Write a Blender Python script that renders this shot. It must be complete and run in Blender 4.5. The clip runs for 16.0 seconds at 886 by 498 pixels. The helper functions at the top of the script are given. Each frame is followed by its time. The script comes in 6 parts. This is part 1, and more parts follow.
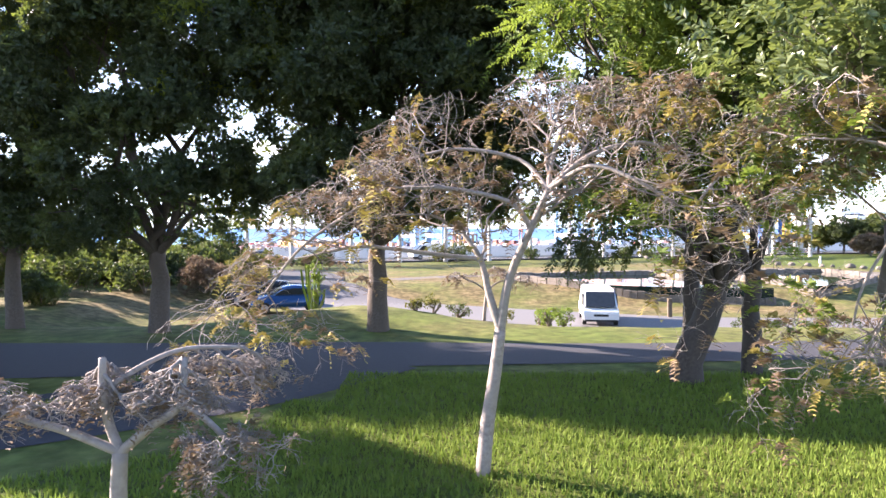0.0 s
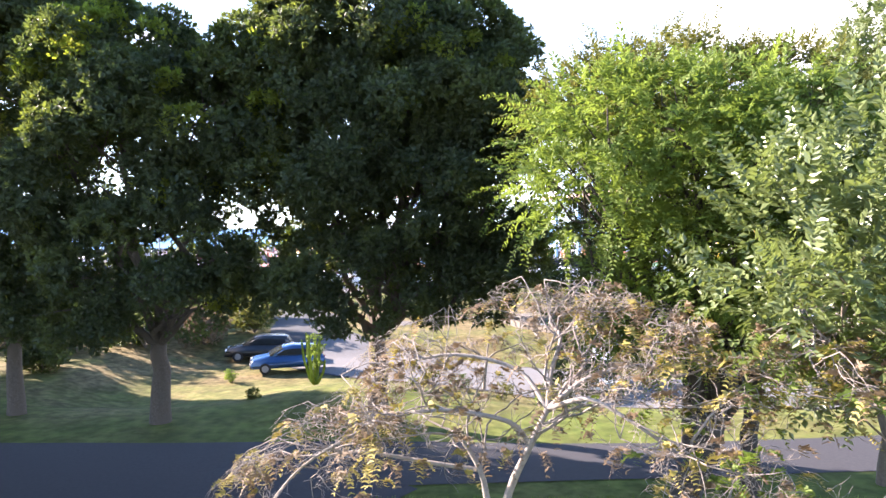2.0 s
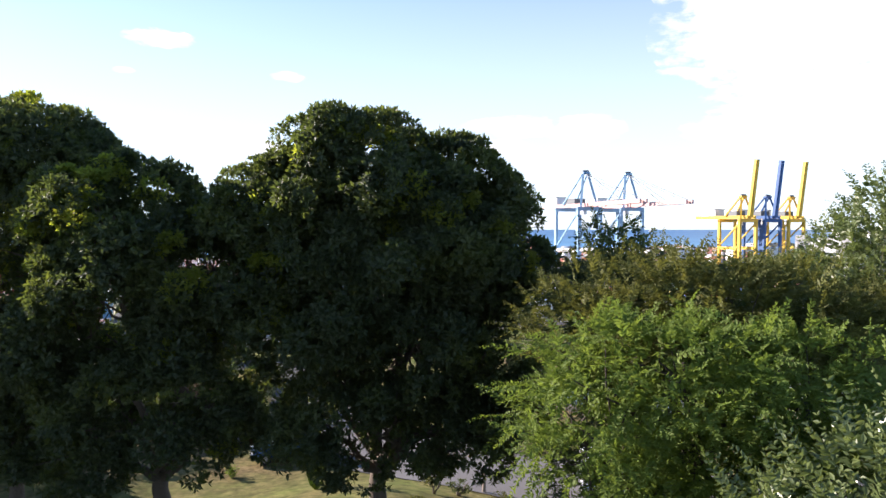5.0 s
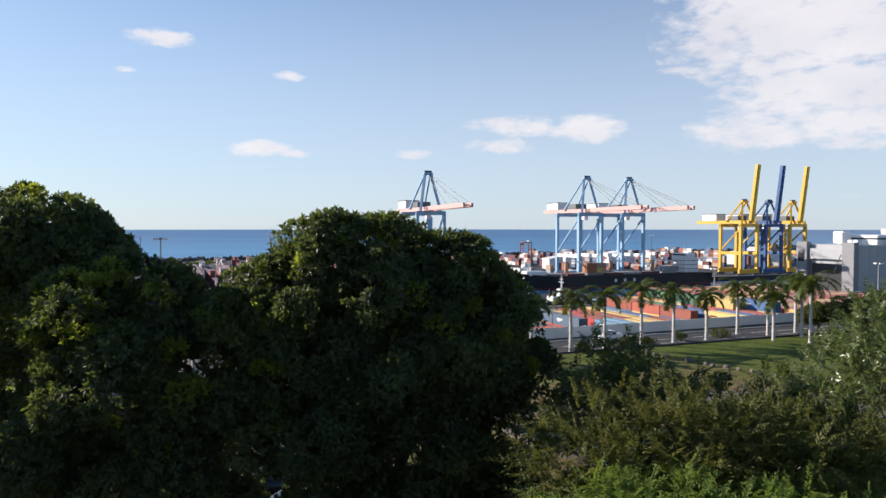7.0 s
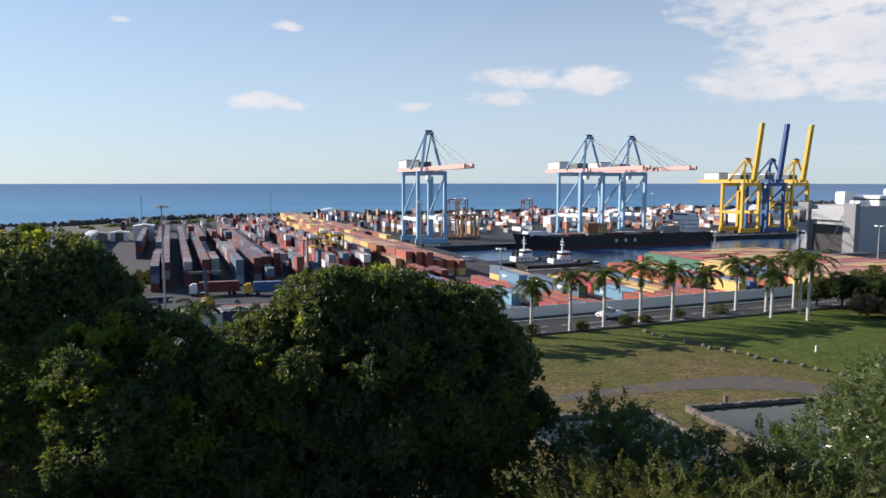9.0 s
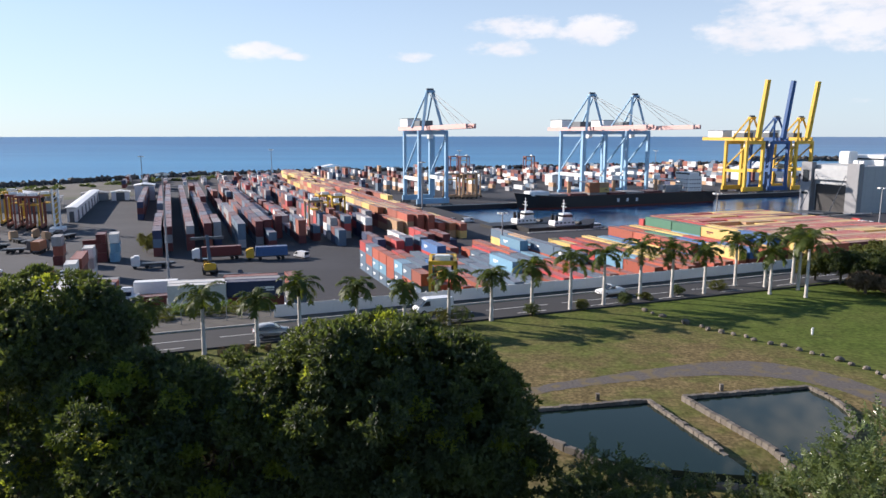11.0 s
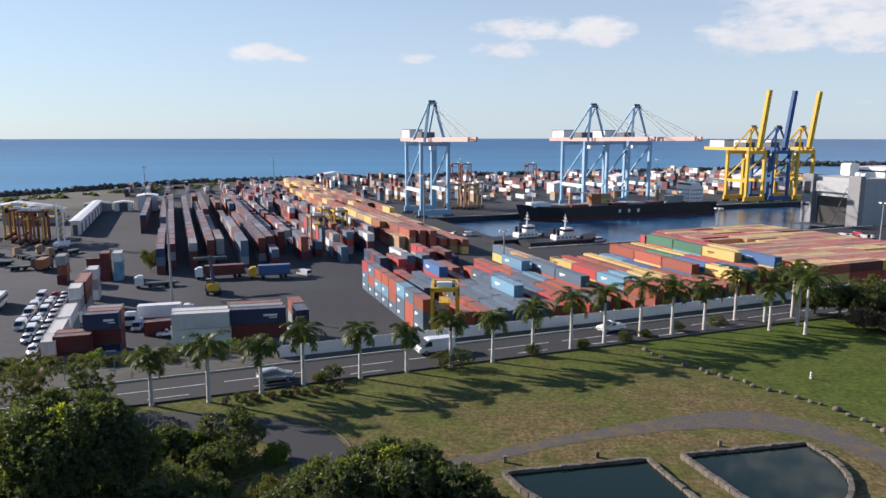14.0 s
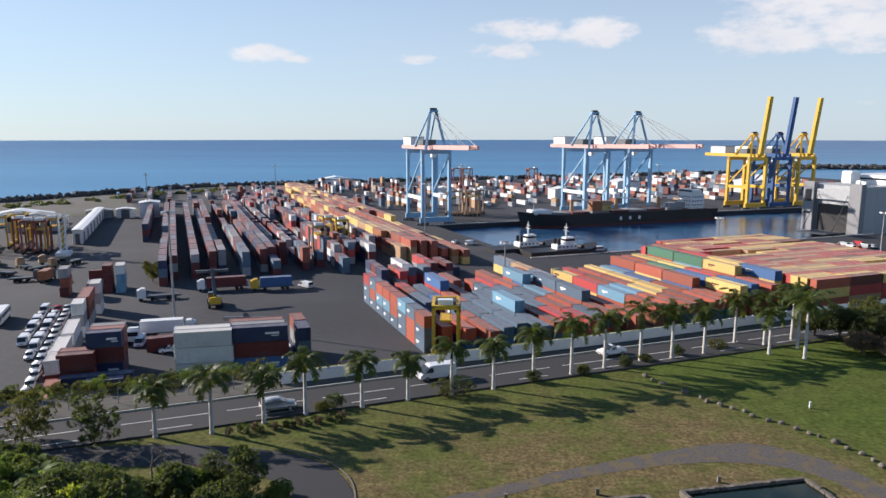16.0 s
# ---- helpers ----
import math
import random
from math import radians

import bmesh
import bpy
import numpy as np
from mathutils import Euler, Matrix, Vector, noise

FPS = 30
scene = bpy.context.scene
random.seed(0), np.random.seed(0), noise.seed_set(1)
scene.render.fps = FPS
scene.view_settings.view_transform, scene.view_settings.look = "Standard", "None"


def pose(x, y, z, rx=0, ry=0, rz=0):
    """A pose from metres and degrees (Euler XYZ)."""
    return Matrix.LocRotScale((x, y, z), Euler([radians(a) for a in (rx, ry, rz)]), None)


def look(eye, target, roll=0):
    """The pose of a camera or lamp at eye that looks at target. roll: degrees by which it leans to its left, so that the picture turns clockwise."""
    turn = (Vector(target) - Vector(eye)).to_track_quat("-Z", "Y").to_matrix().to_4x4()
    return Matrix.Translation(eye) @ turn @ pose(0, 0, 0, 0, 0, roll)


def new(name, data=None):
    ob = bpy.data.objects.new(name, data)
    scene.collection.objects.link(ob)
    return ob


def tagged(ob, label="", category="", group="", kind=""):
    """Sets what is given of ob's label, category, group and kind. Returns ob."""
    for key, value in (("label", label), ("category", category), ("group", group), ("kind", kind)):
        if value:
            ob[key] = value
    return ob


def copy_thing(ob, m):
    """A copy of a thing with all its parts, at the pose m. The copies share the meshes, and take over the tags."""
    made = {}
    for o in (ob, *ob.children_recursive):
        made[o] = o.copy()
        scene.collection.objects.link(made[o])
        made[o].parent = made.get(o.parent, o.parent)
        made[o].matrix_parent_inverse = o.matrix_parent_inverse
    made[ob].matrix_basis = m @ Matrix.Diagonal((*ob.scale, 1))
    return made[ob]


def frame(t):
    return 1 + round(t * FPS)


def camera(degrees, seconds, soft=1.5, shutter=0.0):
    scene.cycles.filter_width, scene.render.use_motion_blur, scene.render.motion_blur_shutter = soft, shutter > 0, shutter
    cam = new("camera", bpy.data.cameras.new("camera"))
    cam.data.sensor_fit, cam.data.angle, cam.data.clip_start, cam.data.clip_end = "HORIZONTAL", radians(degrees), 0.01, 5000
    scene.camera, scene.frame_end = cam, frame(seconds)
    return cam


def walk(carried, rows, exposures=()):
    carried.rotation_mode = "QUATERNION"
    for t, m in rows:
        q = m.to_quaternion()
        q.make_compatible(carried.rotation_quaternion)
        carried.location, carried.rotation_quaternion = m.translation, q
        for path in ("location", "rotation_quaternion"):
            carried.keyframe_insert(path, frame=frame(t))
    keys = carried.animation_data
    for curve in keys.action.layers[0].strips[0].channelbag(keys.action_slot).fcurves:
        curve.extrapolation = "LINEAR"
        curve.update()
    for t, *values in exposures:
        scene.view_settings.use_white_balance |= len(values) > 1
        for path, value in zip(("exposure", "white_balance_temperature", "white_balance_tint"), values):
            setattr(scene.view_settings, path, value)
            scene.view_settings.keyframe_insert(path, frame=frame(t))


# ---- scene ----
# ---------------------------------------------------------------- camera
cam = camera(65.0, 16.0)


def eye_height(t):
    return 3.9 + 1.7 * t


# seconds, tilt in degrees (90 is level), heading
TILTS = [
    (0.0, 88.28, 0.0), (2.5, 88.28, 0.0), (5.2, 88.28, 0.0), (7.3, 88.23, 0.11), (7.9, 88.26, 0.13), (8.2, 88.1, 0.14), (8.5, 87.43, 0.15),
    (8.8, 85.85, 0.16), (9.0, 84.42, 0.17), (9.2, 83.36, 0.18), (9.5, 81.75, 0.2), (9.9, 80.6, 0.22), (10.4, 80.57, 0.25), (11.3, 80.57, 0.3),
    (12.5, 80.62, 0.36), (14.0, 80.68, 0.44), (16.0, 80.74, 0.54),
]
walk(cam, [(t, pose(0, 0, eye_height(t), tilt, 0, yaw)) for t, tilt, yaw in TILTS],
     [(0, 2.6, 6750, 25), (1.5, 2.75, 6780, 24), (2.5, 2.8, 6800, 23), (3.5, 2.48, 6820, 21), (4.4, 1.95, 6800, 20), (5.0, 1.4, 6750, 19), (5.2, 1.22, 6700, 18), (7.3, 0.54, 6650, 15), (9, 0.48, 6650, 14), (11.3, 0.72, 6580, 15), (12, 0.64, 6600, 15), (12.5, 0.51, 6600, 15), (16, 0.53, 6600, 14)])

# ---------------------------------------------------------------- sky and sun
SUN_FROM = Vector((-0.92, 0.39, 0.0)).normalized()
SUN_UP = radians(22.5)
SKY_TINT = (0.62, 0.88, 1.04, 1)
world = bpy.data.worlds.new("sky")
scene.world = world
world.use_nodes = True
wt = world.node_tree
wn, wl = wt.nodes, wt.links
sky = wn.new("ShaderNodeTexSky")
sky.sky_type, sky.sun_disc = "NISHITA", False
sky.sun_elevation, sky.sun_rotation = SUN_UP, math.atan2(SUN_FROM.x, SUN_FROM.y)
sky.air_density, sky.dust_density, sky.ozone_density = 1.0, 0.3, 3.0
wn["Background"].inputs["Strength"].default_value = 0.088


def sky_node(kind, **values):
    x = wn.new(kind)
    for k, v in values.items():
        x.inputs[k.replace("_", " ")].default_value = v
    return x


def sky_math(op, a, b=None, c=None):
    x = wn.new("ShaderNodeMath")
    x.operation = op
    for i, v in enumerate((a, b, c)):
        if v is None:
            continue
        if isinstance(v, (int, float)):
            x.inputs[i].default_value = v
        else:
            wl.new(v, x.inputs[i])
    return x.outputs[0]


# cumulus: bearing from ahead, elevation, half width, half height in degrees, and how dense
CLOUDS = [
    (-14.8, 6.2, 3.0, 0.9, 1.5), (-12.2, 5.9, 1.8, 0.4, 1.1), (6.0, 8.2, 5.0, 1.0, 1.3), (11.5, 7.9, 3.6, 1.4, 1.6), (4.4, 6.6, 3.4, 0.8, 1.2), (-2.6, 6.0, 2.2, 0.5, 1.1),
    (-22.0, 14.1, 3.0, 0.8, 1.4), (-12.5, 11.9, 1.6, 0.5, 1.2), (-24.5, 11.6, 0.9, 0.3, 0.9), (19.0, 12.0, 2.4, 0.5, 1.1), (27.5, 14.6, 12.0, 5.6, 1.7), (22.0, 17.8, 6.0, 2.4, 1.3), (24.5, 7.2, 7.0, 1.8, 1.3), (31.0, 7.5, 8.5, 2.4, 1.4), (29.0, 9.8, 9.5, 3.0, 1.6), (30.0, 2.2, 1.2, 0.3, 0.6),
    (35.0, 22.0, 16.0, 6.0, 1.2), (-38.0, 20.0, 10.0, 2.0, 0.8), (60.0, 15.0, 14.0, 4.0, 1.0),
]
coord = wn.new("ShaderNodeTexCoord").outputs["Generated"]
split = wn.new("ShaderNodeSeparateXYZ")
wl.new(coord, split.inputs[0])
bearing = sky_math("ARCTAN2", split.outputs["X"], split.outputs["Y"])
height = sky_math("ARCSINE", split.outputs["Z"])
flat = wn.new("ShaderNodeCombineXYZ")
wl.new(bearing, flat.inputs[0])
wl.new(sky_math("MULTIPLY", height, 2.2), flat.inputs[1])
billow = sky_node("ShaderNodeTexNoise", Scale=26.0, Detail=9.0, Roughness=0.6)
wl.new(flat.outputs[0], billow.inputs["Vector"])
mask = 0.0
for az, el, w, h, k in CLOUDS:
    dx = sky_math("MULTIPLY", sky_math("SUBTRACT", bearing, radians(az)), 1 / radians(w))
    dy = sky_math("MULTIPLY", sky_math("SUBTRACT", height, radians(el)), 1 / radians(h))
    r2 = sky_math("ADD", sky_math("MULTIPLY", dx, dx), sky_math("MULTIPLY", dy, dy))
    mask = sky_math("MAXIMUM", mask, sky_math("MULTIPLY", sky_math("MAXIMUM", sky_math("SUBTRACT", 1.0, r2), 0.0), k))
dense = sky_math("ADD", sky_math("MULTIPLY", billow.outputs["Fac"], 2.6), sky_math("MULTIPLY", mask, 0.75))
edge = sky_node("ShaderNodeMapRange", From_Min=1.4, From_Max=2.4)
edge.interpolation_type = "SMOOTHSTEP"
wl.new(sky_math("MULTIPLY", dense, sky_math("MINIMUM", sky_math("MULTIPLY", mask, 6.0), 1.0)), edge.inputs["Value"])
shade = sky_node("ShaderNodeTexNoise", Scale=7.0, Detail=4.0)
wl.new(flat.outputs[0], shade.inputs["Vector"])
body = wn.new("ShaderNodeMix")
body.data_type = "RGBA"
body.inputs["A"].default_value, body.inputs["B"].default_value = (5.0, 5.3, 5.9, 1), (8.6, 8.4, 8.2, 1)
wl.new(shade.outputs["Fac"], body.inputs["Factor"])
veil = wn.new("ShaderNodeMix")
veil.data_type = "RGBA"
wl.new(sky_math("MULTIPLY", edge.outputs[0], 0.82), veil.inputs["Factor"])
tint = wn.new("ShaderNodeMix")
tint.data_type, tint.blend_type = "RGBA", "MULTIPLY"
tint.inputs["Factor"].default_value, tint.inputs["B"].default_value = 1.0, SKY_TINT
wl.new(sky.outputs[0], tint.inputs["A"])
haze = wn.new("ShaderNodeMix")
haze.data_type = "RGBA"
haze.inputs["B"].default_value = (5.4, 6.25, 7.2, 1)
wl.new(sky_math("MULTIPLY", sky_math("POWER", 2.718, sky_math("MULTIPLY", sky_math("MULTIPLY", height, height), -9.0)), 0.69), haze.inputs["Factor"])
wl.new(tint.outputs["Result"], haze.inputs["A"])
wl.new(haze.outputs["Result"], veil.inputs["A"])
wl.new(body.outputs["Result"], veil.inputs["B"])
wl.new(veil.outputs["Result"], wn["Background"].inputs["Color"])

sun = new("sun", bpy.data.lights.new("sun", "SUN"))
sun.data.energy, sun.data.angle, sun.data.color = 5.0, radians(0.6), (1.0, 0.93, 0.84)
toward = Vector((SUN_FROM.x * math.cos(SUN_UP), SUN_FROM.y * math.cos(SUN_UP), math.sin(SUN_UP)))
sun.matrix_world = look(toward * 100, (0, 0, 0))

# ---------------------------------------------------------------- materials
MATS = {}


def material(name, c1, c2=None, rough=0.8, scale=1.0, fine=12.0, bump=0.2, metal=0.0, c3=None, spread=0.0, trans=0.0, dist=0.02, spec=0.4, glow=(1.0, 1.0, 1.0)):
    """Two scales of noise between c1 and c2, patches of c3, a shift of brightness from object to object, fine relief."""
    m = bpy.data.materials.new(name)
    m.use_nodes = True
    nt = m.node_tree
    n, l = nt.nodes, nt.links
    b = n["Principled BSDF"]
    b.inputs["Roughness"].default_value = rough
    b.inputs["Metallic"].default_value = metal
    b.inputs["Specular IOR Level"].default_value = spec
    co = n.new("ShaderNodeTexCoord").outputs["Object"]

    def grain(sc, detail=4.0):
        x = n.new("ShaderNodeTexNoise")
        x.inputs["Scale"].default_value, x.inputs["Detail"].default_value = sc, detail
        l.new(co, x.inputs["Vector"])
        return x.outputs["Fac"]

    def ramp(v, lo, hi):
        r = n.new("ShaderNodeMapRange")
        r.inputs["From Min"].default_value, r.inputs["From Max"].default_value = lo, hi
        l.new(v, r.inputs["Value"])
        return r.outputs["Result"]

    def mix(fac, a, c):
        x = n.new("ShaderNodeMix")
        x.data_type = "RGBA"
        for v, s in ((fac, x.inputs["Factor"]), (a, x.inputs["A"]), (c, x.inputs["B"])):
            if isinstance(v, (tuple, float, int)):
                s.default_value = (*v, 1) if isinstance(v, tuple) else v
            else:
                l.new(v, s)
        return x.outputs["Result"]

    c2 = c2 or tuple(v * 0.7 for v in c1)
    big, small = grain(scale), grain(fine)
    col = mix(ramp(small, 0.3, 0.7), c1, c2)
    mid = tuple((p + q) / 2 for p, q in zip(c1, c2))
    col = mix(ramp(big, 0.35, 0.65), col, mid)
    if c3:
        col = mix(ramp(grain(scale * 0.45, 6.0), 0.5, 0.62), col, c3)
    if spread:
        oi = n.new("ShaderNodeObjectInfo")
        hs = n.new("ShaderNodeHueSaturation")
        l.new(ramp(oi.outputs["Random"], 0, 1), hs.inputs["Value"])
        r = hs.inputs["Value"].links[0].from_node
        r.inputs["To Min"].default_value, r.inputs["To Max"].default_value = 1 - spread, 1 + spread
        l.new(col, hs.inputs["Color"])
        col = hs.outputs["Color"]
    l.new(col, b.inputs["Base Color"])
    if bump:
        bp = n.new("ShaderNodeBump")
        bp.inputs["Strength"].default_value, bp.inputs["Distance"].default_value = bump, dist
        l.new(small, bp.inputs["Height"])
        l.new(bp.outputs["Normal"], b.inputs["Normal"])
    if trans:
        t = n.new("ShaderNodeBsdfTranslucent")
        through_leaf = n.new("ShaderNodeMix")
        through_leaf.data_type, through_leaf.blend_type = "RGBA", "MULTIPLY"
        through_leaf.inputs["Factor"].default_value, through_leaf.inputs["B"].default_value = 1.0, (*glow, 1)
        l.new(col, through_leaf.inputs["A"])
        l.new(through_leaf.outputs["Result"], t.inputs["Color"])
        ms = n.new("ShaderNodeMixShader")
        ms.inputs["Fac"].default_value = trans
        l.new(b.outputs[0], ms.inputs[1])
        l.new(t.outputs[0], ms.inputs[2])
        l.new(ms.outputs[0], n["Material Output"].inputs["Surface"])
    MATS[name] = m
    return m


def dusty_top(m, col, most=0.45):
    """Sun-bleached dust on upward faces."""
    n, l = m.node_tree.nodes, m.node_tree.links
    g = n.new("ShaderNodeNewGeometry")
    z = n.new("ShaderNodeSeparateXYZ")
    l.new(g.outputs["Normal"], z.inputs[0])
    f = n.new("ShaderNodeMapRange")
    f.inputs["From Min"].default_value, f.inputs["From Max"].default_value, f.inputs["To Max"].default_value = 0.6, 0.9, most
    l.new(z.outputs["Z"], f.inputs["Value"])
    co = n.new("ShaderNodeTexCoord").outputs["Object"]
    st = n.new("ShaderNodeTexNoise")
    st.inputs["Scale"].default_value, st.inputs["Detail"].default_value, st.inputs["Roughness"].default_value = 0.9, 6.0, 0.65
    l.new(co, st.inputs["Vector"])
    sp = n.new("ShaderNodeMapRange")
    for k, w in (("From Min", 0.36), ("From Max", 0.62), ("To Min", 0.35), ("To Max", 1.6)):
        sp.inputs[k].default_value = w
    l.new(st.outputs["Fac"], sp.inputs["Value"])
    stain = n.new("ShaderNodeMath")
    stain.operation, stain.use_clamp = "MULTIPLY", True
    l.new(f.outputs[0], stain.inputs[0])
    l.new(sp.outputs[0], stain.inputs[1])
    x = n.new("ShaderNodeMix")
    x.data_type = "RGBA"
    x.inputs["B"].default_value = (*col, 1)
    b = n["Principled BSDF"].inputs["Base Color"]
    l.new(stain.outputs[0], x.inputs["Factor"])
    l.new(b.links[0].from_socket, x.inputs["A"])
    l.new(x.outputs["Result"], b)


material("grass", (0.050, 0.085, 0.014), (0.11, 0.14, 0.028), 0.95, 0.12, 3.0, 0.6, dist=0.05, spec=0.1)


def dry_lawn():
    """Lush grass near the camera and beyond the line of boulders, straw-coloured patches between."""
    nt = MATS["grass"].node_tree
    n, l = nt.nodes, nt.links
    b = n["Principled BSDF"]
    lush = b.inputs["Base Color"].links[0].from_socket
    pos = n.new("ShaderNodeTexCoord").outputs["Object"]

    def calc(op, p, q=None):
        x = n.new("ShaderNodeMath")
        x.operation = op
        for i, v in enumerate((p, q)):
            if v is None:
                continue
            if isinstance(v, (int, float)):
                x.inputs[i].default_value = v
            else:
                l.new(v, x.inputs[i])
        return x.outputs[0]

    def span(v, lo, hi, a=0.0, c=1.0):
        r = n.new("ShaderNodeMapRange")
        for k, w in (("From Min", lo), ("From Max", hi), ("To Min", a), ("To Max", c)):
            r.inputs[k].default_value = w
        l.new(v, r.inputs["Value"])
        return r.outputs[0]

    def noise_at(scale, detail):
        x = n.new("ShaderNodeTexNoise")
        x.inputs["Scale"].default_value, x.inputs["Detail"].default_value = scale, detail
        l.new(pos, x.inputs["Vector"])
        return x.outputs["Fac"]

    xyz = n.new("ShaderNodeSeparateXYZ")
    l.new(pos, xyz.inputs[0])
    side = calc("ADD", calc("MULTIPLY", xyz.outputs["X"], 0.85), calc("MULTIPLY", xyz.outputs["Y"], 0.524))
    east = span(side, 64.0, 72.0, 0.46, 0.0)
    near = span(xyz.outputs["Y"], 24.0, 40.0, 0.3, 1.0)
    dry = calc("MULTIPLY", near, calc("ADD", span(noise_at(0.09, 4), 0.3, 0.7, 0.12, 0.9), calc("SUBTRACT", east, 0.12)))
    dry = calc("MINIMUM", calc("MULTIPLY", dry, span(noise_at(0.3, 12), 0.36, 0.62, 0.5, 1.25)), 0.95)
    inland = calc("ADD", calc("MULTIPLY", xyz.outputs["X"], -0.3675), calc("MULTIPLY", xyz.outputs["Y"], 0.93))
    dry = calc("MULTIPLY", dry, span(inland, 57.0, 69.0, 1.0, 0.45))
    dry = calc("MULTIPLY", dry, span(side, 62.0, 74.0, 1.0, 0.3))
    straw = n.new("ShaderNodeMix")
    straw.data_type = "RGBA"
    straw.inputs["A"].default_value, straw.inputs["B"].default_value = (0.112, 0.084, 0.038, 1), (0.215, 0.158, 0.078, 1)
    l.new(span(noise_at(3.2, 10), 0.36, 0.64), straw.inputs["Factor"])
    mix = n.new("ShaderNodeMix")
    mix.data_type = "RGBA"
    l.new(dry, mix.inputs["Factor"])
    l.new(lush, mix.inputs["A"])
    l.new(straw.outputs["Result"], mix.inputs["B"])
    mottle = calc("MULTIPLY", span(noise_at(1.7, 9), 0.34, 0.66, 0.72, 1.26), span(noise_at(0.45, 6), 0.34, 0.66, 0.84, 1.14))
    worn = n.new("ShaderNodeHueSaturation")
    l.new(mottle, worn.inputs["Value"])
    l.new(mix.outputs["Result"], worn.inputs["Color"])
    l.new(worn.outputs["Color"], b.inputs["Base Color"])


dry_lawn()
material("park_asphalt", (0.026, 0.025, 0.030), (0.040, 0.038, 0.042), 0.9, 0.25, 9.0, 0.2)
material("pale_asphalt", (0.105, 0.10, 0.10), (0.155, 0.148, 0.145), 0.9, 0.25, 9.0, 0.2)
material("asphalt", (0.036, 0.036, 0.040), (0.052, 0.051, 0.052), 0.9, 0.15, 9.0, 0.2)
material("yard", (0.030, 0.031, 0.036), (0.046, 0.046, 0.052), 0.85, 0.03, 0.6, 0.1, c3=(0.057, 0.057, 0.063))
material("path", (0.065, 0.056, 0.052), (0.15, 0.13, 0.115), 0.95, 1.3, 3.5, 0.5, c3=(0.15, 0.115, 0.06))
material("concrete", (0.42, 0.40, 0.37), (0.55, 0.53, 0.49), 0.85, 0.3, 5.0, 0.15)
material("wall_paint", (0.74, 0.72, 0.69), (0.84, 0.82, 0.79), 0.8, 0.3, 5.0, 0.1)
material("white_line", (0.75, 0.75, 0.73), (0.6, 0.6, 0.58), 0.7, 1.0, 10.0, 0.0)
material("stone", (0.11, 0.092, 0.075), (0.21, 0.182, 0.15), 0.9, 1.5, 9.0, 0.6, spread=0.25)
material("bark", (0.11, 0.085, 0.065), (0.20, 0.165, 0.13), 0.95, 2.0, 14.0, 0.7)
# darker copies of bark: shade on the big trees' trunks put into the colour
material("deep_shade_bark", (0.045, 0.036, 0.03), (0.085, 0.07, 0.058), 0.95, 2.0, 14.0, 0.7)
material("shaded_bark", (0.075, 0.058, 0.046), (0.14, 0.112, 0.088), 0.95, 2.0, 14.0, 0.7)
material("twig_bark", (0.15, 0.125, 0.11), (0.28, 0.24, 0.21), 0.9, 2.0, 16.0, 0.3)
material("pale_bark", (0.19, 0.155, 0.13), (0.35, 0.30, 0.26), 0.9, 2.0, 16.0, 0.5)
material("palm_bark", (0.40, 0.37, 0.33), (0.55, 0.52, 0.48), 0.9, 1.5, 9.0, 0.3)
material("leaf_dark", (0.036, 0.050, 0.027), (0.062, 0.081, 0.037), 0.5, 1.3, 5.0, 0, c3=(0.078, 0.096, 0.033), trans=0.4, spec=0.35, glow=(2.5, 2.5, 1.0))
# lighter leaf copy: sunlight on the crowns' sunny side put into the colour
material("leaf_lit", (0.10, 0.13, 0.03), (0.165, 0.185, 0.042), 0.5, 1.3, 5.0, 0, trans=0.62, spec=0.3, glow=(2.6, 2.5, 1.0))
material("leaf_feather", (0.10, 0.16, 0.034), (0.18, 0.24, 0.05), 0.6, 0.6, 5.0, 0, trans=0.45, spec=0.25, glow=(1.35, 1.3, 0.9))
material("leaf_olive", (0.085, 0.10, 0.027), (0.15, 0.155, 0.045), 0.6, 0.6, 5.0, 0, trans=0.4, spec=0.25, glow=(1.3, 1.2, 0.8))
material("leaf_pale", (0.085, 0.12, 0.042), (0.17, 0.205, 0.08), 0.3, 0.6, 5.0, 0, trans=0.35, spec=0.6, glow=(1.3, 1.3, 0.8))
material("leaf_brown", (0.15, 0.10, 0.06), (0.24, 0.17, 0.10), 0.7, 0.6, 5.0, 0, trans=0.3)
material("leaf_tawny", (0.24, 0.20, 0.045), (0.36, 0.29, 0.08), 0.7, 0.6, 5.0, 0, trans=0.3)
material("leaf_palm", (0.042, 0.064, 0.016), (0.10, 0.125, 0.026), 0.5, 0.8, 5.0, 0, trans=0.35, spec=0.25, glow=(1.9, 1.8, 0.8))
material("crane_blue", (0.23, 0.41, 0.58), (0.29, 0.47, 0.64), 0.5, 0.1, 2.0, 0)
material("deep_blue", (0.02, 0.075, 0.22), (0.03, 0.10, 0.26), 0.5, 0.1, 2.0, 0)
material("boom_pink", (0.58, 0.32, 0.28), (0.70, 0.46, 0.42), 0.6, 0.1, 2.0, 0)
material("crane_yellow", (0.60, 0.36, 0.03), (0.70, 0.44, 0.05), 0.5, 0.1, 2.0, 0)
material("steel_grey", (0.09, 0.10, 0.11), (0.13, 0.14, 0.15), 0.5, 0.2, 2.0, 0, metal=0.3)
material("paint_white", (0.72, 0.72, 0.71), (0.82, 0.82, 0.81), 0.5, 0.2, 2.0, 0)
material("hull_black", (0.018, 0.018, 0.02), (0.03, 0.028, 0.028), 0.5, 0.1, 1.0, 0)
material("hull_red", (0.16, 0.03, 0.02), (0.10, 0.025, 0.02), 0.6, 0.1, 1.0, 0)
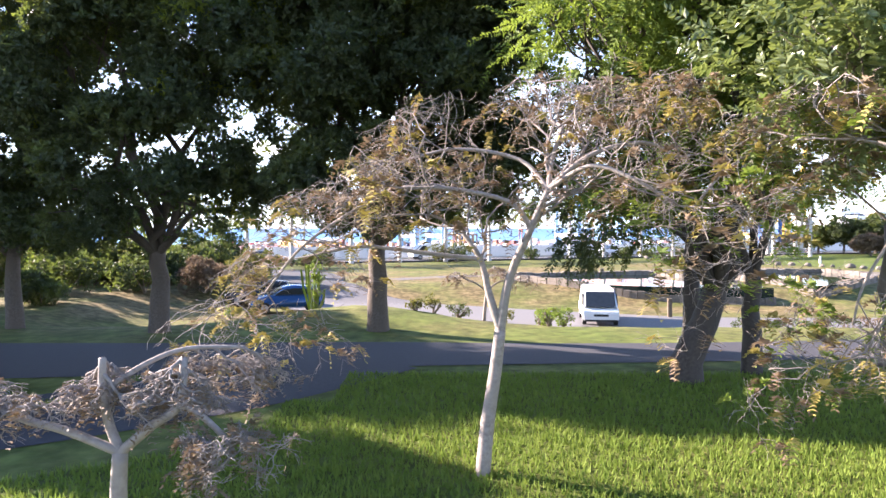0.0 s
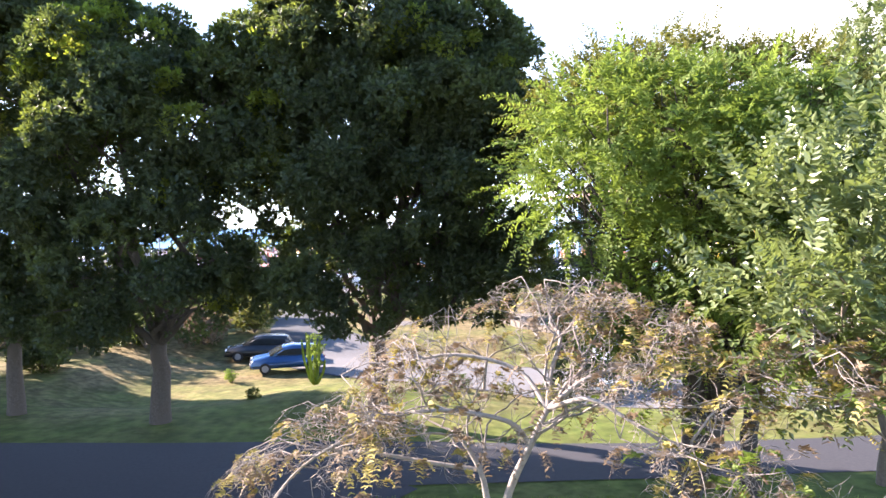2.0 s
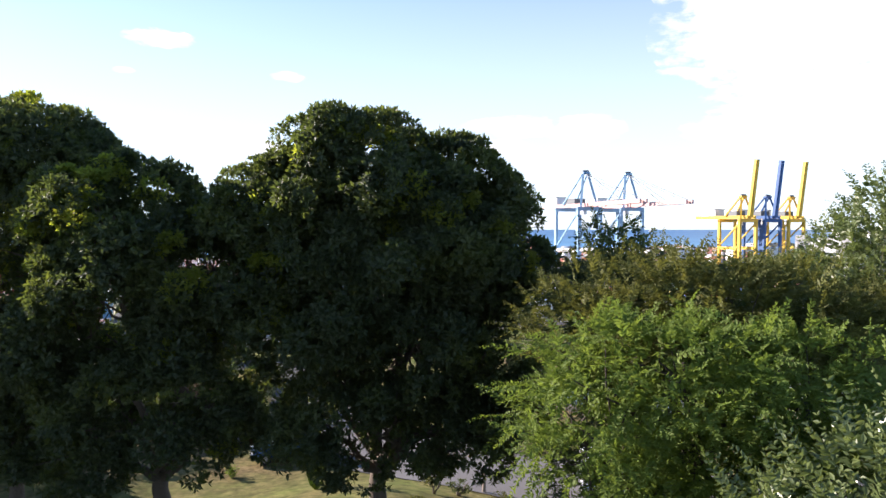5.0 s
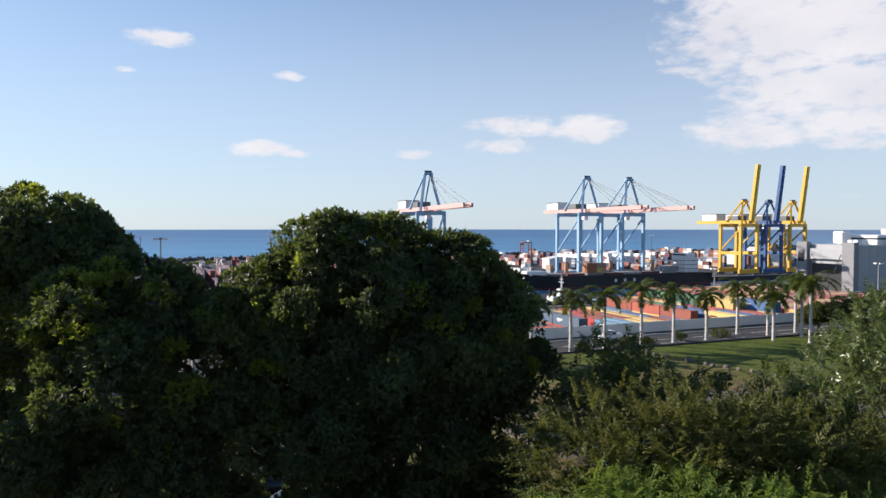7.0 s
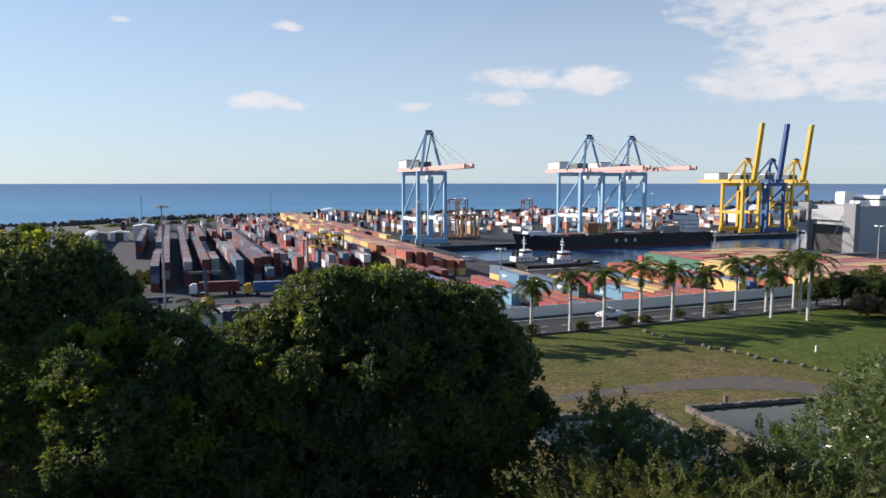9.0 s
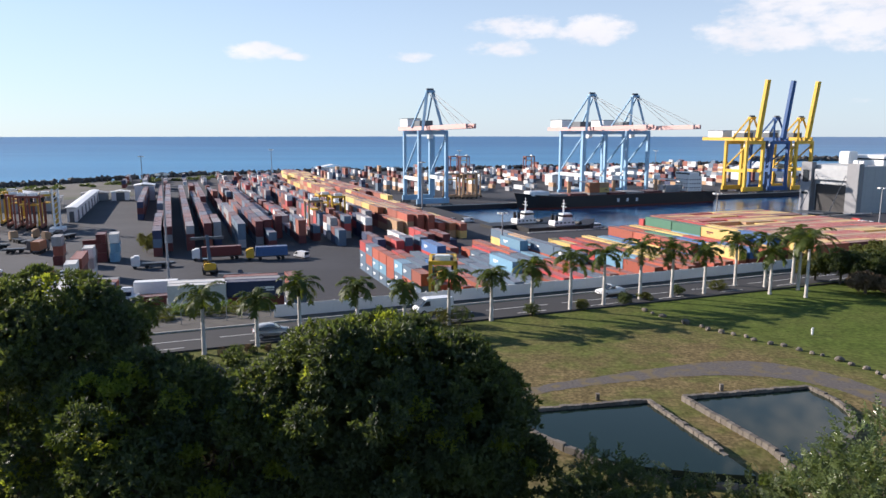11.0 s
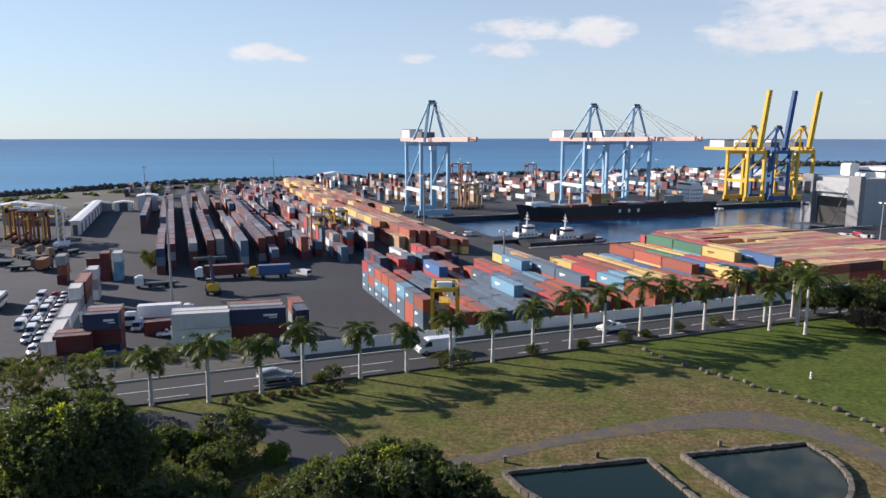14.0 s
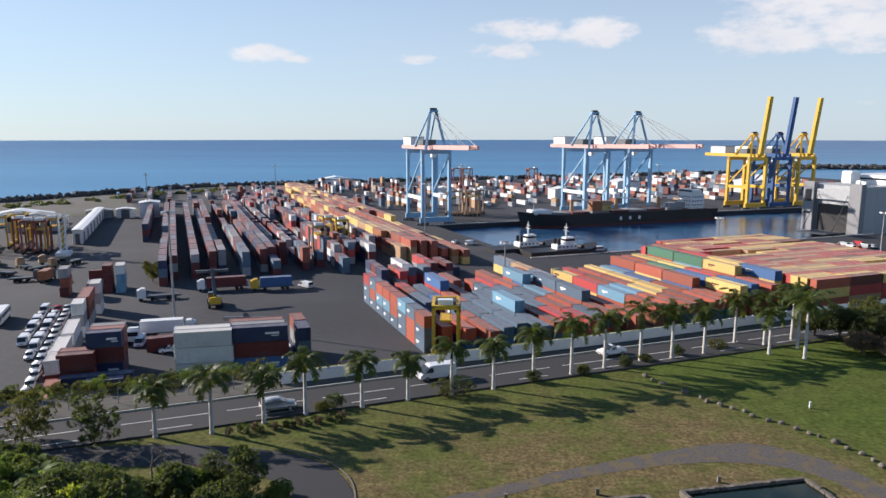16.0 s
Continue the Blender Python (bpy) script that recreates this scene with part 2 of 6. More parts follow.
material("ship_grey", (0.36, 0.37, 0.38), (0.43, 0.44, 0.44), 0.6, 0.05, 0.5, 0)
material("glass_dark", (0.02, 0.025, 0.03), (0.03, 0.035, 0.04), 0.08, 1, 4, 0, spec=0.6)
material("rubber", (0.015, 0.015, 0.016), (0.03, 0.03, 0.03), 0.9, 2, 9, 0.2)
material("wood_post", (0.10, 0.075, 0.05), (0.17, 0.13, 0.09), 0.9, 2, 12, 0.4)
CONTAINER_COLOURS = {
    "rust": (0.30, 0.085, 0.055), "brick": (0.42, 0.10, 0.06), "orange": (0.36, 0.13, 0.055), "maroon": (0.14, 0.03, 0.03), "slate": (0.10, 0.155, 0.22),
    "blue": (0.06, 0.15, 0.34), "sky": (0.16, 0.33, 0.46), "navy": (0.025, 0.04, 0.10), "yellow": (0.72, 0.50, 0.17), "white": (0.70, 0.70, 0.69),
    "grey": (0.32, 0.32, 0.33), "green": (0.07, 0.20, 0.13), "tan": (0.45, 0.28, 0.16), "red": (0.48, 0.06, 0.06),
}
for k, c in CONTAINER_COLOURS.items():
    material("box_" + k, c, tuple(v * 0.8 for v in c), 0.6, 0.25, 1.6, 0.0, c3=tuple(v * 0.72 + 0.03 for v in c), spread=0.16)
    dusty_top(MATS["box_" + k], (0.36, 0.31, 0.28) if k not in ("yellow", "white") else (0.6, 0.5, 0.4), 0.28)


# water: deep blue, rippled, glossy
def water(name, col, rough, scale, strength, dist):
    m = bpy.data.materials.new(name)
    m.use_nodes = True
    n, l = m.node_tree.nodes, m.node_tree.links
    b = n["Principled BSDF"]
    b.inputs["Base Color"].default_value = (*col, 1)
    b.inputs["Roughness"].default_value = rough
    b.inputs["IOR"].default_value = 1.33
    co = n.new("ShaderNodeTexCoord")
    mp = n.new("ShaderNodeMapping")
    mp.inputs["Scale"].default_value = (1, 2.2, 1)
    l.new(co.outputs["Object"], mp.inputs["Vector"])
    x = n.new("ShaderNodeTexNoise")
    x.inputs["Scale"].default_value, x.inputs["Detail"].default_value = scale, 5
    l.new(mp.outputs[0], x.inputs["Vector"])
    bp = n.new("ShaderNodeBump")
    bp.inputs["Strength"].default_value, bp.inputs["Distance"].default_value = strength, dist
    l.new(x.outputs["Fac"], bp.inputs["Height"])
    l.new(bp.outputs[0], b.inputs["Normal"])
    MATS[name] = m


water("sea", (0.022, 0.12, 0.27), 0.4, 0.15, 0.6, 0.6)


def shoals(m, deep, shallow):
    """Paler water towards the shore, in long uneven streaks."""
    n, l = m.node_tree.nodes, m.node_tree.links
    co = n.new("ShaderNodeTexCoord").outputs["Object"]
    mp = n.new("ShaderNodeMapping")
    mp.inputs["Scale"].default_value = (0.0012, 0.007, 1)
    l.new(co, mp.inputs["Vector"])
    x = n.new("ShaderNodeTexNoise")
    x.inputs["Scale"].default_value, x.inputs["Detail"].default_value = 1.0, 5
    l.new(mp.outputs[0], x.inputs["Vector"])
    xyz = n.new("ShaderNodeSeparateXYZ")
    l.new(co, xyz.inputs[0])
    r = n.new("ShaderNodeMapRange")
    for k, w in (("From Min", 500.0), ("From Max", 2600.0), ("To Min", 1.0), ("To Max", 0.0)):
        r.inputs[k].default_value = w
    l.new(xyz.outputs["Y"], r.inputs["Value"])
    f = n.new("ShaderNodeMath")
    f.operation = "MULTIPLY_ADD"
    l.new(x.outputs["Fac"], f.inputs[0])
    f.inputs[1].default_value = 1.3
    l.new(r.outputs[0], f.inputs[2])
    s = n.new("ShaderNodeMath")
    s.operation, s.use_clamp = "SUBTRACT", True
    l.new(f.outputs[0], s.inputs[0])
    s.inputs[1].default_value = 0.65
    c = n.new("ShaderNodeMix")
    c.data_type = "RGBA"
    c.inputs["A"].default_value, c.inputs["B"].default_value = (*deep, 1), (*shallow, 1)
    l.new(s.outputs[0], c.inputs["Factor"])
    l.new(c.outputs["Result"], n["Principled BSDF"].inputs["Base Color"])


shoals(MATS["sea"], (0.022, 0.12, 0.27), (0.06, 0.24, 0.42))
water("basin", (0.03, 0.10, 0.20), 0.22, 0.5, 0.35, 0.15)
water("pond", (0.012, 0.024, 0.018), 0.04, 1.5, 0.02, 0.02)


# ---------------------------------------------------------------- mesh helpers
def part(name, bm, mat, parent=None, label="", smooth=False):
    """Links a bmesh as one mesh object, under a thing if one is given."""
    me = bpy.data.meshes.new(name)
    bm.normal_update()
    bm.to_mesh(me)
    bm.free()
    me.materials.append(MATS[mat])
    if smooth:
        me.polygons.foreach_set("use_smooth", [True] * len(me.polygons))
    ob = new(name, me)
    if parent:
        ob.parent = parent
    if label:
        ob["label"] = label
    return ob


def raw(name, verts, faces, mat, parent=None, label=""):
    me = bpy.data.meshes.new(name)
    me.from_pydata(verts, [], faces)
    me.materials.append(MATS[mat])
    ob = new(name, me)
    if parent:
        ob.parent = parent
    if label:
        ob["label"] = label
    return ob


def thing(name, label, category, m=None, group="", kind=""):
    ob = new(name)
    ob.empty_display_size = 0.3
    if m is not None:
        ob.matrix_basis = m
    return tagged(ob, label, category, group, kind)


def add_box(bm, c, s, m=None, bevel=0.0):
    r = bmesh.ops.create_cube(bm, size=1, matrix=(m or Matrix()) @ Matrix.LocRotScale(c, None, s))
    if bevel:
        es = {e for v in r["verts"] for e in v.link_edges}
        bmesh.ops.bevel(bm, geom=list(es), offset=bevel, segments=2, affect="EDGES")
    return r["verts"]


def box(c, s, m=None, bevel=0.0):
    bm = bmesh.new()
    add_box(bm, c, s, m, bevel)
    return bm


def add_beam(bm, p, q, w, h=None):
    """A rectangular bar from p to q."""
    p, q = Vector(p), Vector(q)
    d = q - p
    r = d.to_track_quat("Z", "Y").to_matrix().to_4x4()
    bmesh.ops.create_cube(bm, size=1, matrix=Matrix.Translation((p + q) / 2) @ r @ Matrix.Diagonal((w, h or w, d.length, 1)))


def add_rod(bm, p, q, r1, r2=None, seg=8):
    p, q = Vector(p), Vector(q)
    d = q - p
    r = d.to_track_quat("Z", "Y").to_matrix().to_4x4()
    bmesh.ops.create_cone(bm, cap_ends=True, segments=seg, radius1=r1, radius2=r2 if r2 is not None else r1, depth=d.length, matrix=Matrix.Translation((p + q) / 2) @ r)


def beam(p, q, w, h=None):
    bm = bmesh.new()
    add_beam(bm, p, q, w, h)
    return bm


def rod(p, q, r1, r2=None, seg=8):
    bm = bmesh.new()
    add_rod(bm, p, q, r1, r2, seg)
    return bm


def prism(outline, z0, z1):
    """An upright solid over an outline of (x, y)."""
    bm = bmesh.new()
    lo = [bm.verts.new((x, y, z0)) for x, y in outline]
    hi = [bm.verts.new((x, y, z1)) for x, y in outline]
    k = len(outline)
    bm.faces.new(hi)
    bm.faces.new(lo[::-1])
    for i in range(k):
        bm.faces.new((lo[i], lo[(i + 1) % k], hi[(i + 1) % k], hi[i]))
    bmesh.ops.recalc_face_normals(bm, faces=bm.faces[:])
    return bm


# The port and the road lie along one axis: a runs along the quays, b inland to sea.
QX, QY = 0.930, 0.3675
PORT = -13.6
SEA = -16.0
YAW = math.degrees(math.atan2(QY, QX))


def ab(a, b, z=0.0):
    return Vector((a * QX - b * QY, a * QY + b * QX, z))


def abpose(a, b, z=0.0, turn=0.0):
    return pose(*ab(a, b, z), 0, 0, YAW + turn)


# ---------------------------------------------------------------- ground
def ease(t):
    t = min(1.0, max(0.0, t))
    return t * t * (3 - 2 * t)


def mound(x, y):
    """Height of the park's ground: a hollow with a car park, and a low grassy mound before it."""
    dip = -0.9 * ease((y - 27) / 5) * ease((48 - y) / 5) * ease((x + 20) / 6)
    return dip + 1.25 * math.exp(-((x + 3.5) / 5.2) ** 2 - ((y - 31.0) / 3.6) ** 2)


def lawn():
    """The raised park and the bank that falls to the yard behind the road's wall."""
    a_s = (list(np.arange(-260, -60, 10.0)) + list(np.arange(-60, 80, 1.5)) + list(np.arange(80, 421, 10.0)))
    b_s = list(np.arange(-150, -20, 10.0)) + list(np.arange(-20, 86.1, 1.5)) + [88, 91, 94, 100, 106, 112, 116]
    verts, faces = [], []
    for b in b_s:
        for a in a_s:
            p = ab(a, b)
            z = mound(p.x, p.y)
            if b > 91:
                z = max(-14.2, -14.2 * (b - 91) / 21)
            verts.append((p.x, p.y, z))
    w = len(a_s)
    for j in range(len(b_s) - 1):
        for i in range(w - 1):
            faces.append((j * w + i, j * w + i + 1, (j + 1) * w + i + 1, (j + 1) * w + i))
    ob = raw("ground", verts, faces, "grass")
    ob.data.polygons.foreach_set("use_smooth", [True] * len(faces))
    tagged(ob, "sunlit park lawn, green with dry yellow patches", "lawn", kind="structure")


lawn()
BASIN = (121.0, 640.0, 225.0, 326.0)


def port_ground():
    a0, a1, b0, b1 = BASIN
    coast = [(-900, 520), (-400, 530), (-111, 546), (-50, 596), (18, 650), (146, 658), (640, 660)]
    parts = [
        [(-900, 108), (640, 108), (640, b0), (-900, b0)],
        [(-900, b0), (a0, b0), (a0, b1), (-900, b1)],
        [(-900, b1), (640, b1)] + coast[::-1],
    ]
    names = ["near", "west", "far"]
    for n, o in zip(names, parts):
        ob = part("pavement_" + n, prism([tuple(ab(*p)[:2]) for p in o], SEA - 3, PORT), "yard")
        tagged(ob, "dark worn asphalt of the container yard and quays", "pavement", kind="structure")


port_ground()


def sea_sheet():
    verts, faces = [], []
    rs = [1, 60, 150, 300, 500, 700, 900, 1200, 1600, 2100, 2700, 3400, 4200, 4950]
    seg = 72
    for r in rs:
        for i in range(seg):
            t = 2 * math.pi * i / seg
            z = SEA - 0.0 if r < 1500 else SEA + 18.0 * ((r - 1500) / 3450) ** 1.5
            verts.append((r * math.cos(t), r * math.sin(t), z))
    for j in range(len(rs) - 1):
        for i in range(seg):
            k = (i + 1) % seg
            faces.append((j * seg + i, (j + 1) * seg + i, (j + 1) * seg + k, j * seg + k))
    ob = raw("water_sea", verts, faces, "sea")
    ob.data.polygons.foreach_set("use_smooth", [True] * len(faces))
    tagged(ob, "deep blue rippled sea reaching the horizon", "sea", kind="structure")
    o = [ab(*p) for p in ((121, 225), (640, 225), (640, 326), (121, 326))]
    ob = raw("water_basin", [(p.x, p.y, SEA + 0.05) for p in o], [(0, 1, 2, 3)], "basin")
    tagged(ob, "calm dark blue water of the harbour basin", "water", kind="structure")


sea_sheet()


# ---------------------------------------------------------------- road, wall and paths
def ribbon(name, line, w0, w1, z, mat, label, category):
    """A flat strip along a line of (x, y) from w0 to w1 on its left, laid on the ground."""
    verts, faces = [], []
    pts = [Vector((x, y, 0)) for x, y in line]
    for i, p in enumerate(pts):
        d = (pts[min(i + 1, len(pts) - 1)] - pts[max(i - 1, 0)]).normalized()
        s = Vector((-d.y, d.x, 0))
        for k in range(5):
            q = p + s * (w0 + (w1 - w0) * k / 4)
            verts.append((q.x, q.y, mound(q.x, q.y) + z))
    for i in range(len(pts) - 1):
        for k in range(4):
            j = i * 5 + k
            faces.append((j, j + 5, j + 6, j + 1))
    ob = raw(name, verts, faces, mat)
    return tagged(ob, label, category, kind="structure")


def smooth_line(pts, n=8):
    """Catmull-Rom through the points."""
    p = [Vector((*q, 0)) for q in pts]
    p = [2 * p[0] - p[1]] + p + [2 * p[-1] - p[-2]]
    out = []
    for i in range(1, len(p) - 2):
        for k in range(n):
            t = k / n
            q = 0.5 * (2 * p[i] + (p[i + 1] - p[i - 1]) * t + (2 * p[i - 1] - 5 * p[i] + 4 * p[i + 1] - p[i + 2]) * t * t + (3 * p[i] - p[i - 1] - 3 * p[i + 1] + p[i + 2]) * t**3)
            out.append((q.x, q.y))
    out.append((p[-2].x, p[-2].y))
    return out


ROAD_LINE = [tuple(ab(a, 75.6 + max(0, a - 60) * 0.02)[:2]) for a in range(-240, 300, 6)]
ribbon("road", ROAD_LINE, 0.0, 7.2, 0.03, "asphalt", "two-lane asphalt road behind the row of palms", "road")

# ---------------------------------------------------------------- things of the port: containers
_boxes = {}


def box_faces(l, w=2.44, h=2.59):
    """Vertices and faces of one container: each side a frame round a set-back panel."""
    verts, faces = [], []
    x, y = l / 2, w / 2
    sides = [
        ((-x, -y, 0), (2 * x, 0, 0), (0, 0, h), (0, 1, 0)),
        ((x, y, 0), (-2 * x, 0, 0), (0, 0, h), (0, -1, 0)),
        ((x, -y, 0), (0, 2 * y, 0), (0, 0, h), (-1, 0, 0)),
        ((-x, y, 0), (0, -2 * y, 0), (0, 0, h), (1, 0, 0)),
        ((-x, -y, h), (2 * x, 0, 0), (0, 2 * y, 0), (0, 0, -1)),
    ]
    for o, u, v, inn in sides:
        o, u, v, inn = Vector(o), Vector(u), Vector(v), Vector(inn)
        fu, fv = 0.16 / u.length, 0.16 / v.length
        k = len(verts)
        for a, b in ((0, 0), (1, 0), (1, 1), (0, 1)):
            verts.append(o + u * a + v * b)
        for a, b in ((fu, fv), (1 - fu, fv), (1 - fu, 1 - fv), (fu, 1 - fv)):
            verts.append(o + u * a + v * b)
        for i in range(4):
            verts.append(verts[k + 4 + i] + inn * 0.05)
        for i in range(4):
            j = (i + 1) % 4
            faces.append((k + i, k + j, k + 4 + j, k + 4 + i))
            faces.append((k + 4 + i, k + 4 + j, k + 8 + j, k + 8 + i))
        faces.append((k + 8, k + 9, k + 10, k + 11))
    # weld the frame corners, so that a container is one island
    seen, remap, out = {}, [], []
    for p in verts:
        key = tuple(round(c, 3) for c in p)
        if key not in seen:
            seen[key] = len(out)
            out.append(tuple(p))
        remap.append(seen[key])
    return out, [tuple(remap[i] for i in f) for f in faces]


def container(a, b, z, along_b, colour, feet=40, group="stacked shipping containers", turn=0.0, high=2.59):
    """One shipping container with its pair of doors, long side along b or along a."""
    l = {40: 12.19, 34: 10.2, 20: 6.06}[feet]
    key = (feet, colour, high)
    m = abpose(a, b, z, (90 if along_b else 0) + turn)
    if key not in _boxes:
        ob = thing("shipping_container", f"{colour} painted steel shipping container, " + ("short, in a yard stack" if feet == 20 else "long, in a yard stack"), "container", m, group)
        v, f = box_faces(l, 2.44, high)
        raw("body", v, f, "box_" + colour, ob)
        for s in (-1, 1):
            bm = box((-l / 2 + 0.03, s * 0.53, high / 2), (0.05, 1.02, high - 0.36))
            for y in (-0.25, 0.25):
                add_box(bm, (-l / 2 - 0.02, s * 0.53 + y, high / 2), (0.05, 0.05, high - 0.3))
            part("door", bm, "box_" + colour, ob)
        if colour in ("slate", "blue", "sky", "navy", "yellow"):
            for s in (-1, 1):
                x = l * 0.22
                bm = box((x, s * (1.22 - 0.035), high * 0.55), (min(2.6, l * 0.3), 0.03, 0.42))
                add_box(bm, (x + 0.5, s * (1.22 - 0.035), high * 0.38), (min(1.4, l * 0.2), 0.03, 0.2))
                part("side_marking", bm, "paint_white" if colour != "yellow" else "box_maroon", ob, "plain bars in place of a company mark")
        _boxes[key] = ob
        return ob
    return copy_thing(_boxes[key], m)


def box_ramp(name, palette):
    """A material that gives each container of a joined field one colour of the palette."""
    m = bpy.data.materials.new(name)
    m.use_nodes = True
    n, l = m.node_tree.nodes, m.node_tree.links
    b = n["Principled BSDF"]
    b.inputs["Roughness"].default_value = 0.6
    g = n.new("ShaderNodeNewGeometry")
    r = n.new("ShaderNodeValToRGB")
    r.color_ramp.interpolation = "CONSTANT"
    els = r.color_ramp.elements
    for i, c in enumerate(palette):
        e = els[i] if i < 2 else els.new(i / len(palette))
        e.position = i / len(palette)
        e.color = (*CONTAINER_COLOURS[c], 1)
    l.new(g.outputs["Random Per Island"], r.inputs["Fac"])
    tc = n.new("ShaderNodeTexCoord")
    x = n.new("ShaderNodeTexNoise")
    x.inputs["Scale"].default_value = 0.5
    x.inputs["Detail"].default_value = 5
    l.new(tc.outputs["Object"], x.inputs["Vector"])
    h = n.new("ShaderNodeHueSaturation")
    mr = n.new("ShaderNodeMapRange")
    mr.inputs["To Min"].default_value, mr.inputs["To Max"].default_value = 0.75, 1.2
    l.new(x.outputs["Fac"], mr.inputs["Value"])
    l.new(mr.outputs[0], h.inputs["Value"])
    l.new(r.outputs["Color"], h.inputs["Color"])
    l.new(h.outputs["Color"], b.inputs["Base Color"])
    MATS[name] = m
    if "west" in name:
        dusty_top(m, (0.29, 0.225, 0.22), 0.58)
    else:
        dusty_top(m, (0.36, 0.31, 0.28) if "yellow" not in name else (0.80, 0.60, 0.46), 0.4 if "yellow" not in name else 0.25)


def container_field(name, rows, palette, label):
    """Many containers in one mesh. rows: (a, b, z, along_b, feet) for each."""
    box_ramp("boxes_" + name, palette)
    shapes = {f: box_faces(12.19 if f == 40 else 6.06) for f in (20, 40)}
    verts, faces = [], []
    for a, b, z, along_b, feet in rows:
        m = abpose(a, b, z, 90 if along_b else 0)
        v, f = shapes[feet]
        k = len(verts)
        verts += [tuple(m @ Vector(p)) for p in v]
        faces += [tuple(k + i for i in q) for q in f]
    ob = raw("container_stacks", verts, faces, "boxes_" + name)
    return tagged(ob, label, "containers", kind="stuff")


def field_rows(rng, a_list, b0, b1, levels, fill=0.9, feet=40, ragged=0):
    """Rows along b at the given a, each stack a random number of levels high."""
    out = []
    step = 12.5 if feet == 40 else 6.3
    for a in a_list:
        b = b0 + rng.uniform(0, ragged)
        end = b1 - rng.uniform(0, ragged)
        lv = rng.choice(levels)
        while b + step <= end:
            if rng.random() < 0.25:
                lv = rng.choice(levels)
            if rng.random() < fill:
                for k in range(lv):
                    out.append((a, b + step / 2, PORT + 0.02 + k * 2.6, True, feet))
            b += step
    return out


# block A of blue and red boxes beside the road: things of their own
rng = random.Random(4)
PAL_A = ["slate", "slate", "slate", "slate", "brick", "brick", "brick", "rust", "sky", "blue", "red"]
for i in range(13):
    a = 47.6 + i * 3.95
    near = 131.5 if i < 2 else 124.5 + (i % 3) * 1.8
    for k in range(int((187 - near) / 12.45) if i else 4):
        b = near + 6.2 + k * 12.45
        n = 3 if i == 0 else rng.choice((3, 2, 2, 2, 2, 2, 2, 2, 2, 2, 2, 2, 2, 1)) if k else 2
        for z in range(n):
            if i == 0 or rng.random() < 0.2:
                for s in (-3.1, 3.1):
                    container(a, b + s, PORT + 0.02 + z * 2.6, True, rng.choice(PAL_A), 20)
            else:
                container(a, b, PORT + 0.02 + z * 2.6, True, rng.choice(PAL_A))

# terraced rows of yellow and red boxes, then the dense block nearer the basin
PAL_R = ["yellow", "yellow", "yellow", "rust", "brick", "brick", "brick", "rust", "sky", "blue", "red", "red", "green"]
for i in range(10):
    a, near = 105.5 + i * 4.2, 131.0 - (i % 3) * 0.8
    for k in range(4):
        for z in range((2, 2, 2, 2, 2, 3, 3, 3, 4, 4)[i] - (1 if k == 0 and i in (5, 8) else 0)):
            container(a, near + 6.2 + k * 12.45 + (1.5 if i % 2 else 0), PORT + 0.02 + z * 2.6, True, rng.choice(PAL_R))
rows = []
for j in range(28):
    for i in range(5):
        a, b = 159.5 - j * 0.28 + i * 12.35 + rng.uniform(-0.4, 0.4), 131 + j * 2.55
        h = 3
        if i < 2 and j in (15, 16, 17):
            h = 1
        if i == 0 and j > 24:
            continue
        if rng.random() < 0.97:
            rows += [(a, b, PORT + 0.02 + z * 2.6, False, 40) for z in range(h)]
container_field("red_yellow", rows, ["yellow", "red", "brick", "tan", "yellow", "red", "brick", "rust", "tan", "red", "maroon", "yellow"], "dense stacks of red and yellow shipping containers by the basin")
container_field("yellow_row", field_rows(rng, [99.0, 102.0], 170, 213, [1, 1, 1, 2], 0.95), ["yellow", "tan", "yellow", "yellow", "slate"],
                "low rows of yellow containers beside the quay road")

# long rows of the western yard and the orange rows beside the quay
container_field("orange", [q for i in range(7) for q in field_rows(rng, [75.5 + 3.1 * i], 236 - 2.4 * i, 570, [2, 3, 3], 0.97)], ["rust", "orange", "rust", "yellow", "brick", "tan", "yellow", "rust", "maroon", "tan"],
                "long rows of orange and rust-brown containers")
container_field("west", field_rows(rng, [-13], 318, 420, [2, 3], 0.97) + field_rows(rng, [-5, -2, 4.5, 10, 13, 20, 26, 29], 217, 440, [2, 3, 3], 0.97, 40, 22), ["maroon", "slate", "maroon", "grey", "navy", "rust", "slate", "maroon"],
                "long rows of rust, grey and navy containers on dark asphalt")
container_field("west_middle", field_rows(rng, [34 + 5.6 * i for i in range(7)], 220, 560, [1, 2, 3], 0.85, 20, 30) + field_rows(rng, [57.0 + 4.4 * i for i in range(7)], 192, 222, [1, 2, 2], 0.7, 20, 8), ["rust", "slate", "red", "maroon", "white", "maroon", "navy", "grey", "slate", "maroon"],
                "mixed rows of red, white and blue short containers")
container_field("far", field_rows(rng, [110 + 13 * i for i in range(34)], 376, 640, [1, 2, 3], 0.4, 20, 40), ["rust", "maroon", "grey", "white", "slate", "navy", "white", "maroon", "tan", "slate"],
                "scattered stacks of mixed containers behind the far quay")
container_field("far_west", field_rows(rng, [-30 + 13 * i for i in range(11)], 450, 620, [1, 2], 0.5, 20, 40), ["rust", "white", "maroon", "grey", "navy"],
                "far stacks of mixed containers near the shore")

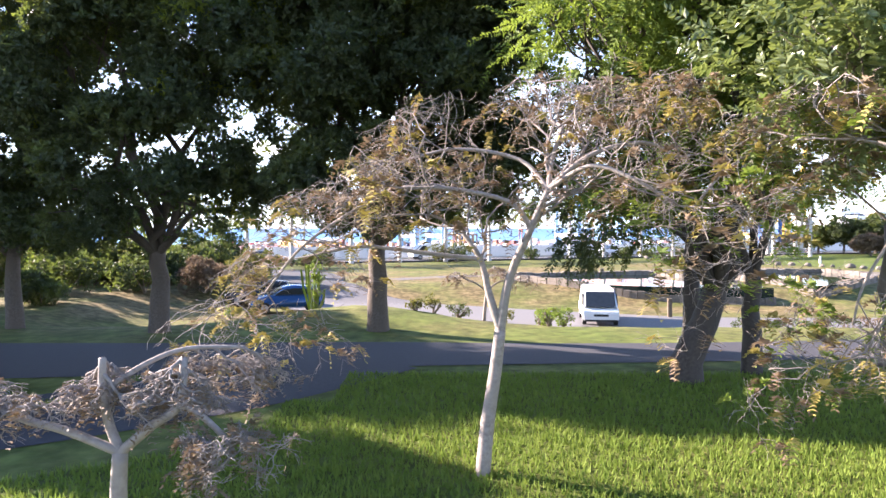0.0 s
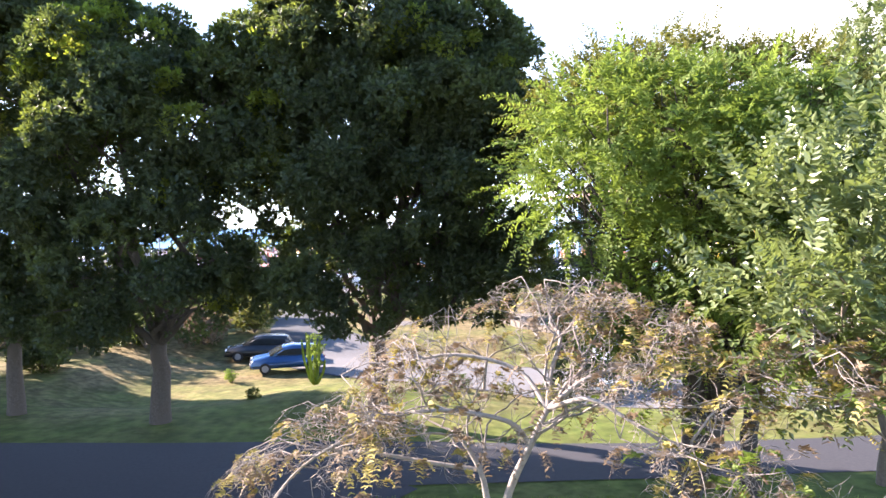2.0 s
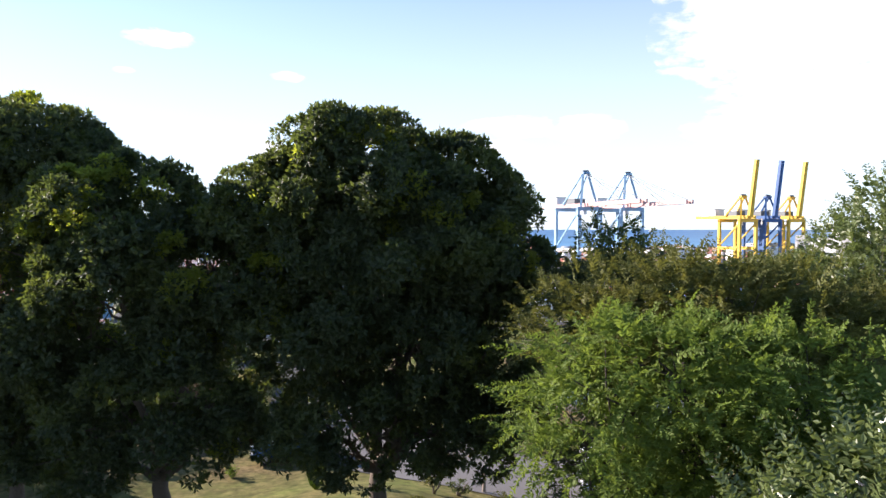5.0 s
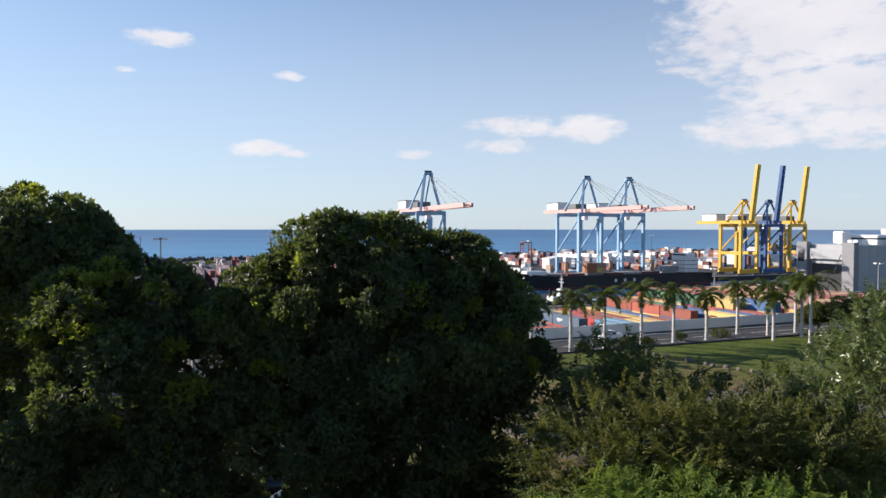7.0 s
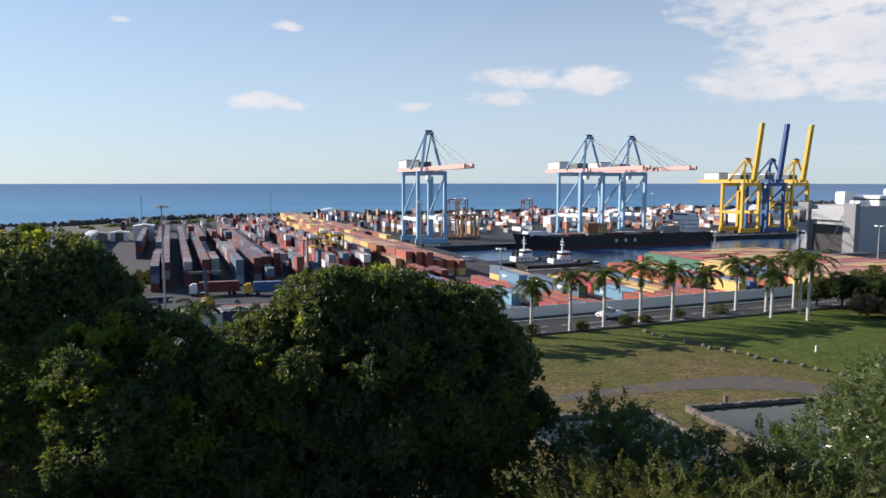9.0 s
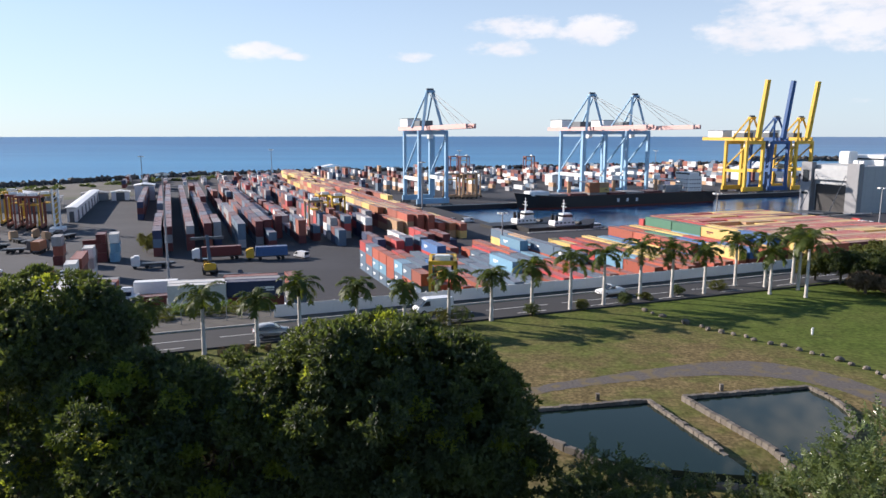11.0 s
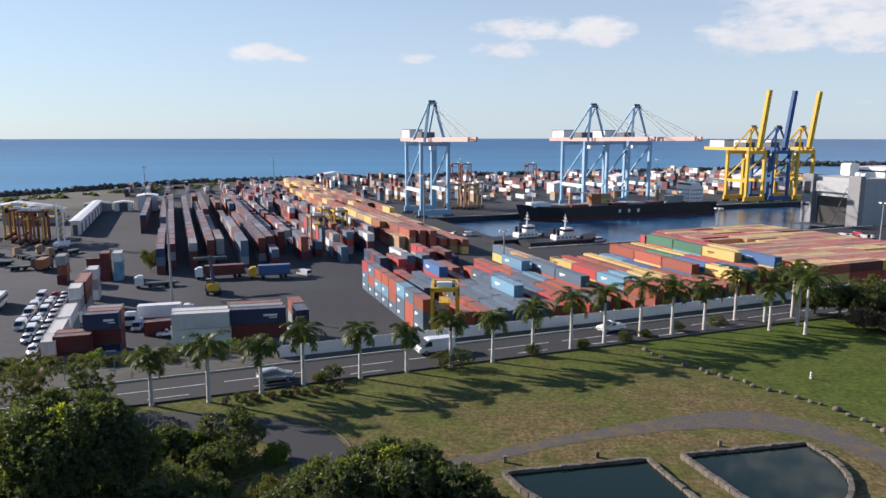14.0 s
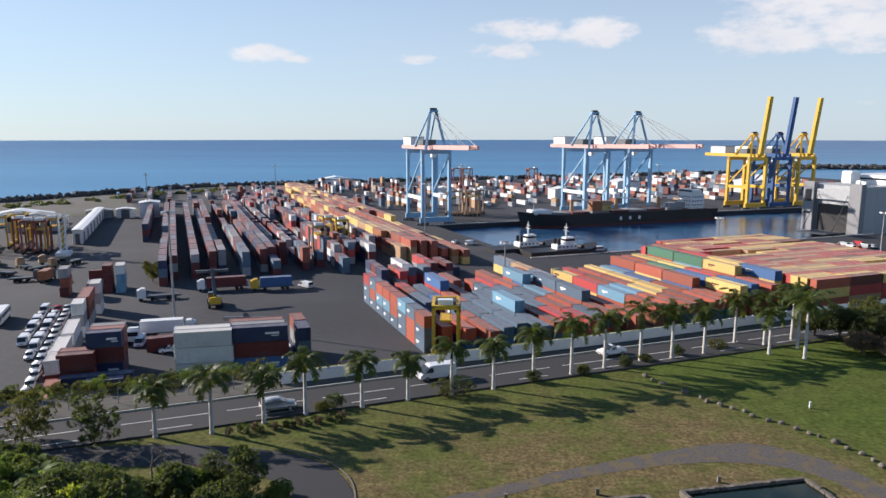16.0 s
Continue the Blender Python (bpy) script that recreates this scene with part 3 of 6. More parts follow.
# stacks at the foot of the bank
STACKS = [
    # a, b, along b, turn, feet, height of a box, colours from the ground up
    (3.4, 133.4, False, -9, 34, 2.9, ["white", "white", "white"]), (3.2, 136.1, False, -9, 34, 2.9, ["white", "white", "white"]),
    (13.6, 133.0, False, -9, 34, 2.9, ["blue", "maroon", "navy"]), (13.4, 135.6, False, -9, 34, 2.9, ["blue", "maroon", "grey"]),
    (13.2, 138.2, False, -9, 34, 2.9, ["navy", "maroon", "rust"]), (21.6, 134.5, True, 0, 20, 2.6, ["navy", "slate", "navy"]), (21.8, 141.0, True, 0, 20, 2.6, ["navy", "grey", "rust"]),
]
WEST_STACKS = [
    (-14.5, 139.5, False, -6, 20, 2.9, ["navy", "maroon", "navy"]), (-14.4, 142.1, False, -6, 20, 2.9, ["maroon", "maroon", "rust"]), (-14.3, 144.7, False, -6, 20, 2.9, ["navy", "rust", "grey"]),
    (-20.4, 137.0, False, -6, 20, 2.9, ["maroon", "maroon"]), (-20.3, 139.6, False, -6, 20, 2.9, ["maroon", "rust"]), (-16.0, 133.5, False, -4, 40, 2.6, ["navy"]), (-14.0, 130.6, False, -4, 20, 2.6, ["navy"]),
    (-25.3, 138.5, True, 0, 20, 2.6, ["maroon", "white"]), (-25.3, 146.0, True, 0, 40, 2.6, ["maroon", "white"]), (-25.0, 160.0, True, 0, 40, 2.6, ["grey", "white"]),
    (-24.6, 172.0, True, 0, 20, 2.6, ["white", "grey", "white"]), (-24.0, 182.0, True, 0, 40, 2.6, ["grey", "maroon", "rust"]), (-22.8, 194.5, True, 0, 20, 2.6, ["white", "grey", "white"]),
]
YARD_STACKS = [
    (-30.6, 219.0, True, 0, 20, 2.6, ["maroon", "rust", "grey"]), (-24.5, 223.0, True, 0, 20, 2.6, ["grey"]), (-22.5, 226.5, False, 0, 20, 2.6, ["grey", "maroon"]), (-19.8, 220.0, True, 0, 20, 2.6, ["maroon", "maroon", "maroon"]),
    (-16.2, 219.0, True, 0, 20, 2.6, ["sky", "sky", "white"]), (-24.3, 127.4, True, 0, 40, 2.6, ["brick"]), (28.5, 122.5, True, 12, 20, 2.6, ["brick"]),
]
for a, b, along, turn, feet, high, cols in STACKS + WEST_STACKS + YARD_STACKS:
    if a < -11 and b < 200:
        a += 0.2 * (-11 - a)
    for z, c in enumerate(cols):
        jit = random.Random(int(a * 10 + b) + z)
        container(a + jit.uniform(-0.2, 0.2), b + jit.uniform(-0.12, 0.12), PORT + 0.02 + z * (high + 0.08), along, c, feet, "containers at the foot of the bank", turn + jit.uniform(-0.8, 0.8), high)


# ---------------------------------------------------------------- quay cranes
def quay_crane(a, b, m1, m2, boom_mat, up=False, gauge=23.2, wide=14.4, high=37.2, top=56.8, back=21.4, out=47.4, label=""):
    """Ship-to-shore gantry: local x along the rail, y landward, z up; origin at the west waterside leg."""
    c = thing("quay_crane", label, "crane", abpose(a, b, PORT), "ship-to-shore cranes on the quay")
    mid = wide / 2
    for x in (0, wide):
        for y in (0, gauge):
            bm = beam((x, y, 1.5), (x, y, high), 1.5, 1.8)
            part("leg", bm, m1, c)
            bm = bmesh.new()
            for k in range(4):
                add_box(bm, (x - 2.4 + k * 1.6, y, 0.6), (1.3, 0.8, 1.2))
            part("bogie", bm, "steel_grey", c)
        part("portal_beam", beam((x, 0, 13.5), (x, gauge, 13.5), 1.2, 1.8), "paint_white" if not up else m1, c)
        part("brace", beam((x, gauge, 15.0), (x, 1, high - 3), 0.7), m1, c)
    for y in (0, gauge):
        bm = box((mid, y, 2.6), (wide + 3, 1.4, 2.6))
        part("sill_beam", bm, m2, c)
        part("cross_beam", box((mid, y, high - 0.5), (wide + 1.5, 1.4, 2.0)), m1, c)
    # girder and boom
    bm = bmesh.new()
    for x in (mid - 3, mid + 3):
        add_box(bm, (x, (gauge + back) / 2 - 1, high + 1.6), (0.9, gauge + back + 4, 2.0))
    for k in range(9):
        add_box(bm, (mid, -2 + k * (gauge + back) / 8, high + 1.6), (6, 0.5, 0.6))
    part("girder", bm, boom_mat, c)
    if up:
        rise = radians(83)
        tip = Vector((mid, -3 - out * math.cos(rise), high + 2 + out * math.sin(rise)))
    else:
        tip = Vector((mid, -out, high + 2.2))
    root = Vector((mid, -2.5, high + 1.8))
    shift = 0.7 if up else 0.0
    bm = bmesh.new()
    for s in (-2.4, 2.4) if not up else (-0.9, 0.9):
        add_beam(bm, root + Vector((s - shift, 0, 0)), tip + Vector((s * 0.8 - shift, 0, 0)), 1.1, 2.0)
    for k in range(12):
        p = root.lerp(tip, (k + 0.5) / 12)
        add_beam(bm, p - Vector((2.4 if not up else 1.2 + shift, 0, 0)), p + Vector((2.4 if not up else 1.2 - shift, 0, 0)), 0.5)
    if up:
        add_beam(bm, root - Vector((shift, 0, 0)), tip - Vector((shift, 0, 0)), 1.6, 2.6)
    part("boom", bm, boom_mat if not up else m1, c)
    # A-frame
    apex = Vector((mid, 4.0, top))
    for s in (-1, 1):
        part("mast", beam((mid + s * 5.5, 0, high), apex + Vector((s * 1.5, 0, 0)), 1.1), m1, c)
        part("backstay", beam((mid + s * 4, gauge - 2, high + 2), apex + Vector((s * 1.5, 0.5, 0)), 0.8), m1, c)
    part("apex", box(apex, (4.6, 2.6, 1.1), None, 0.1), m1, c)
    part("sheave", rod(apex + Vector((-1.8, 0, 0.9)), apex + Vector((1.8, 0, 0.9)), 0.7, seg=12), "steel_grey", c)
    if not up:
        for s in (-2.2, 2.2):
            part("forestay", rod(apex + Vector((s * 0.5, 0, 0)), root.lerp(tip, 0.55) + Vector((s, 0, 1)), 0.14), "steel_grey", c)
            part("forestay", rod(apex + Vector((s * 0.5, 0, 0)), root.lerp(tip, 0.92) + Vector((s, 0, 1)), 0.14), "steel_grey", c)
    # machinery house and trolley cab
    h = part("machinery_house", box((mid, gauge + back * 0.55, high + 4.6), (7.5, 13, 4.2), None, 0.15), "paint_white", c)
    part("roof", box((mid, gauge + back * 0.55, high + 6.85), (7.9, 13.4, 0.3)), "steel_grey", h)
    part("winch_room", box((mid, gauge * 0.6, high + 4.0), (7, 9, 3.0), None, 0.1), "steel_grey", c)
    part("driver_cab", box((mid + 1.5, 8, high - 2.2), (2.4, 3, 2.6), None, 0.1), "paint_white", c)
    part("stair_tower", beam((wide + 1.6, gauge, 3), (wide + 1.6, gauge, high - 2), 1.4, 1.2), m1, c)
    return c


for a in (115.5, 210.0, 238.3):
    quay_crane(a, 329, "crane_blue", "crane_blue", "boom_pink", label="tall blue quay crane with a faded pink boom, lowered")
for a, m in ((325.0, "crane_yellow"), (345.0, "deep_blue"), (365.0, "crane_yellow")):
    quay_crane(a, 329, m, m, m, True, 16.7, 13, 31.2, 45.5, 24, 34.5, label=("yellow" if m == "crane_yellow" else "dark blue") + " quay crane with its boom raised upright")


# ---------------------------------------------------------------- trees
def unit(v):
    return v / (np.linalg.norm(v, axis=-1, keepdims=True) + 1e-9)


def leaf_mesh(name, p, ax, nrm, s, slim, mat, parent):
    """One kite-shaped leaf at each p, along ax, facing nrm."""
    side = unit(np.cross(nrm, ax))
    nrm = np.cross(ax, side)
    s = s[:, None]
    v = np.stack([p, p + ax * s * 0.45 + side * s * slim * 0.5 + nrm * s * 0.07, p + ax * s - nrm * s * 0.05, p + ax * s * 0.45 - side * s * slim * 0.5 + nrm * s * 0.07], 1).reshape(-1, 3)
    me = bpy.data.meshes.new(name)
    me.from_pydata(v.tolist(), [], np.arange(len(v)).reshape(-1, 4).tolist())
    me.materials.append(MATS[mat])
    ob = new(name, me)
    ob.parent = parent
    return ob


def on_lobes(r, lobes, k, inner=0.15, low=-1.0, toward=(0, 0, 0)):
    """k places on the skins of the lobes (x, y, z, rx, ry, rz, and how full) and the outward ways there, a few of them inside."""
    full = np.array([1.0 if len(q) < 7 else q[6] for q in lobes])
    lobes = np.array([q[:6] for q in lobes], float)
    wgt = (lobes[:, 3] * lobes[:, 4] + lobes[:, 3] * lobes[:, 5]) * full
    which = r.choice(len(lobes), k, p=wgt / wgt.sum())
    d = unit(r.normal(size=(k, 3)) + np.array(toward, float))
    d[:, 2] = np.where(d[:, 2] < low, -d[:, 2], d[:, 2])
    rad = np.where(r.random(k) < inner, 0.3 + 0.4 * r.random(k), 0.8 + 0.18 * r.random(k))
    return lobes[which, :3] + d * lobes[which, 3:6] * rad[:, None], d


def leaf_cloud(name, lobes, n, size, mat, parent, seed=1, clump=1.15, slim=0.45, tufts=105, leaves=11, inner=0.3, toward=(0, 0, 0)):
    """Rosettes of leaves on domed billows that cover the lobes, with dark hollows between them."""
    r = np.random.default_rng(seed)
    k = max(4, n // (tufts * leaves))
    cen, d = on_lobes(r, lobes, k, inner, toward=toward)
    cen -= d * clump * 0.3
    puff = clump * (0.55 + 0.6 * r.random(k))
    e = unit(r.normal(size=(k * tufts, 3)) + np.repeat(d, tufts, 0) * 0.9 + np.array([0, 0, 0.5]))
    c = np.repeat(cen, tufts, 0) + e * (np.repeat(puff, tufts) * (0.68 + 0.36 * r.random(k * tufts) ** 0.6))[:, None] * np.array([1.1, 1.1, 0.85])
    e2 = np.repeat(unit(e + np.array([0, 0, 0.35])), leaves, 0)
    c2 = np.repeat(c, leaves, 0)
    ax = unit(e2 * r.uniform(-0.1, 0.9, (len(c2), 1)) + unit(r.normal(size=c2.shape)) * 0.9)
    s = size * (0.55 + 0.8 * r.random(len(c2)))
    return leaf_mesh(name, c2 + ax * 0.03, ax, e2 + r.normal(size=c2.shape) * 0.25, s, slim, mat, parent)


def spray_cloud(name, lobes, n, size, mat, parent, seed=1, length=0.7, droop=0.35, rise=0.1, pairs=13, slim=0.4, inner=0.25, stray=0.6, bunch=1):
    """Sprays in bunches that reach outward from the lobes, each spray with two rows of leaflets."""
    r = np.random.default_rng(seed)
    k = max(4, n // (pairs * 2 * bunch))
    cen, d = (np.repeat(q, bunch, 0) for q in on_lobes(r, lobes, k, inner))
    k *= bunch
    if bunch > 1:
        cen = cen + r.normal(size=cen.shape) * np.array([0.3, 0.3, 0.12])
    way = unit(d + r.normal(size=d.shape) * stray + np.array([0, 0, rise]))
    l = length * (0.5 + 0.8 * r.random(k))
    t = (np.arange(pairs) + 0.5) / pairs
    mid = cen[:, None] + way[:, None] * (l[:, None] * t)[..., None] - np.array([0, 0, droop]) * (l[:, None] * t**2)[..., None]
    ahead = unit(way[:, None] - np.array([0, 0, 2 * droop]) * t[None, :, None])
    up = unit(r.normal(size=(k, 3)) * 0.5 + np.array([0, 0, 1.0]))[:, None]
    side = unit(np.cross(ahead, up))
    nrm = np.cross(side, ahead)
    p, a, m = [], [], []
    for sgn in (-1, 1):
        p.append(mid)
        a.append(unit(side * sgn * 0.85 + ahead * 0.55 + r.normal(size=mid.shape) * 0.22))
        m.append(nrm + r.normal(size=mid.shape) * 0.3)
    p, a, m = (np.concatenate(q).reshape(-1, 3) for q in (p, a, m))
    s = size * (0.6 + 0.7 * r.random(len(p))) * np.tile(np.repeat(1.0, k)[:, None] * (1.1 - 0.6 * t), (2, 1)).reshape(-1)
    return leaf_mesh(name, p, a, m, s, slim, mat, parent)


def add_limb(bm, pts, r0, r1, seg=7):
    """A tapered tube through the points."""
    rings = []
    for i, p in enumerate(pts):
        p = Vector(p)
        d = (Vector(pts[min(i + 1, len(pts) - 1)]) - Vector(pts[max(i - 1, 0)])).normalized()
        u = d.orthogonal().normalized() if not rings else (prev - d * prev.dot(d)).normalized()
        prev = u
        w = d.cross(u)
        rr = r0 + (r1 - r0) * i / (len(pts) - 1)
        rings.append([bm.verts.new(p + (u * math.cos(2 * math.pi * k / seg) + w * math.sin(2 * math.pi * k / seg)) * rr) for k in range(seg)])
    for i in range(len(rings) - 1):
        for k in range(seg):
            j = (k + 1) % seg
            bm.faces.new((rings[i][k], rings[i][j], rings[i + 1][j], rings[i + 1][k]))
    bm.faces.new(rings[-1])


def bend(p, q, rng, amount=0.12, n=5):
    p, q = Vector(p), Vector(q)
    l = (q - p).length
    out = [p]
    for i in range(1, n):
        t = i / n
        out.append(p.lerp(q, t) + Vector((rng.uniform(-1, 1), rng.uniform(-1, 1), rng.uniform(-0.6, 1))) * l * amount * math.sin(math.pi * t))
    return out + [q]


def leafy_tree(x, y, fork, r, lobes, n, size, mat, label, seed, bark="bark", lean=(0, 0), name="tree", foliage=leaf_cloud, lit_leaves=0, **kw):
    t = thing(name, label, "tree", pose(x, y, mound(x, y)))
    rng = random.Random(seed)
    bm = bmesh.new()
    top = Vector((lean[0], lean[1], fork))
    add_limb(bm, [(0, 0, -0.2), (0, 0, 0.15)] + bend((0, 0, 0.5), top, rng, 0.03, 4), r * 1.25, r * 0.8, 12)
    part("trunk", bm, bark, t, smooth=True)
    for lx, ly, lz, rx, ry, rz in [q[:6] for q in lobes]:
        bm = bmesh.new()
        q = Vector((lx, ly, lz))
        path = bend(top - Vector((0, 0, 0.25)), q, rng, 0.12, 6)
        add_limb(bm, path, r * 0.5, r * 0.1, 7)
        for k in range(5):
            s = path[rng.randint(2, 6)]
            e = q + Vector((rng.uniform(-1, 1) * rx, rng.uniform(-1, 1) * ry, rng.uniform(-0.3, 1) * rz)) * 0.8
            add_limb(bm, bend(s, e, rng, 0.15, 5), r * 0.16, r * 0.03, 5)
        part("limb", bm, bark, t, smooth=True)
    foliage("crown", lobes, n, size, mat, t, seed, **kw)
    # paler tufts biased up and sunward imitate sunlit crown tops by colour
    if lit_leaves:
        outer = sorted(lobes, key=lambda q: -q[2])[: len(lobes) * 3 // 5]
        leaf_cloud("young_leaves", outer, lit_leaves, size * 0.95, "leaf_lit", t, seed + 50, clump=0.55, tufts=26, leaves=9, inner=0.0, toward=(-1.0, -0.35, 1.1))["label"] = "yellow-green tufts coloured as if in sunlight"
    return t


D = "large dense dark green broadleaf tree on the lawn"
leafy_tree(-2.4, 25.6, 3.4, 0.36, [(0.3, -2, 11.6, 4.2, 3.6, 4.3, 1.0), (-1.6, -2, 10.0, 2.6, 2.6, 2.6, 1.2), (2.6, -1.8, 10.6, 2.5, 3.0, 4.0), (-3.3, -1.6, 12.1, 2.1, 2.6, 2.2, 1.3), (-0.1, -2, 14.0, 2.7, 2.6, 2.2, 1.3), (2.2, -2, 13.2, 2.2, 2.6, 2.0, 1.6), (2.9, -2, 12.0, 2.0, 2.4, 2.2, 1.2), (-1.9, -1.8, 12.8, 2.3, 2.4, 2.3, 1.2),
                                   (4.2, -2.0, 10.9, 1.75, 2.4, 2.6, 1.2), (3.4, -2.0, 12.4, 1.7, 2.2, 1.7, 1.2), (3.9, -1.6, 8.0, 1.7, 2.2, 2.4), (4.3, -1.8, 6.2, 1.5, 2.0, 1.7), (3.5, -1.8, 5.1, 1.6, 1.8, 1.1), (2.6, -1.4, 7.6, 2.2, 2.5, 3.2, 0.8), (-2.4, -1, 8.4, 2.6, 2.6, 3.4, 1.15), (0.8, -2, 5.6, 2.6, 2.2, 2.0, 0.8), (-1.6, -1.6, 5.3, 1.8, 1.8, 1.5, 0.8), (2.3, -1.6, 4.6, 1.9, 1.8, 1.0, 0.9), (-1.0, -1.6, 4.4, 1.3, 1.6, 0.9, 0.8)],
           325000, 0.19, "leaf_dark", D, 3, inner=0.16, lit_leaves=18000, bark="shaded_bark", clump=1.05, tufts=80)
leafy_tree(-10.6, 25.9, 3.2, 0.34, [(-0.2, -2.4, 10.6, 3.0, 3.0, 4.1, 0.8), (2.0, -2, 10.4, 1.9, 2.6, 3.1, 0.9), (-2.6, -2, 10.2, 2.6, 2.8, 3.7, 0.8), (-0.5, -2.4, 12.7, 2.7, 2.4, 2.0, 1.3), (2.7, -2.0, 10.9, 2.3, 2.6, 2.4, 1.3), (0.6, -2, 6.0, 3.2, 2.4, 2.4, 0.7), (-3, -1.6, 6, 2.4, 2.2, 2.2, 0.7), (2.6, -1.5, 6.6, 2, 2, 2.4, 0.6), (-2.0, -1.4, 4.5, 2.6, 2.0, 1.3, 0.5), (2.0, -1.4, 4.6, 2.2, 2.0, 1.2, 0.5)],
           160000, 0.19, "leaf_dark", D, 5, lit_leaves=15000, inner=0.1, bark="shaded_bark", clump=1.05, tufts=80)
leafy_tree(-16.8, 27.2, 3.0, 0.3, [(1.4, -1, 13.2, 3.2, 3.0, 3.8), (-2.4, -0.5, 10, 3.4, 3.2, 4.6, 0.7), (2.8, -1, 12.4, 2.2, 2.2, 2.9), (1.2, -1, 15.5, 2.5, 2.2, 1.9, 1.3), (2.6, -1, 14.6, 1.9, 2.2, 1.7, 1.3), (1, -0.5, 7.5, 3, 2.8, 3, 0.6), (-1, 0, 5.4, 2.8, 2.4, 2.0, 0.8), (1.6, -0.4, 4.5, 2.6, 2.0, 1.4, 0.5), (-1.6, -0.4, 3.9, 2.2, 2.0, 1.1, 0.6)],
           145000, 0.19, "leaf_dark", D, 7, lit_leaves=11500, inner=0.1, bark="shaded_bark", clump=1.05, tufts=80)
leafy_tree(6.2, 17.6, 2.5, 0.36, [(-0.6, -3.2, 8.9, 3.0, 2.2, 1.7), (-2.8, -3.4, 9.1, 1.7, 1.8, 1.4), (-3.2, -3.3, 8.2, 1.4, 1.5, 1.2), (-1.4, -1.7, 5.6, 1.6, 1.5, 1.4, 1.5), (1.6, -2.8, 8.6, 2.2, 2.2, 1.6), (-1.2, -3.2, 9.6, 2.0, 1.8, 1.0), (0.0, -2.8, 6.6, 2.2, 1.8, 1.8, 1.1), (2.0, -1.8, 6.6, 2.4, 2.0, 1.9, 0.9)],
           95000, 0.15, "leaf_feather", "spreading feathery-leaved bright green tree", 9, "deep_shade_bark", (0.75, 0.0), foliage=spray_cloud, length=0.85, droop=0.3, rise=0.2, pairs=15, stray=0.55, bunch=9)
leafy_tree(8.3, 18.6, 2.8, 0.24, [(-4.2, -1.4, 10.0, 1.9, 1.8, 1.5), (-2.4, -1.6, 10.3, 2.2, 1.8, 1.4), (0.0, -1.6, 10.2, 2.4, 1.8, 1.4), (1.8, -1.4, 9.6, 1.8, 1.8, 1.6)],
           60000, 0.15, "leaf_olive", "feathery olive-green tree behind a brighter one", 10, "deep_shade_bark", foliage=spray_cloud, length=0.8, droop=0.15, rise=0.4, pairs=13, stray=0.55, bunch=8)
leafy_tree(7.9, 22.0, 3.6, 0.26, [(-3.0, -1.4, 10.8, 1.5, 1.6, 1.6), (-1.9, -1.2, 9.6, 2.4, 2.0, 2.2), (-0.1, -1.2, 9.4, 2.6, 2.0, 2.1), (2.5, -1.0, 9.0, 2.4, 2.0, 2.3), (-1.9, -0.4, 6.4, 3.0, 2.2, 2.0, 0.9), (-3.3, -2.0, 4.7, 1.5, 1.6, 2.0, 1.3)],
           80000, 0.17, "leaf_dark", "dark green tree with fine drooping foliage", 11, "deep_shade_bark", foliage=spray_cloud, length=0.7, droop=0.2, rise=0.3, bunch=6)
leafy_tree(8.4, 11.0, 3.0, 0.14, [(-1.2, -0.6, 7.6, 2.3, 2.0, 1.7), (-3.2, -0.9, 6.9, 1.3, 1.3, 1.4), (1.2, 0, 7.8, 2.0, 1.8, 1.8), (-1.8, -0.8, 5.8, 1.9, 1.5, 1.1)],
           22000, 0.19, "leaf_pale", "small tree with pale glossy grey-green leaves", 13, foliage=spray_cloud, length=1.0, droop=0.0, rise=0.6, pairs=10, slim=0.52, stray=0.75)
leafy_tree(12.6, 19.6, 4.0, 0.2, [(-0.4, 0, 10.4, 2.2, 2.2, 2.6), (0.8, 0, 12.2, 2.0, 2.0, 1.9), (0, 0, 7.6, 2.0, 2.0, 1.8)],
           30000, 0.19, "leaf_pale", "tall slender tree with pale green leaves", 15, foliage=spray_cloud, length=0.7, droop=0.05, rise=0.5, pairs=8, slim=0.5)
for i, (x, y, h) in enumerate([(-23.8, 27.2, 15.0), (-29.0, 33.0, 15.0), (-31.0, 27.0, 14.0), (-13.4, 15.6, 6.0), (-27.5, 36.0, 11.5), (-37.0, 36.0, 14.5)]):
    leafy_tree(x, y, h * 0.24, 0.02 * h, [(0, 0, h * 0.66, h * 0.24, h * 0.24, h * 0.28), (-h * 0.16, 0.5, h * 0.5, h * 0.2, h * 0.2, h * 0.22), (h * 0.16, -0.4, h * 0.52, h * 0.2, h * 0.2, h * 0.22)], 52000, 0.25, "leaf_dark", D, 21 + i, tufts=40, leaves=8)


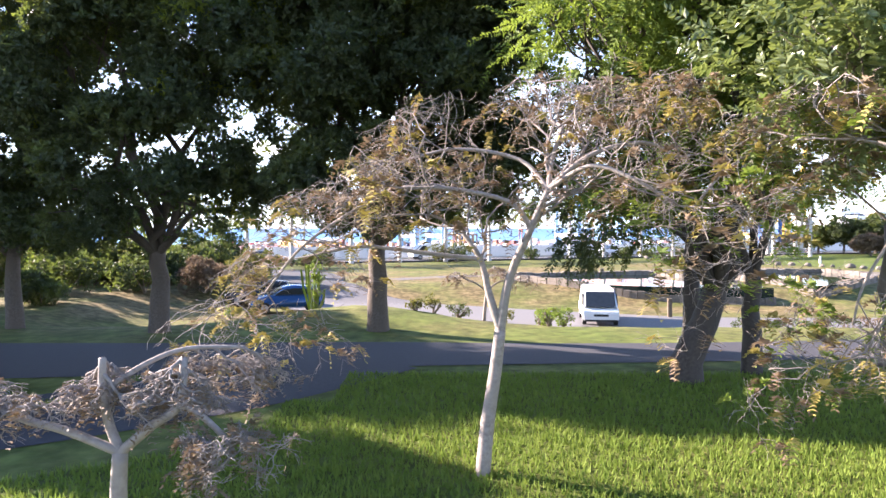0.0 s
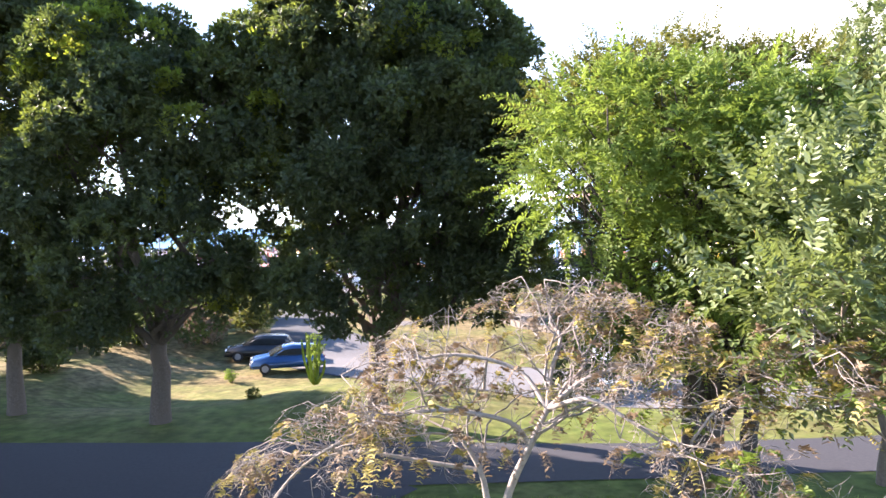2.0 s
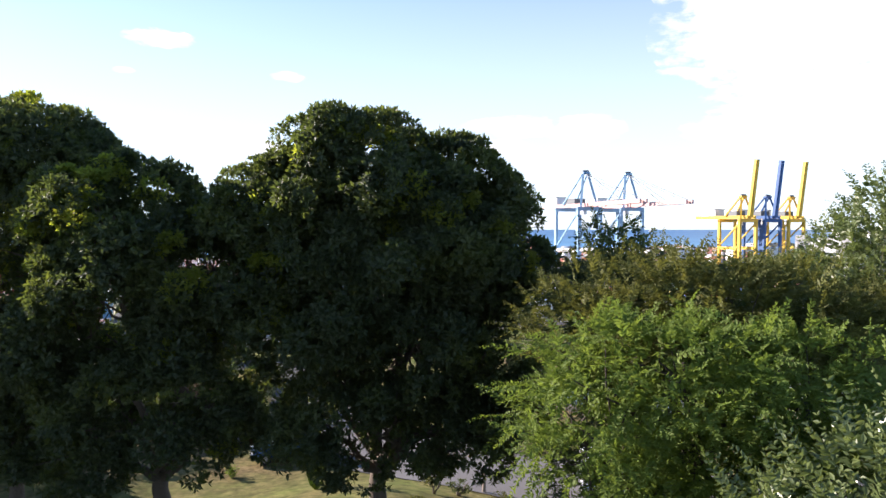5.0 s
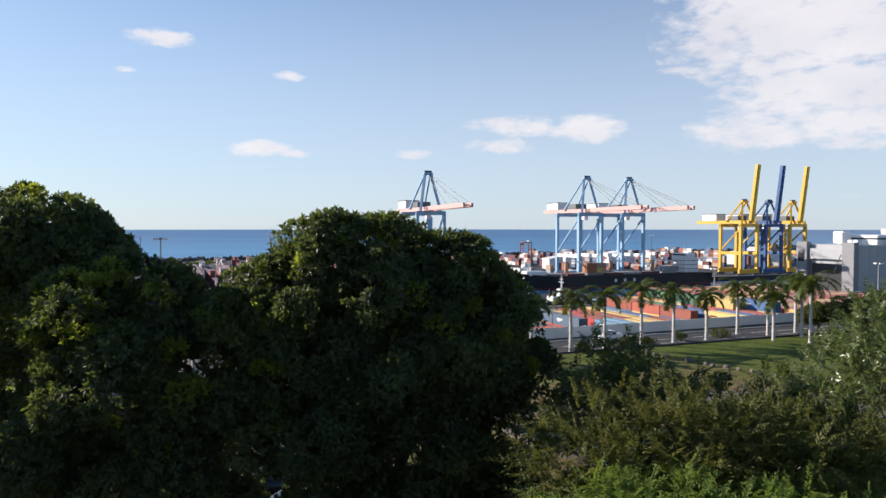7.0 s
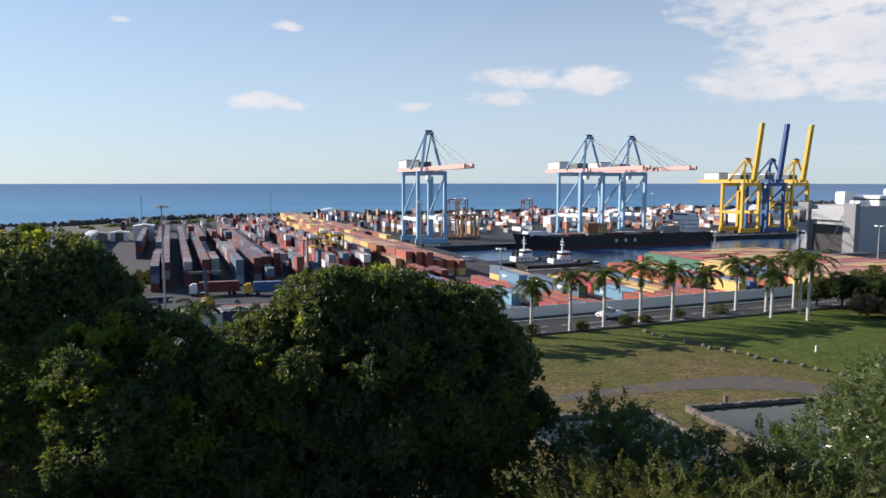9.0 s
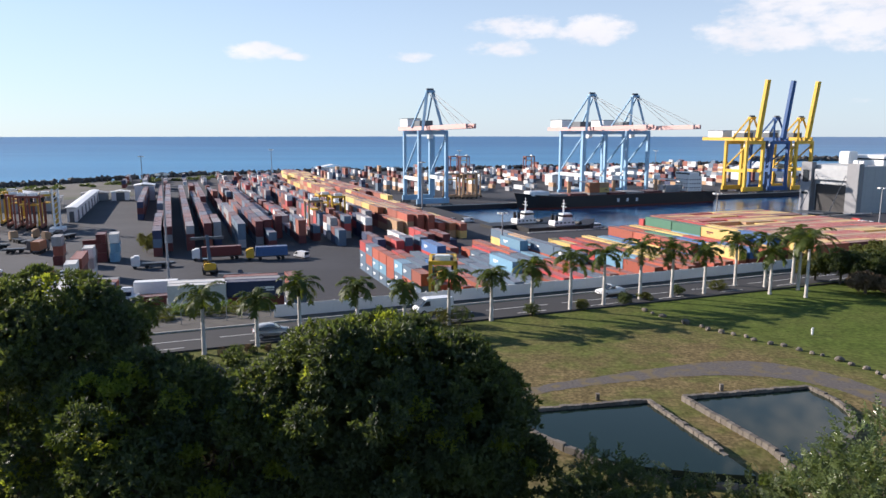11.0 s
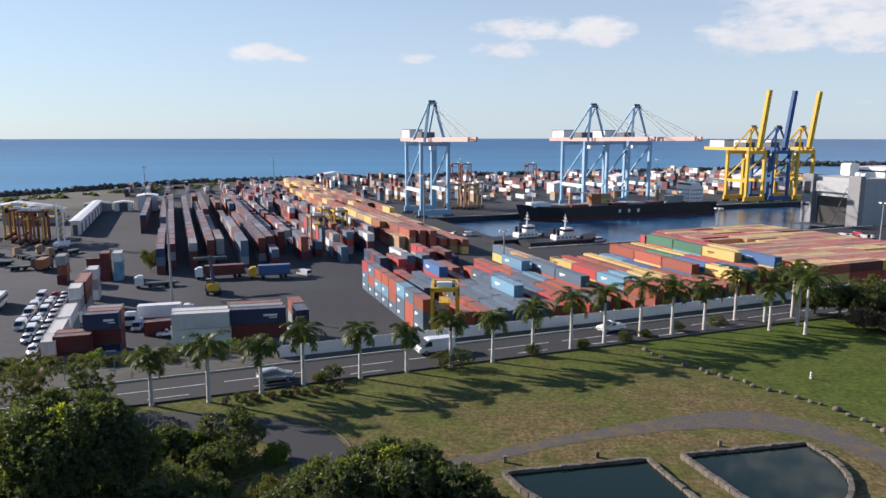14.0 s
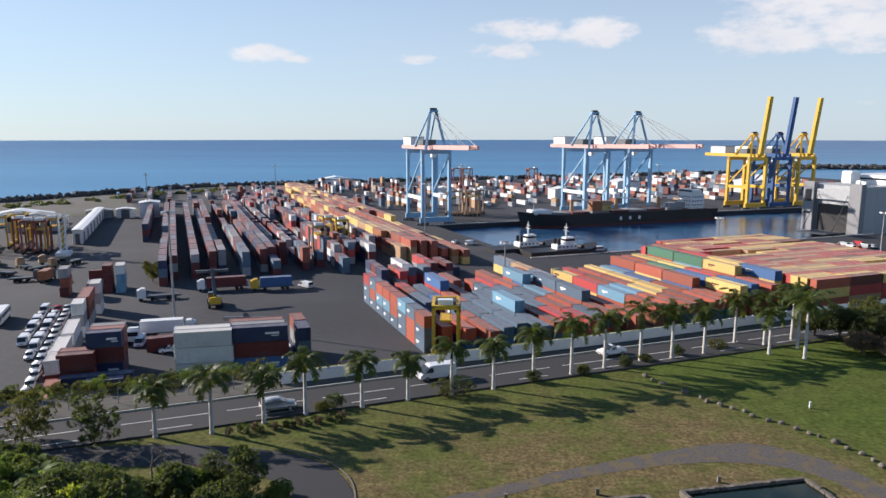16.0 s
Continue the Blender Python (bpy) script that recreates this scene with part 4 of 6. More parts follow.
# ---------------------------------------------------------------- royal palms beside the road
def palm(x, y, h, seed, turn):
    t = thing("palm_tree", "royal palm with a smooth pale trunk beside the road", "palm", pose(x, y, 0, 0, 0, turn), "row of royal palms beside the road")
    rng = random.Random(seed)
    bm = bmesh.new()
    hs = h - 1.3
    prof = [(0.0, 0.30), (0.3, 0.25), (hs * 0.4, 0.22), (hs * 0.7, 0.2), (hs, 0.16)]
    for (z0, r0), (z1, r1) in zip(prof, prof[1:]):
        add_limb(bm, [(0, 0, z0 - 0.1), (0, 0, z1)], r0, r1, 10)
    part("trunk", bm, "palm_bark", t, smooth=True)
    part("crownshaft", rod((0, 0, hs - 0.05), (0, 0, h), 0.17, 0.1, 10), "leaf_palm", t, smooth=True)
    for i in range(15):
        az = i * 2.4 + rng.uniform(-0.2, 0.2)
        up = 1.3 - 0.095 * i + rng.uniform(-0.1, 0.1)
        l = rng.uniform(0.43, 0.52) * h
        p, e = Vector((0, 0, h - 0.1)), up
        line = [p.copy()]
        for k in range(9):
            p = p + Vector((math.cos(az) * math.cos(e), math.sin(az) * math.cos(e), math.sin(e))) * l / 9
            e -= 0.21
            line.append(p.copy())
        bm = bmesh.new()
        add_limb(bm, line, 0.045, 0.012, 4)
        side = Vector((-math.sin(az), math.cos(az), 0))
        for k in range(1, 10):
            for q in range(3):
                base = line[k].lerp(line[min(k + 1, 9)], q / 3)
                w = 0.72 * math.sin(math.pi * (0.12 + 0.8 * (k + q / 3) / 10)) + 0.12
                ahead = (line[min(k + 1, 9)] - line[k - 1]).normalized()
                for s in (-1, 1):
                    tip = base + side * s * w * 0.85 + ahead * w * 0.45 + Vector((0, 0, rng.uniform(-0.7, 0.0) * w))
                    u = ahead * 0.07
                    m = base.lerp(tip, 0.5) + Vector((0, 0, 0.06))
                    vs = [bm.verts.new(c) for c in (base - u, base + u, m + u, m - u, tip)]
                    bm.faces.new(vs[:4])
                    bm.faces.new((vs[3], vs[2], vs[4]))
        part("frond", bm, "leaf_palm", t)
    return t


PALMS = [(-30.7, 68.3, 5.2), (-25.1, 69.3, 6.2), (-20.3, 72.0, 5.2), (-16.2, 74.4, 6.3), (-10.1, 76.6, 5.6), (-4.9, 78.8, 4.9), (0.3, 80.7, 5.9), (5.5, 82.6, 5.6), (10.8, 85.7, 6.2),
         (16.1, 88.1, 6.9), (21.0, 90.6, 6.9), (26.7, 93.8, 7.3), (31.5, 95.1, 6.8), (36.8, 97.2, 6.3), (43.4, 102.6, 6.9), (47.4, 101.5, 7.2), (46.1, 97.0, 6.0), (52.9, 104.4, 7.6), (51.5, 99.8, 7.6), (50.2, 95.0, 8.2)]
for i, (x, y, h) in enumerate(PALMS):
    palm(x, y, h, i, i * 37.0)


# ---------------------------------------------------------------- harbour: ships
def loft(name, rings, mat, parent, label=""):
    """A skin over rings of equal length, closed at both ends."""
    bm = bmesh.new()
    vs = [[bm.verts.new(p) for p in r] for r in rings]
    k = len(rings[0])
    for i in range(len(vs) - 1):
        for j in range(k):
            n = (j + 1) % k
            bm.faces.new((vs[i][j], vs[i][n], vs[i + 1][n], vs[i + 1][j]))
    bm.faces.new(vs[0][::-1])
    bm.faces.new(vs[-1])
    bmesh.ops.recalc_face_normals(bm, faces=bm.faces[:])
    return part(name, bm, mat, parent, label)


def hull(parent, length, beam_, depth, sheer, mat, low_mat, bow=-1, low=1.2):
    """A ship's hull along x, its waterline at z = 0; the bow at the end of sign bow."""
    def rings(z0, z1):
        out = []
        for i in range(15):
            t = i / 14
            x = (t - 0.5) * length
            f = t if bow < 0 else 1 - t
            w0 = beam_ / 2 * min(1, (f / 0.22) ** 0.6 + 0.02) * (1 if f < 0.9 else 1 - 2.2 * (f - 0.9))
            w1 = beam_ / 2 * min(1, (f / 0.12) ** 0.5 + 0.03)
            up = sheer * max(0, 1 - f / 0.16) ** 1.2
            sh = bow * 0.03 * length * max(0, 1 - f / 0.1)
            k = lambda z: (z + 1.5) / (depth + 1.5)
            zt = z1 + (up if z1 >= depth else 0)
            wb, wt = w0 + (w1 - w0) * k(z0), w0 + (w1 - w0) * k(z1)
            out.append([(x + sh * k(z0), -wb, z0), (x + sh * k(z0), wb, z0), (x + sh * k(z1), wt, zt), (x + sh * k(z1), -wt, zt)])
        return out
    loft("lower_hull", rings(-1.5, low), low_mat, parent)
    loft("hull", rings(low, depth), mat, parent)


def container_ship():
    s = thing("container_ship", "black-hulled feeder container ship moored at the quay, nearly empty", "ship", abpose(226.0, 317, SEA) @ Matrix.Diagonal((0.845, 0.845, 0.80, 1)))
    hull(s, 142, 16, 8.2, 2.6, "hull_black", "hull_red")
    part("deck", box((2, 0, 8.3), (126, 14.4, 0.25)), "hull_red", s)
    bm = bmesh.new()
    for k in range(44):
        for y in (-7.8, 7.8):
            add_box(bm, (-60 + k * 3, y, 9.0), (0.12, 0.12, 1.3))
    for y in (-7.8, 7.8):
        add_box(bm, (4, y, 9.6), (130, 0.1, 0.1))
    part("railing", bm, "steel_grey", s)
    # aft house
    h = part("deckhouse", box((55, 0, 13.5), (11, 13, 10.6), None, 0.2), "paint_white", s)
    part("bridge", box((53.5, 0, 20.2), (7, 15.4, 2.8), None, 0.2), "paint_white", h)
    part("bridge_window", box((49.95, 0, 20.6), (0.2, 13, 1.1)), "glass_dark", h)
    for lv in range(3):
        for k in range(5):
            part("porthole", box((49.4, -5 + k * 2.5, 11 + lv * 2.8), (0.3, 0.8, 0.8)), "glass_dark", h)
            part("porthole", box((51 + k * 1.9, -6.6, 11 + lv * 2.8), (0.8, 0.3, 0.8)), "glass_dark", h)
    part("funnel", box((61, 0, 19.5), (4, 5, 5), None, 0.4), "hull_black", s)
    part("mast", rod((54, 0, 21), (54, 0, 28), 0.3, 0.12), "paint_white", s)
    part("foremast", rod((-64, 0, 9), (-64, 0, 18), 0.35, 0.15), "paint_white", s)
    part("forecastle", box((-60, 0, 10.2), (12, 11, 2.6), None, 0.3), "paint_white", s)
    for x, d in ((-36, 1), (-3, 1), (30, 1)):
        c = part("deck_crane", rod((x, 2, 8), (x, 2, 18), 1.3, 1.1, 12), "box_tan", s)
        part("crane_cab", box((x, 2, 18.6), (3.2, 3.4, 3.0), None, 0.2), "paint_white", c)
        bm = bmesh.new()
        for o in (-0.7, 0.7):
            add_beam(bm, (x, 2 + o, 17.6), (x + 20 * d, 2 + o * 0.5, 15.6), 0.5, 0.9)
        for k in range(7):
            add_box(bm, (x + 3 + k * 2.6, 2, 17.2 - k * 0.26), (0.3, 1.6, 0.4))
        part("jib", bm, "paint_white", c)
    for k in range(7):
        part("hatch_cover", box((-48 + k * 14.2, 0, 9.0), (12.2, 12.5, 1.3), None, 0.1), "box_maroon" if k % 2 else "box_grey", s)
    for x in (-6.0, 1.0, 8.0):
        part("hull_mark", box((x, -8.02, 4.6), (1.7, 0.12, 2.2)), "paint_white", s, "white block letter reduced to a plain bar")
    for i, (x, y, z, c) in enumerate([(-22, -4, 0, "orange"), (-22, -1.4, 0, "tan"), (-22, -4, 1, "orange"), (-22, -1.4, 1, "tan"), (-15, -4, 0, "yellow"), (-15, -4, 1, "tan"), (-15, -1.4, 0, "orange"), (36, -4, 0, "grey"), (36, -1, 0, "white"), (42, -4, 0, "grey")]):
        container(226.0 + 0.845 * x, 317 + 0.845 * y, SEA + 7.8 + 2.6 * z, False, c, 20, "containers on the ship")


container_ship()


def tug(a, b, turn, label):
    s = thing("tugboat", label, "tugboat", abpose(a, b, SEA, turn), "tugboats moored at the quay")
    hull(s, 31, 10.0, 3.6, 1.9, "hull_black", "hull_black", 1, 0.6)
    part("deck", box((-1, 0, 3.2), (24, 8.2, 0.15)), "hull_black", s)
    h = part("deckhouse", box((1.5, 0, 4.3), (9.0, 5.0, 2.2), None, 0.25), "paint_white", s)
    for k in range(5):
        part("porthole", box((-2.0 + k * 1.75, -2.52, 4.6), (0.7, 0.12, 0.6)), "glass_dark", h)
    w = part("wheelhouse", box((3.0, 0, 6.7), (4.2, 3.8, 2.7), None, 0.3), "paint_white", s)
    part("window_band", box((3.0, 0, 7.1), (4.3, 3.9, 0.9), None, 0.05), "glass_dark", w)
    for y in (-2.2, 2.2):
        part("funnel", box((-1.8, y * 0.7, 6.3), (1.1, 0.9, 2.8), None, 0.2), "hull_black", s)
    part("mast", rod((2.2, 0, 7.9), (2.2, 0, 13.4), 0.4, 0.15), "paint_white", s)
    bm = bmesh.new()
    for z, l in ((10.6, 3.4), (11.8, 2.4)):
        add_box(bm, (2.2, 0, z), (0.2, l, 0.2))
    part("crosstree", bm, "paint_white", s)
    part("winch", rod((9, -1.3, 3.9), (9, 1.3, 3.9), 0.8, seg=12), "hull_black", s)
    bm = bmesh.new()
    for k in range(12):
        bmesh.ops.create_cone(bm, cap_ends=True, segments=10, radius1=0.6, radius2=0.6, depth=0.5, matrix=Matrix.Translation((-11 + k * 2, -4.9, 1.9)) @ Matrix.Rotation(math.pi / 2, 4, "X"))
    part("tyre_fender", bm, "rubber", s)


tug(139, 233.5, 0, "black-hulled harbour tug with a white wheelhouse, moored")
tug(128.5, 245, 4, "second black and white harbour tug lying alongside another")
pb = thing("pilot_boat", "small white pilot boat beside the tugs", "boat", abpose(158.5, 237.5, SEA))
hull(pb, 9, 3.2, 1.2, 0.5, "hull_black", "hull_black", 1, 0.3)
part("cabin", box((0.4, 0, 2.0), (3.6, 2.4, 1.8), None, 0.25), "paint_white", pb)
part("window_band", box((0.4, 0, 2.3), (3.65, 2.45, 0.6)), "glass_dark", pb)


def car_carrier():
    s = thing("car_carrier_ship", "high-sided grey car carrier ship with an open stern ramp", "ship", abpose(297, 229, SEA))
    o = []
    bm = prism([(0, 0), (150, 0), (168, 10), (172, 16), (168, 22), (150, 32), (0, 32)], -1.5, 23.5)
    part("hull", bm, "ship_grey", s)
    # stern: two corner towers round a recessed door
    for y in (3.2, 28.8):
        part("stern_tower", box((-1.5, y, 12.6), (3, 6.4, 24.4), None, 0.2), "box_grey", s)
    part("stern_door", box((-0.4, 16, 7.5), (0.5, 17, 13.5)), "hull_black", s)
    part("door_lintel", box((-1.0, 16, 19.0), (1.8, 18, 5.0), None, 0.1), "ship_grey", s)
    part("stern_window", box((-3.05, 28.8, 18.0), (0.2, 3.6, 6.0)), "glass_dark", s)
    part("stern_window", box((-3.05, 28.8, 9.5), (0.2, 3.6, 1.2)), "glass_dark", s)
    bm = bmesh.new()
    add_beam(bm, (-0.5, 16, 1.2), (-24, 8, 2.6), 14, 0.5)
    part("ramp", bm, "steel_grey", s)
    for y in (8, 24):
        part("ramp_stay", rod((-1, y, 20), (-15, y - 4, 3), 0.15), "steel_grey", s)
    h = part("accommodation", box((44, 16, 25.8), (50, 22, 4.6), None, 0.3), "paint_white", s)
    part("bridge", box((62, 16, 29.6), (9, 32, 3), None, 0.3), "paint_white", h)
    part("window_band", box((44, 16, 26.4), (50.2, 22.2, 0.8)), "glass_dark", h)
    for k in range(7):
        part("vent_house", box((4 + k * 5.2, 4 + (k * 7) % 24, 24.7), (2.6, 2.6, 2.4), None, 0.2), "paint_white", s)
    part("funnel", box((14, 20, 27), (6, 6, 6), None, 0.5), "paint_white", s)
    for k in range(3):
        part("lifeboat", rod((24 + k * 10, 2.2, 25), (31 + k * 10, 2.2, 25), 1.2, 1.2, 10), "box_orange", s)
    part("mast", rod((62, 16, 31), (62, 16, 40), 0.4, 0.15), "paint_white", s)
    bm = bmesh.new()
    for k in range(28):
        add_box(bm, (2 + k * 5.2, -0.03, 11), (0.25, 0.08, 24))
    part("side_rib", bm, "ship_grey", s)


car_carrier()


# ---------------------------------------------------------------- harbour: machines, lamps, sheds
def straddle(a, b, high, mat, turn=0.0, label="tall yellow straddle carrier for moving containers"):
    s = thing("straddle_carrier", label, "straddle carrier", abpose(a, b, PORT, turn), "straddle carriers in the yard")
    w, l = 4.9, 8.0
    for x in (-w / 2, w / 2):
        for y in (-l / 2, l / 2):
            part("leg", beam((x, y, 1.2), (x, y, high), 0.55, 0.7), mat, s)
        part("side_beam", box((x, 0, 1.5), (0.7, l + 1.6, 0.9), None, 0.05), mat, s)
        part("top_beam", box((x, 0, high - 0.3), (0.6, l + 0.6, 0.7)), mat, s)
        for y in (-l / 2 - 0.2, -1.4, 1.4, l / 2 + 0.2):
            part("wheel", rod((x - 0.3, y, 0.7), (x + 0.3, y, 0.7), 0.7, seg=14), "rubber", s)
    for y in (-l / 2, l / 2):
        part("cross_beam", box((0, y, high - 0.3), (w + 0.6, 0.7, 0.8)), mat, s)
    part("hoist", box((0, 0, high - 0.1), (w - 0.8, 3.0, 0.9), None, 0.1), "steel_grey", s)
    part("spreader", box((0, 0, high - 3.4), (2.3, 6.0, 0.45)), "crane_yellow", s)
    for x in (-0.9, 0.9):
        for y in (-2.2, 2.2):
            part("cable", rod((x, y, high - 3.3), (x, y, high - 0.3), 0.05, seg=5), "steel_grey", s)
    part("cab", box((w / 2 - 0.1, l / 2 - 1.6, high - 1.9), (1.3, 1.6, 1.9), None, 0.1), "glass_dark", s)
    part("engine", box((0, -l / 2 + 1.2, high + 0.5), (3, 1.8, 1.2), None, 0.1), "paint_white", s)
    part("ladder", beam((w / 2 + 0.4, l / 2, 1.5), (w / 2 + 0.4, l / 2, high - 1), 0.4, 0.1), mat, s)


straddle(49.8, 128.0, 11.6, "crane_yellow", -22.0)
RUST = "rust-brown straddle carrier standing in the yard"
straddle(48.5, 257, 12, "box_tan", 0, RUST)
straddle(60.5, 272, 12, "crane_yellow")
straddle(57.0, 280, 12, "crane_yellow")
for a, b, m in ((-66, 322, "crane_yellow"), (-61, 330, "crane_yellow"), (-53, 304, "box_rust"), (-49, 302, "box_rust"), (-46, 309, "crane_yellow"), (-57, 312, "box_rust"), (-70, 310, "box_maroon")):
    straddle(a, b, 13.0, m, 0, RUST if m != "crane_yellow" else "tall yellow straddle carrier for moving containers")
for a, b in ((155, 360), (160.5, 366), (147, 364)):
    straddle(a, b, 14.0, "box_tan", 90, RUST)
for a, b in ((234, 552), (286, 532), (228, 560)):
    straddle(a, b, 17.0, "box_rust", 90, RUST)


def mast_lamp(a, b, h, z=PORT):
    s = thing("mast_lamp", "tall grey floodlight mast over the yard", "lamp post", abpose(a, b, z), "floodlight masts")
    part("foot", box((0, 0, 0.4), (1.2, 1.2, 0.8), None, 0.05), "concrete", s)
    part("pole", rod((0, 0, 0), (0, 0, h), 0.34, 0.16, 10), "box_grey", s)
    part("ring", rod((0, 0, h - 0.3), (0, 0, h), 1.1, 1.1, 12), "steel_grey", s)
    for k in range(6):
        t = k * math.pi / 3
        part("floodlight", box((1.3 * math.cos(t), 1.3 * math.sin(t), h - 0.3), (0.7, 0.7, 0.5), None, 0.05), "paint_white", s)


for a, b, h in ((-2.0, 177.1, 27), (103, 290, 24), (93.6, 190.3, 12.5), (192.8, 208, 14), (252, 186, 16), (62, 470, 26), (-15, 420, 24), (330, 420, 24), (200, 480, 24)):
    mast_lamp(a, b, h)


def shed(a0, a1, b0, b1, h, mat, label, turn=0.0):
    s = thing("warehouse", label, "building", abpose((a0 + a1) / 2, (b0 + b1) / 2, PORT))
    w, l = a1 - a0, b1 - b0
    part("wall", box((0, 0, h / 2), (w, l, h)), mat, s)
    bm = bmesh.new()
    o = 0.5
    for y in (-l / 2 - o, l / 2 + o):
        for x, z in ((-w / 2 - o, h), (0, h + w * 0.09), (w / 2 + o, h), (w / 2 + o, h + 0.25), (0, h + w * 0.09 + 0.25), (-w / 2 - o, h + 0.25)):
            bm.verts.new((x, y, z))
    bm.verts.ensure_lookup_table()
    v = bm.verts
    bm.faces.new([v[i] for i in range(6)])
    bm.faces.new([v[i] for i in range(11, 5, -1)])
    for i in range(6):
        j = (i + 1) % 6
        bm.faces.new((v[j], v[i], v[6 + i], v[6 + j]))
    bmesh.ops.recalc_face_normals(bm, faces=bm.faces[:])
    part("roof", bm, "box_grey" if mat != "paint_white" else "paint_white", s)
    n = max(1, int(l // 14))
    for k in range(n):
        part("door", box((w / 2 + 0.04, -l / 2 + (k + 0.5) * l / n, 2.2), (0.1, 4.2, 4.4)), "steel_grey", s)
    part("door", box((0, -l / 2 - 0.04, 2.2), (min(4.2, w * 0.5), 0.1, 4.4)), "steel_grey", s)


shed(-41, -37.5, 322, 420, 5.8, "paint_white", "long low white warehouse in the yard")
shed(-19, -9, 414, 426, 8.0, "paint_white", "small white port office building")
shed(-31, -22, 418, 424, 4.5, "paint_white", "low white port building")
shed(-46, -33, 420, 428, 4.0, "box_grey", "low grey port building")
shed(-90, -60, 400, 412, 5.0, "paint_white", "long white low building near the shore")
shed(-75, -50, 372, 384, 6.0, "box_grey", "grey flat-roofed port warehouse building")
shed(122, 150, 618, 632, 6.0, "paint_white", "white building by the sea wall")
shed(-130, -112, 330, 345, 6.0, "box_grey", "grey flat-roofed port warehouse building")
shed(420, 470, 420, 440, 9.0, "paint_white", "white port warehouse behind the far quay")
shed(330, 352, 470, 484, 8.0, "paint_white", "white port warehouse behind the far quay")
shed(250, 268, 430, 440, 7.0, "paint_white", "white port shed behind the far quay")
shed(176, 190, 470, 478, 7.0, "paint_white", "white port shed behind the far quay")


# ---------------------------------------------------------------- vehicles
_vehicles = {}


def car(m, paint, kind="hatchback", group="", label=""):
    """A car: local x ahead, wheels on z = 0."""
    key = (paint, kind, label)
    if key in _vehicles:
        return copy_thing(_vehicles[key], m)
    van = kind == "van"
    c = thing("car" if not van else "van", label or f"parked {kind} car in {paint.split('_')[-1]} paint", "car" if not van else "van", m, group)
    l, w = (4.1, 1.72) if not van else (5.0, 1.9)
    prof = [(-2.0, 0.35), (-2.05, 0.75), (-1.95, 0.95), (0.75, 0.98), (1.85, 0.78), (2.05, 0.55), (2.0, 0.3)]
    cab = [(-1.9, 0.94), (-1.65, 1.42), (-0.3, 1.5), (0.25, 1.42), (1.0, 0.95)]
    if kind == "pickup":
        cab = [(-0.4, 0.94), (-0.3, 1.5), (0.2, 1.5), (1.0, 0.95)]
    if van:
        prof = [(-2.45, 0.35), (-2.5, 1.0), (2.1, 1.0), (2.45, 0.8), (2.5, 0.35)]
        cab = [(-2.48, 0.98), (-2.42, 1.95), (1.0, 1.98), (1.3, 1.85), (2.15, 1.0)]

    def slab(line, half, inset=0.0):
        bm = bmesh.new()
        sides = []
        for s in (-1, 1):
            sides.append([bm.verts.new((x, s * (half - inset * max(0, z - 0.95) / 0.55), z)) for x, z in line])
        k = len(line)
        bm.faces.new(sides[0])
        bm.faces.new(sides[1][::-1])
        for i in range(k):
            j = (i + 1) % k
            bm.faces.new((sides[0][j], sides[0][i], sides[1][i], sides[1][j]))
        bmesh.ops.recalc_face_normals(bm, faces=bm.faces[:])
        bmesh.ops.bevel(bm, geom=bm.edges[:], offset=0.05, segments=2, affect="EDGES")
        return bm

    part("body", slab(prof, w / 2), paint, c, smooth=not van)
    lean = 0.06 if van else 0.16
    part("cabin", slab(cab, w / 2 - 0.03, lean), paint, c, smooth=not van)
    glass = [(x * 0.93 + 0.02, 0.98 + (z - 0.95) * 0.8) for x, z in cab]
    if not van:
        part("side_window", slab(glass, w / 2 - 0.03, 0.16), "glass_dark", c)
    else:
        for y in (-1, 1):
            bm = prism([(0.7, 1.1), (0.75, 1.7), (1.2, 1.7), (1.85, 1.1)], min(y * (w / 2 - 0.12), y * (w / 2 + 0.005)), max(y * (w / 2 - 0.12), y * (w / 2 + 0.005)))
            for v in bm.verts:
                v.co = (v.co.x, v.co.z, v.co.y)
            bmesh.ops.recalc_face_normals(bm, faces=bm.faces[:])
            part("side_window", bm, "glass_dark", c)
    fx, fz = cab[-1]
    gx, gz = cab[-2]
    bm = bmesh.new()
    add_beam(bm, (fx + 0.02, 0, fz + 0.05), (gx + 0.05, 0, gz - 0.04), w - 0.3, 0.06)
    part("windscreen", bm, "glass_dark", c)
    bm = bmesh.new()
    add_beam(bm, (cab[0][0] - 0.02, 0, cab[0][1] + 0.1), (cab[1][0] - 0.04, 0, cab[1][1] - 0.06), w - 0.4, 0.05)
    part("rear_window", bm, "glass_dark", c)
    for x in (-l * 0.31, l * 0.31):
        for y in (-1, 1):
            t = part("tyre", rod((x, y * (w / 2 - 0.2), 0.31), (x, y * (w / 2 + 0.01), 0.31), 0.31, seg=16), "rubber", c)
            part("rim", rod((x, y * (w / 2 + 0.0), 0.31), (x, y * (w / 2 + 0.025), 0.31), 0.19, seg=12), "box_grey", t)
    for y in (-0.6, 0.6):
        part("headlight", box((prof[-2][0] - 0.08, y, 0.66), (0.12, 0.32, 0.16), None, 0.03), "paint_white", c)
        part("tail_light", box((prof[1][0] + 0.03, y * 1.05, 0.8), (0.08, 0.24, 0.2), None, 0.02), "box_red", c)
    part("grille", box((prof[-2][0] + 0.01, 0, 0.62), (0.06, 0.8, 0.14), None, 0.02), "rubber", c)
    part("bumper", box((prof[-2][0] - 0.02, 0, 0.38), (0.12, w - 0.15, 0.18), None, 0.03), "rubber", c)
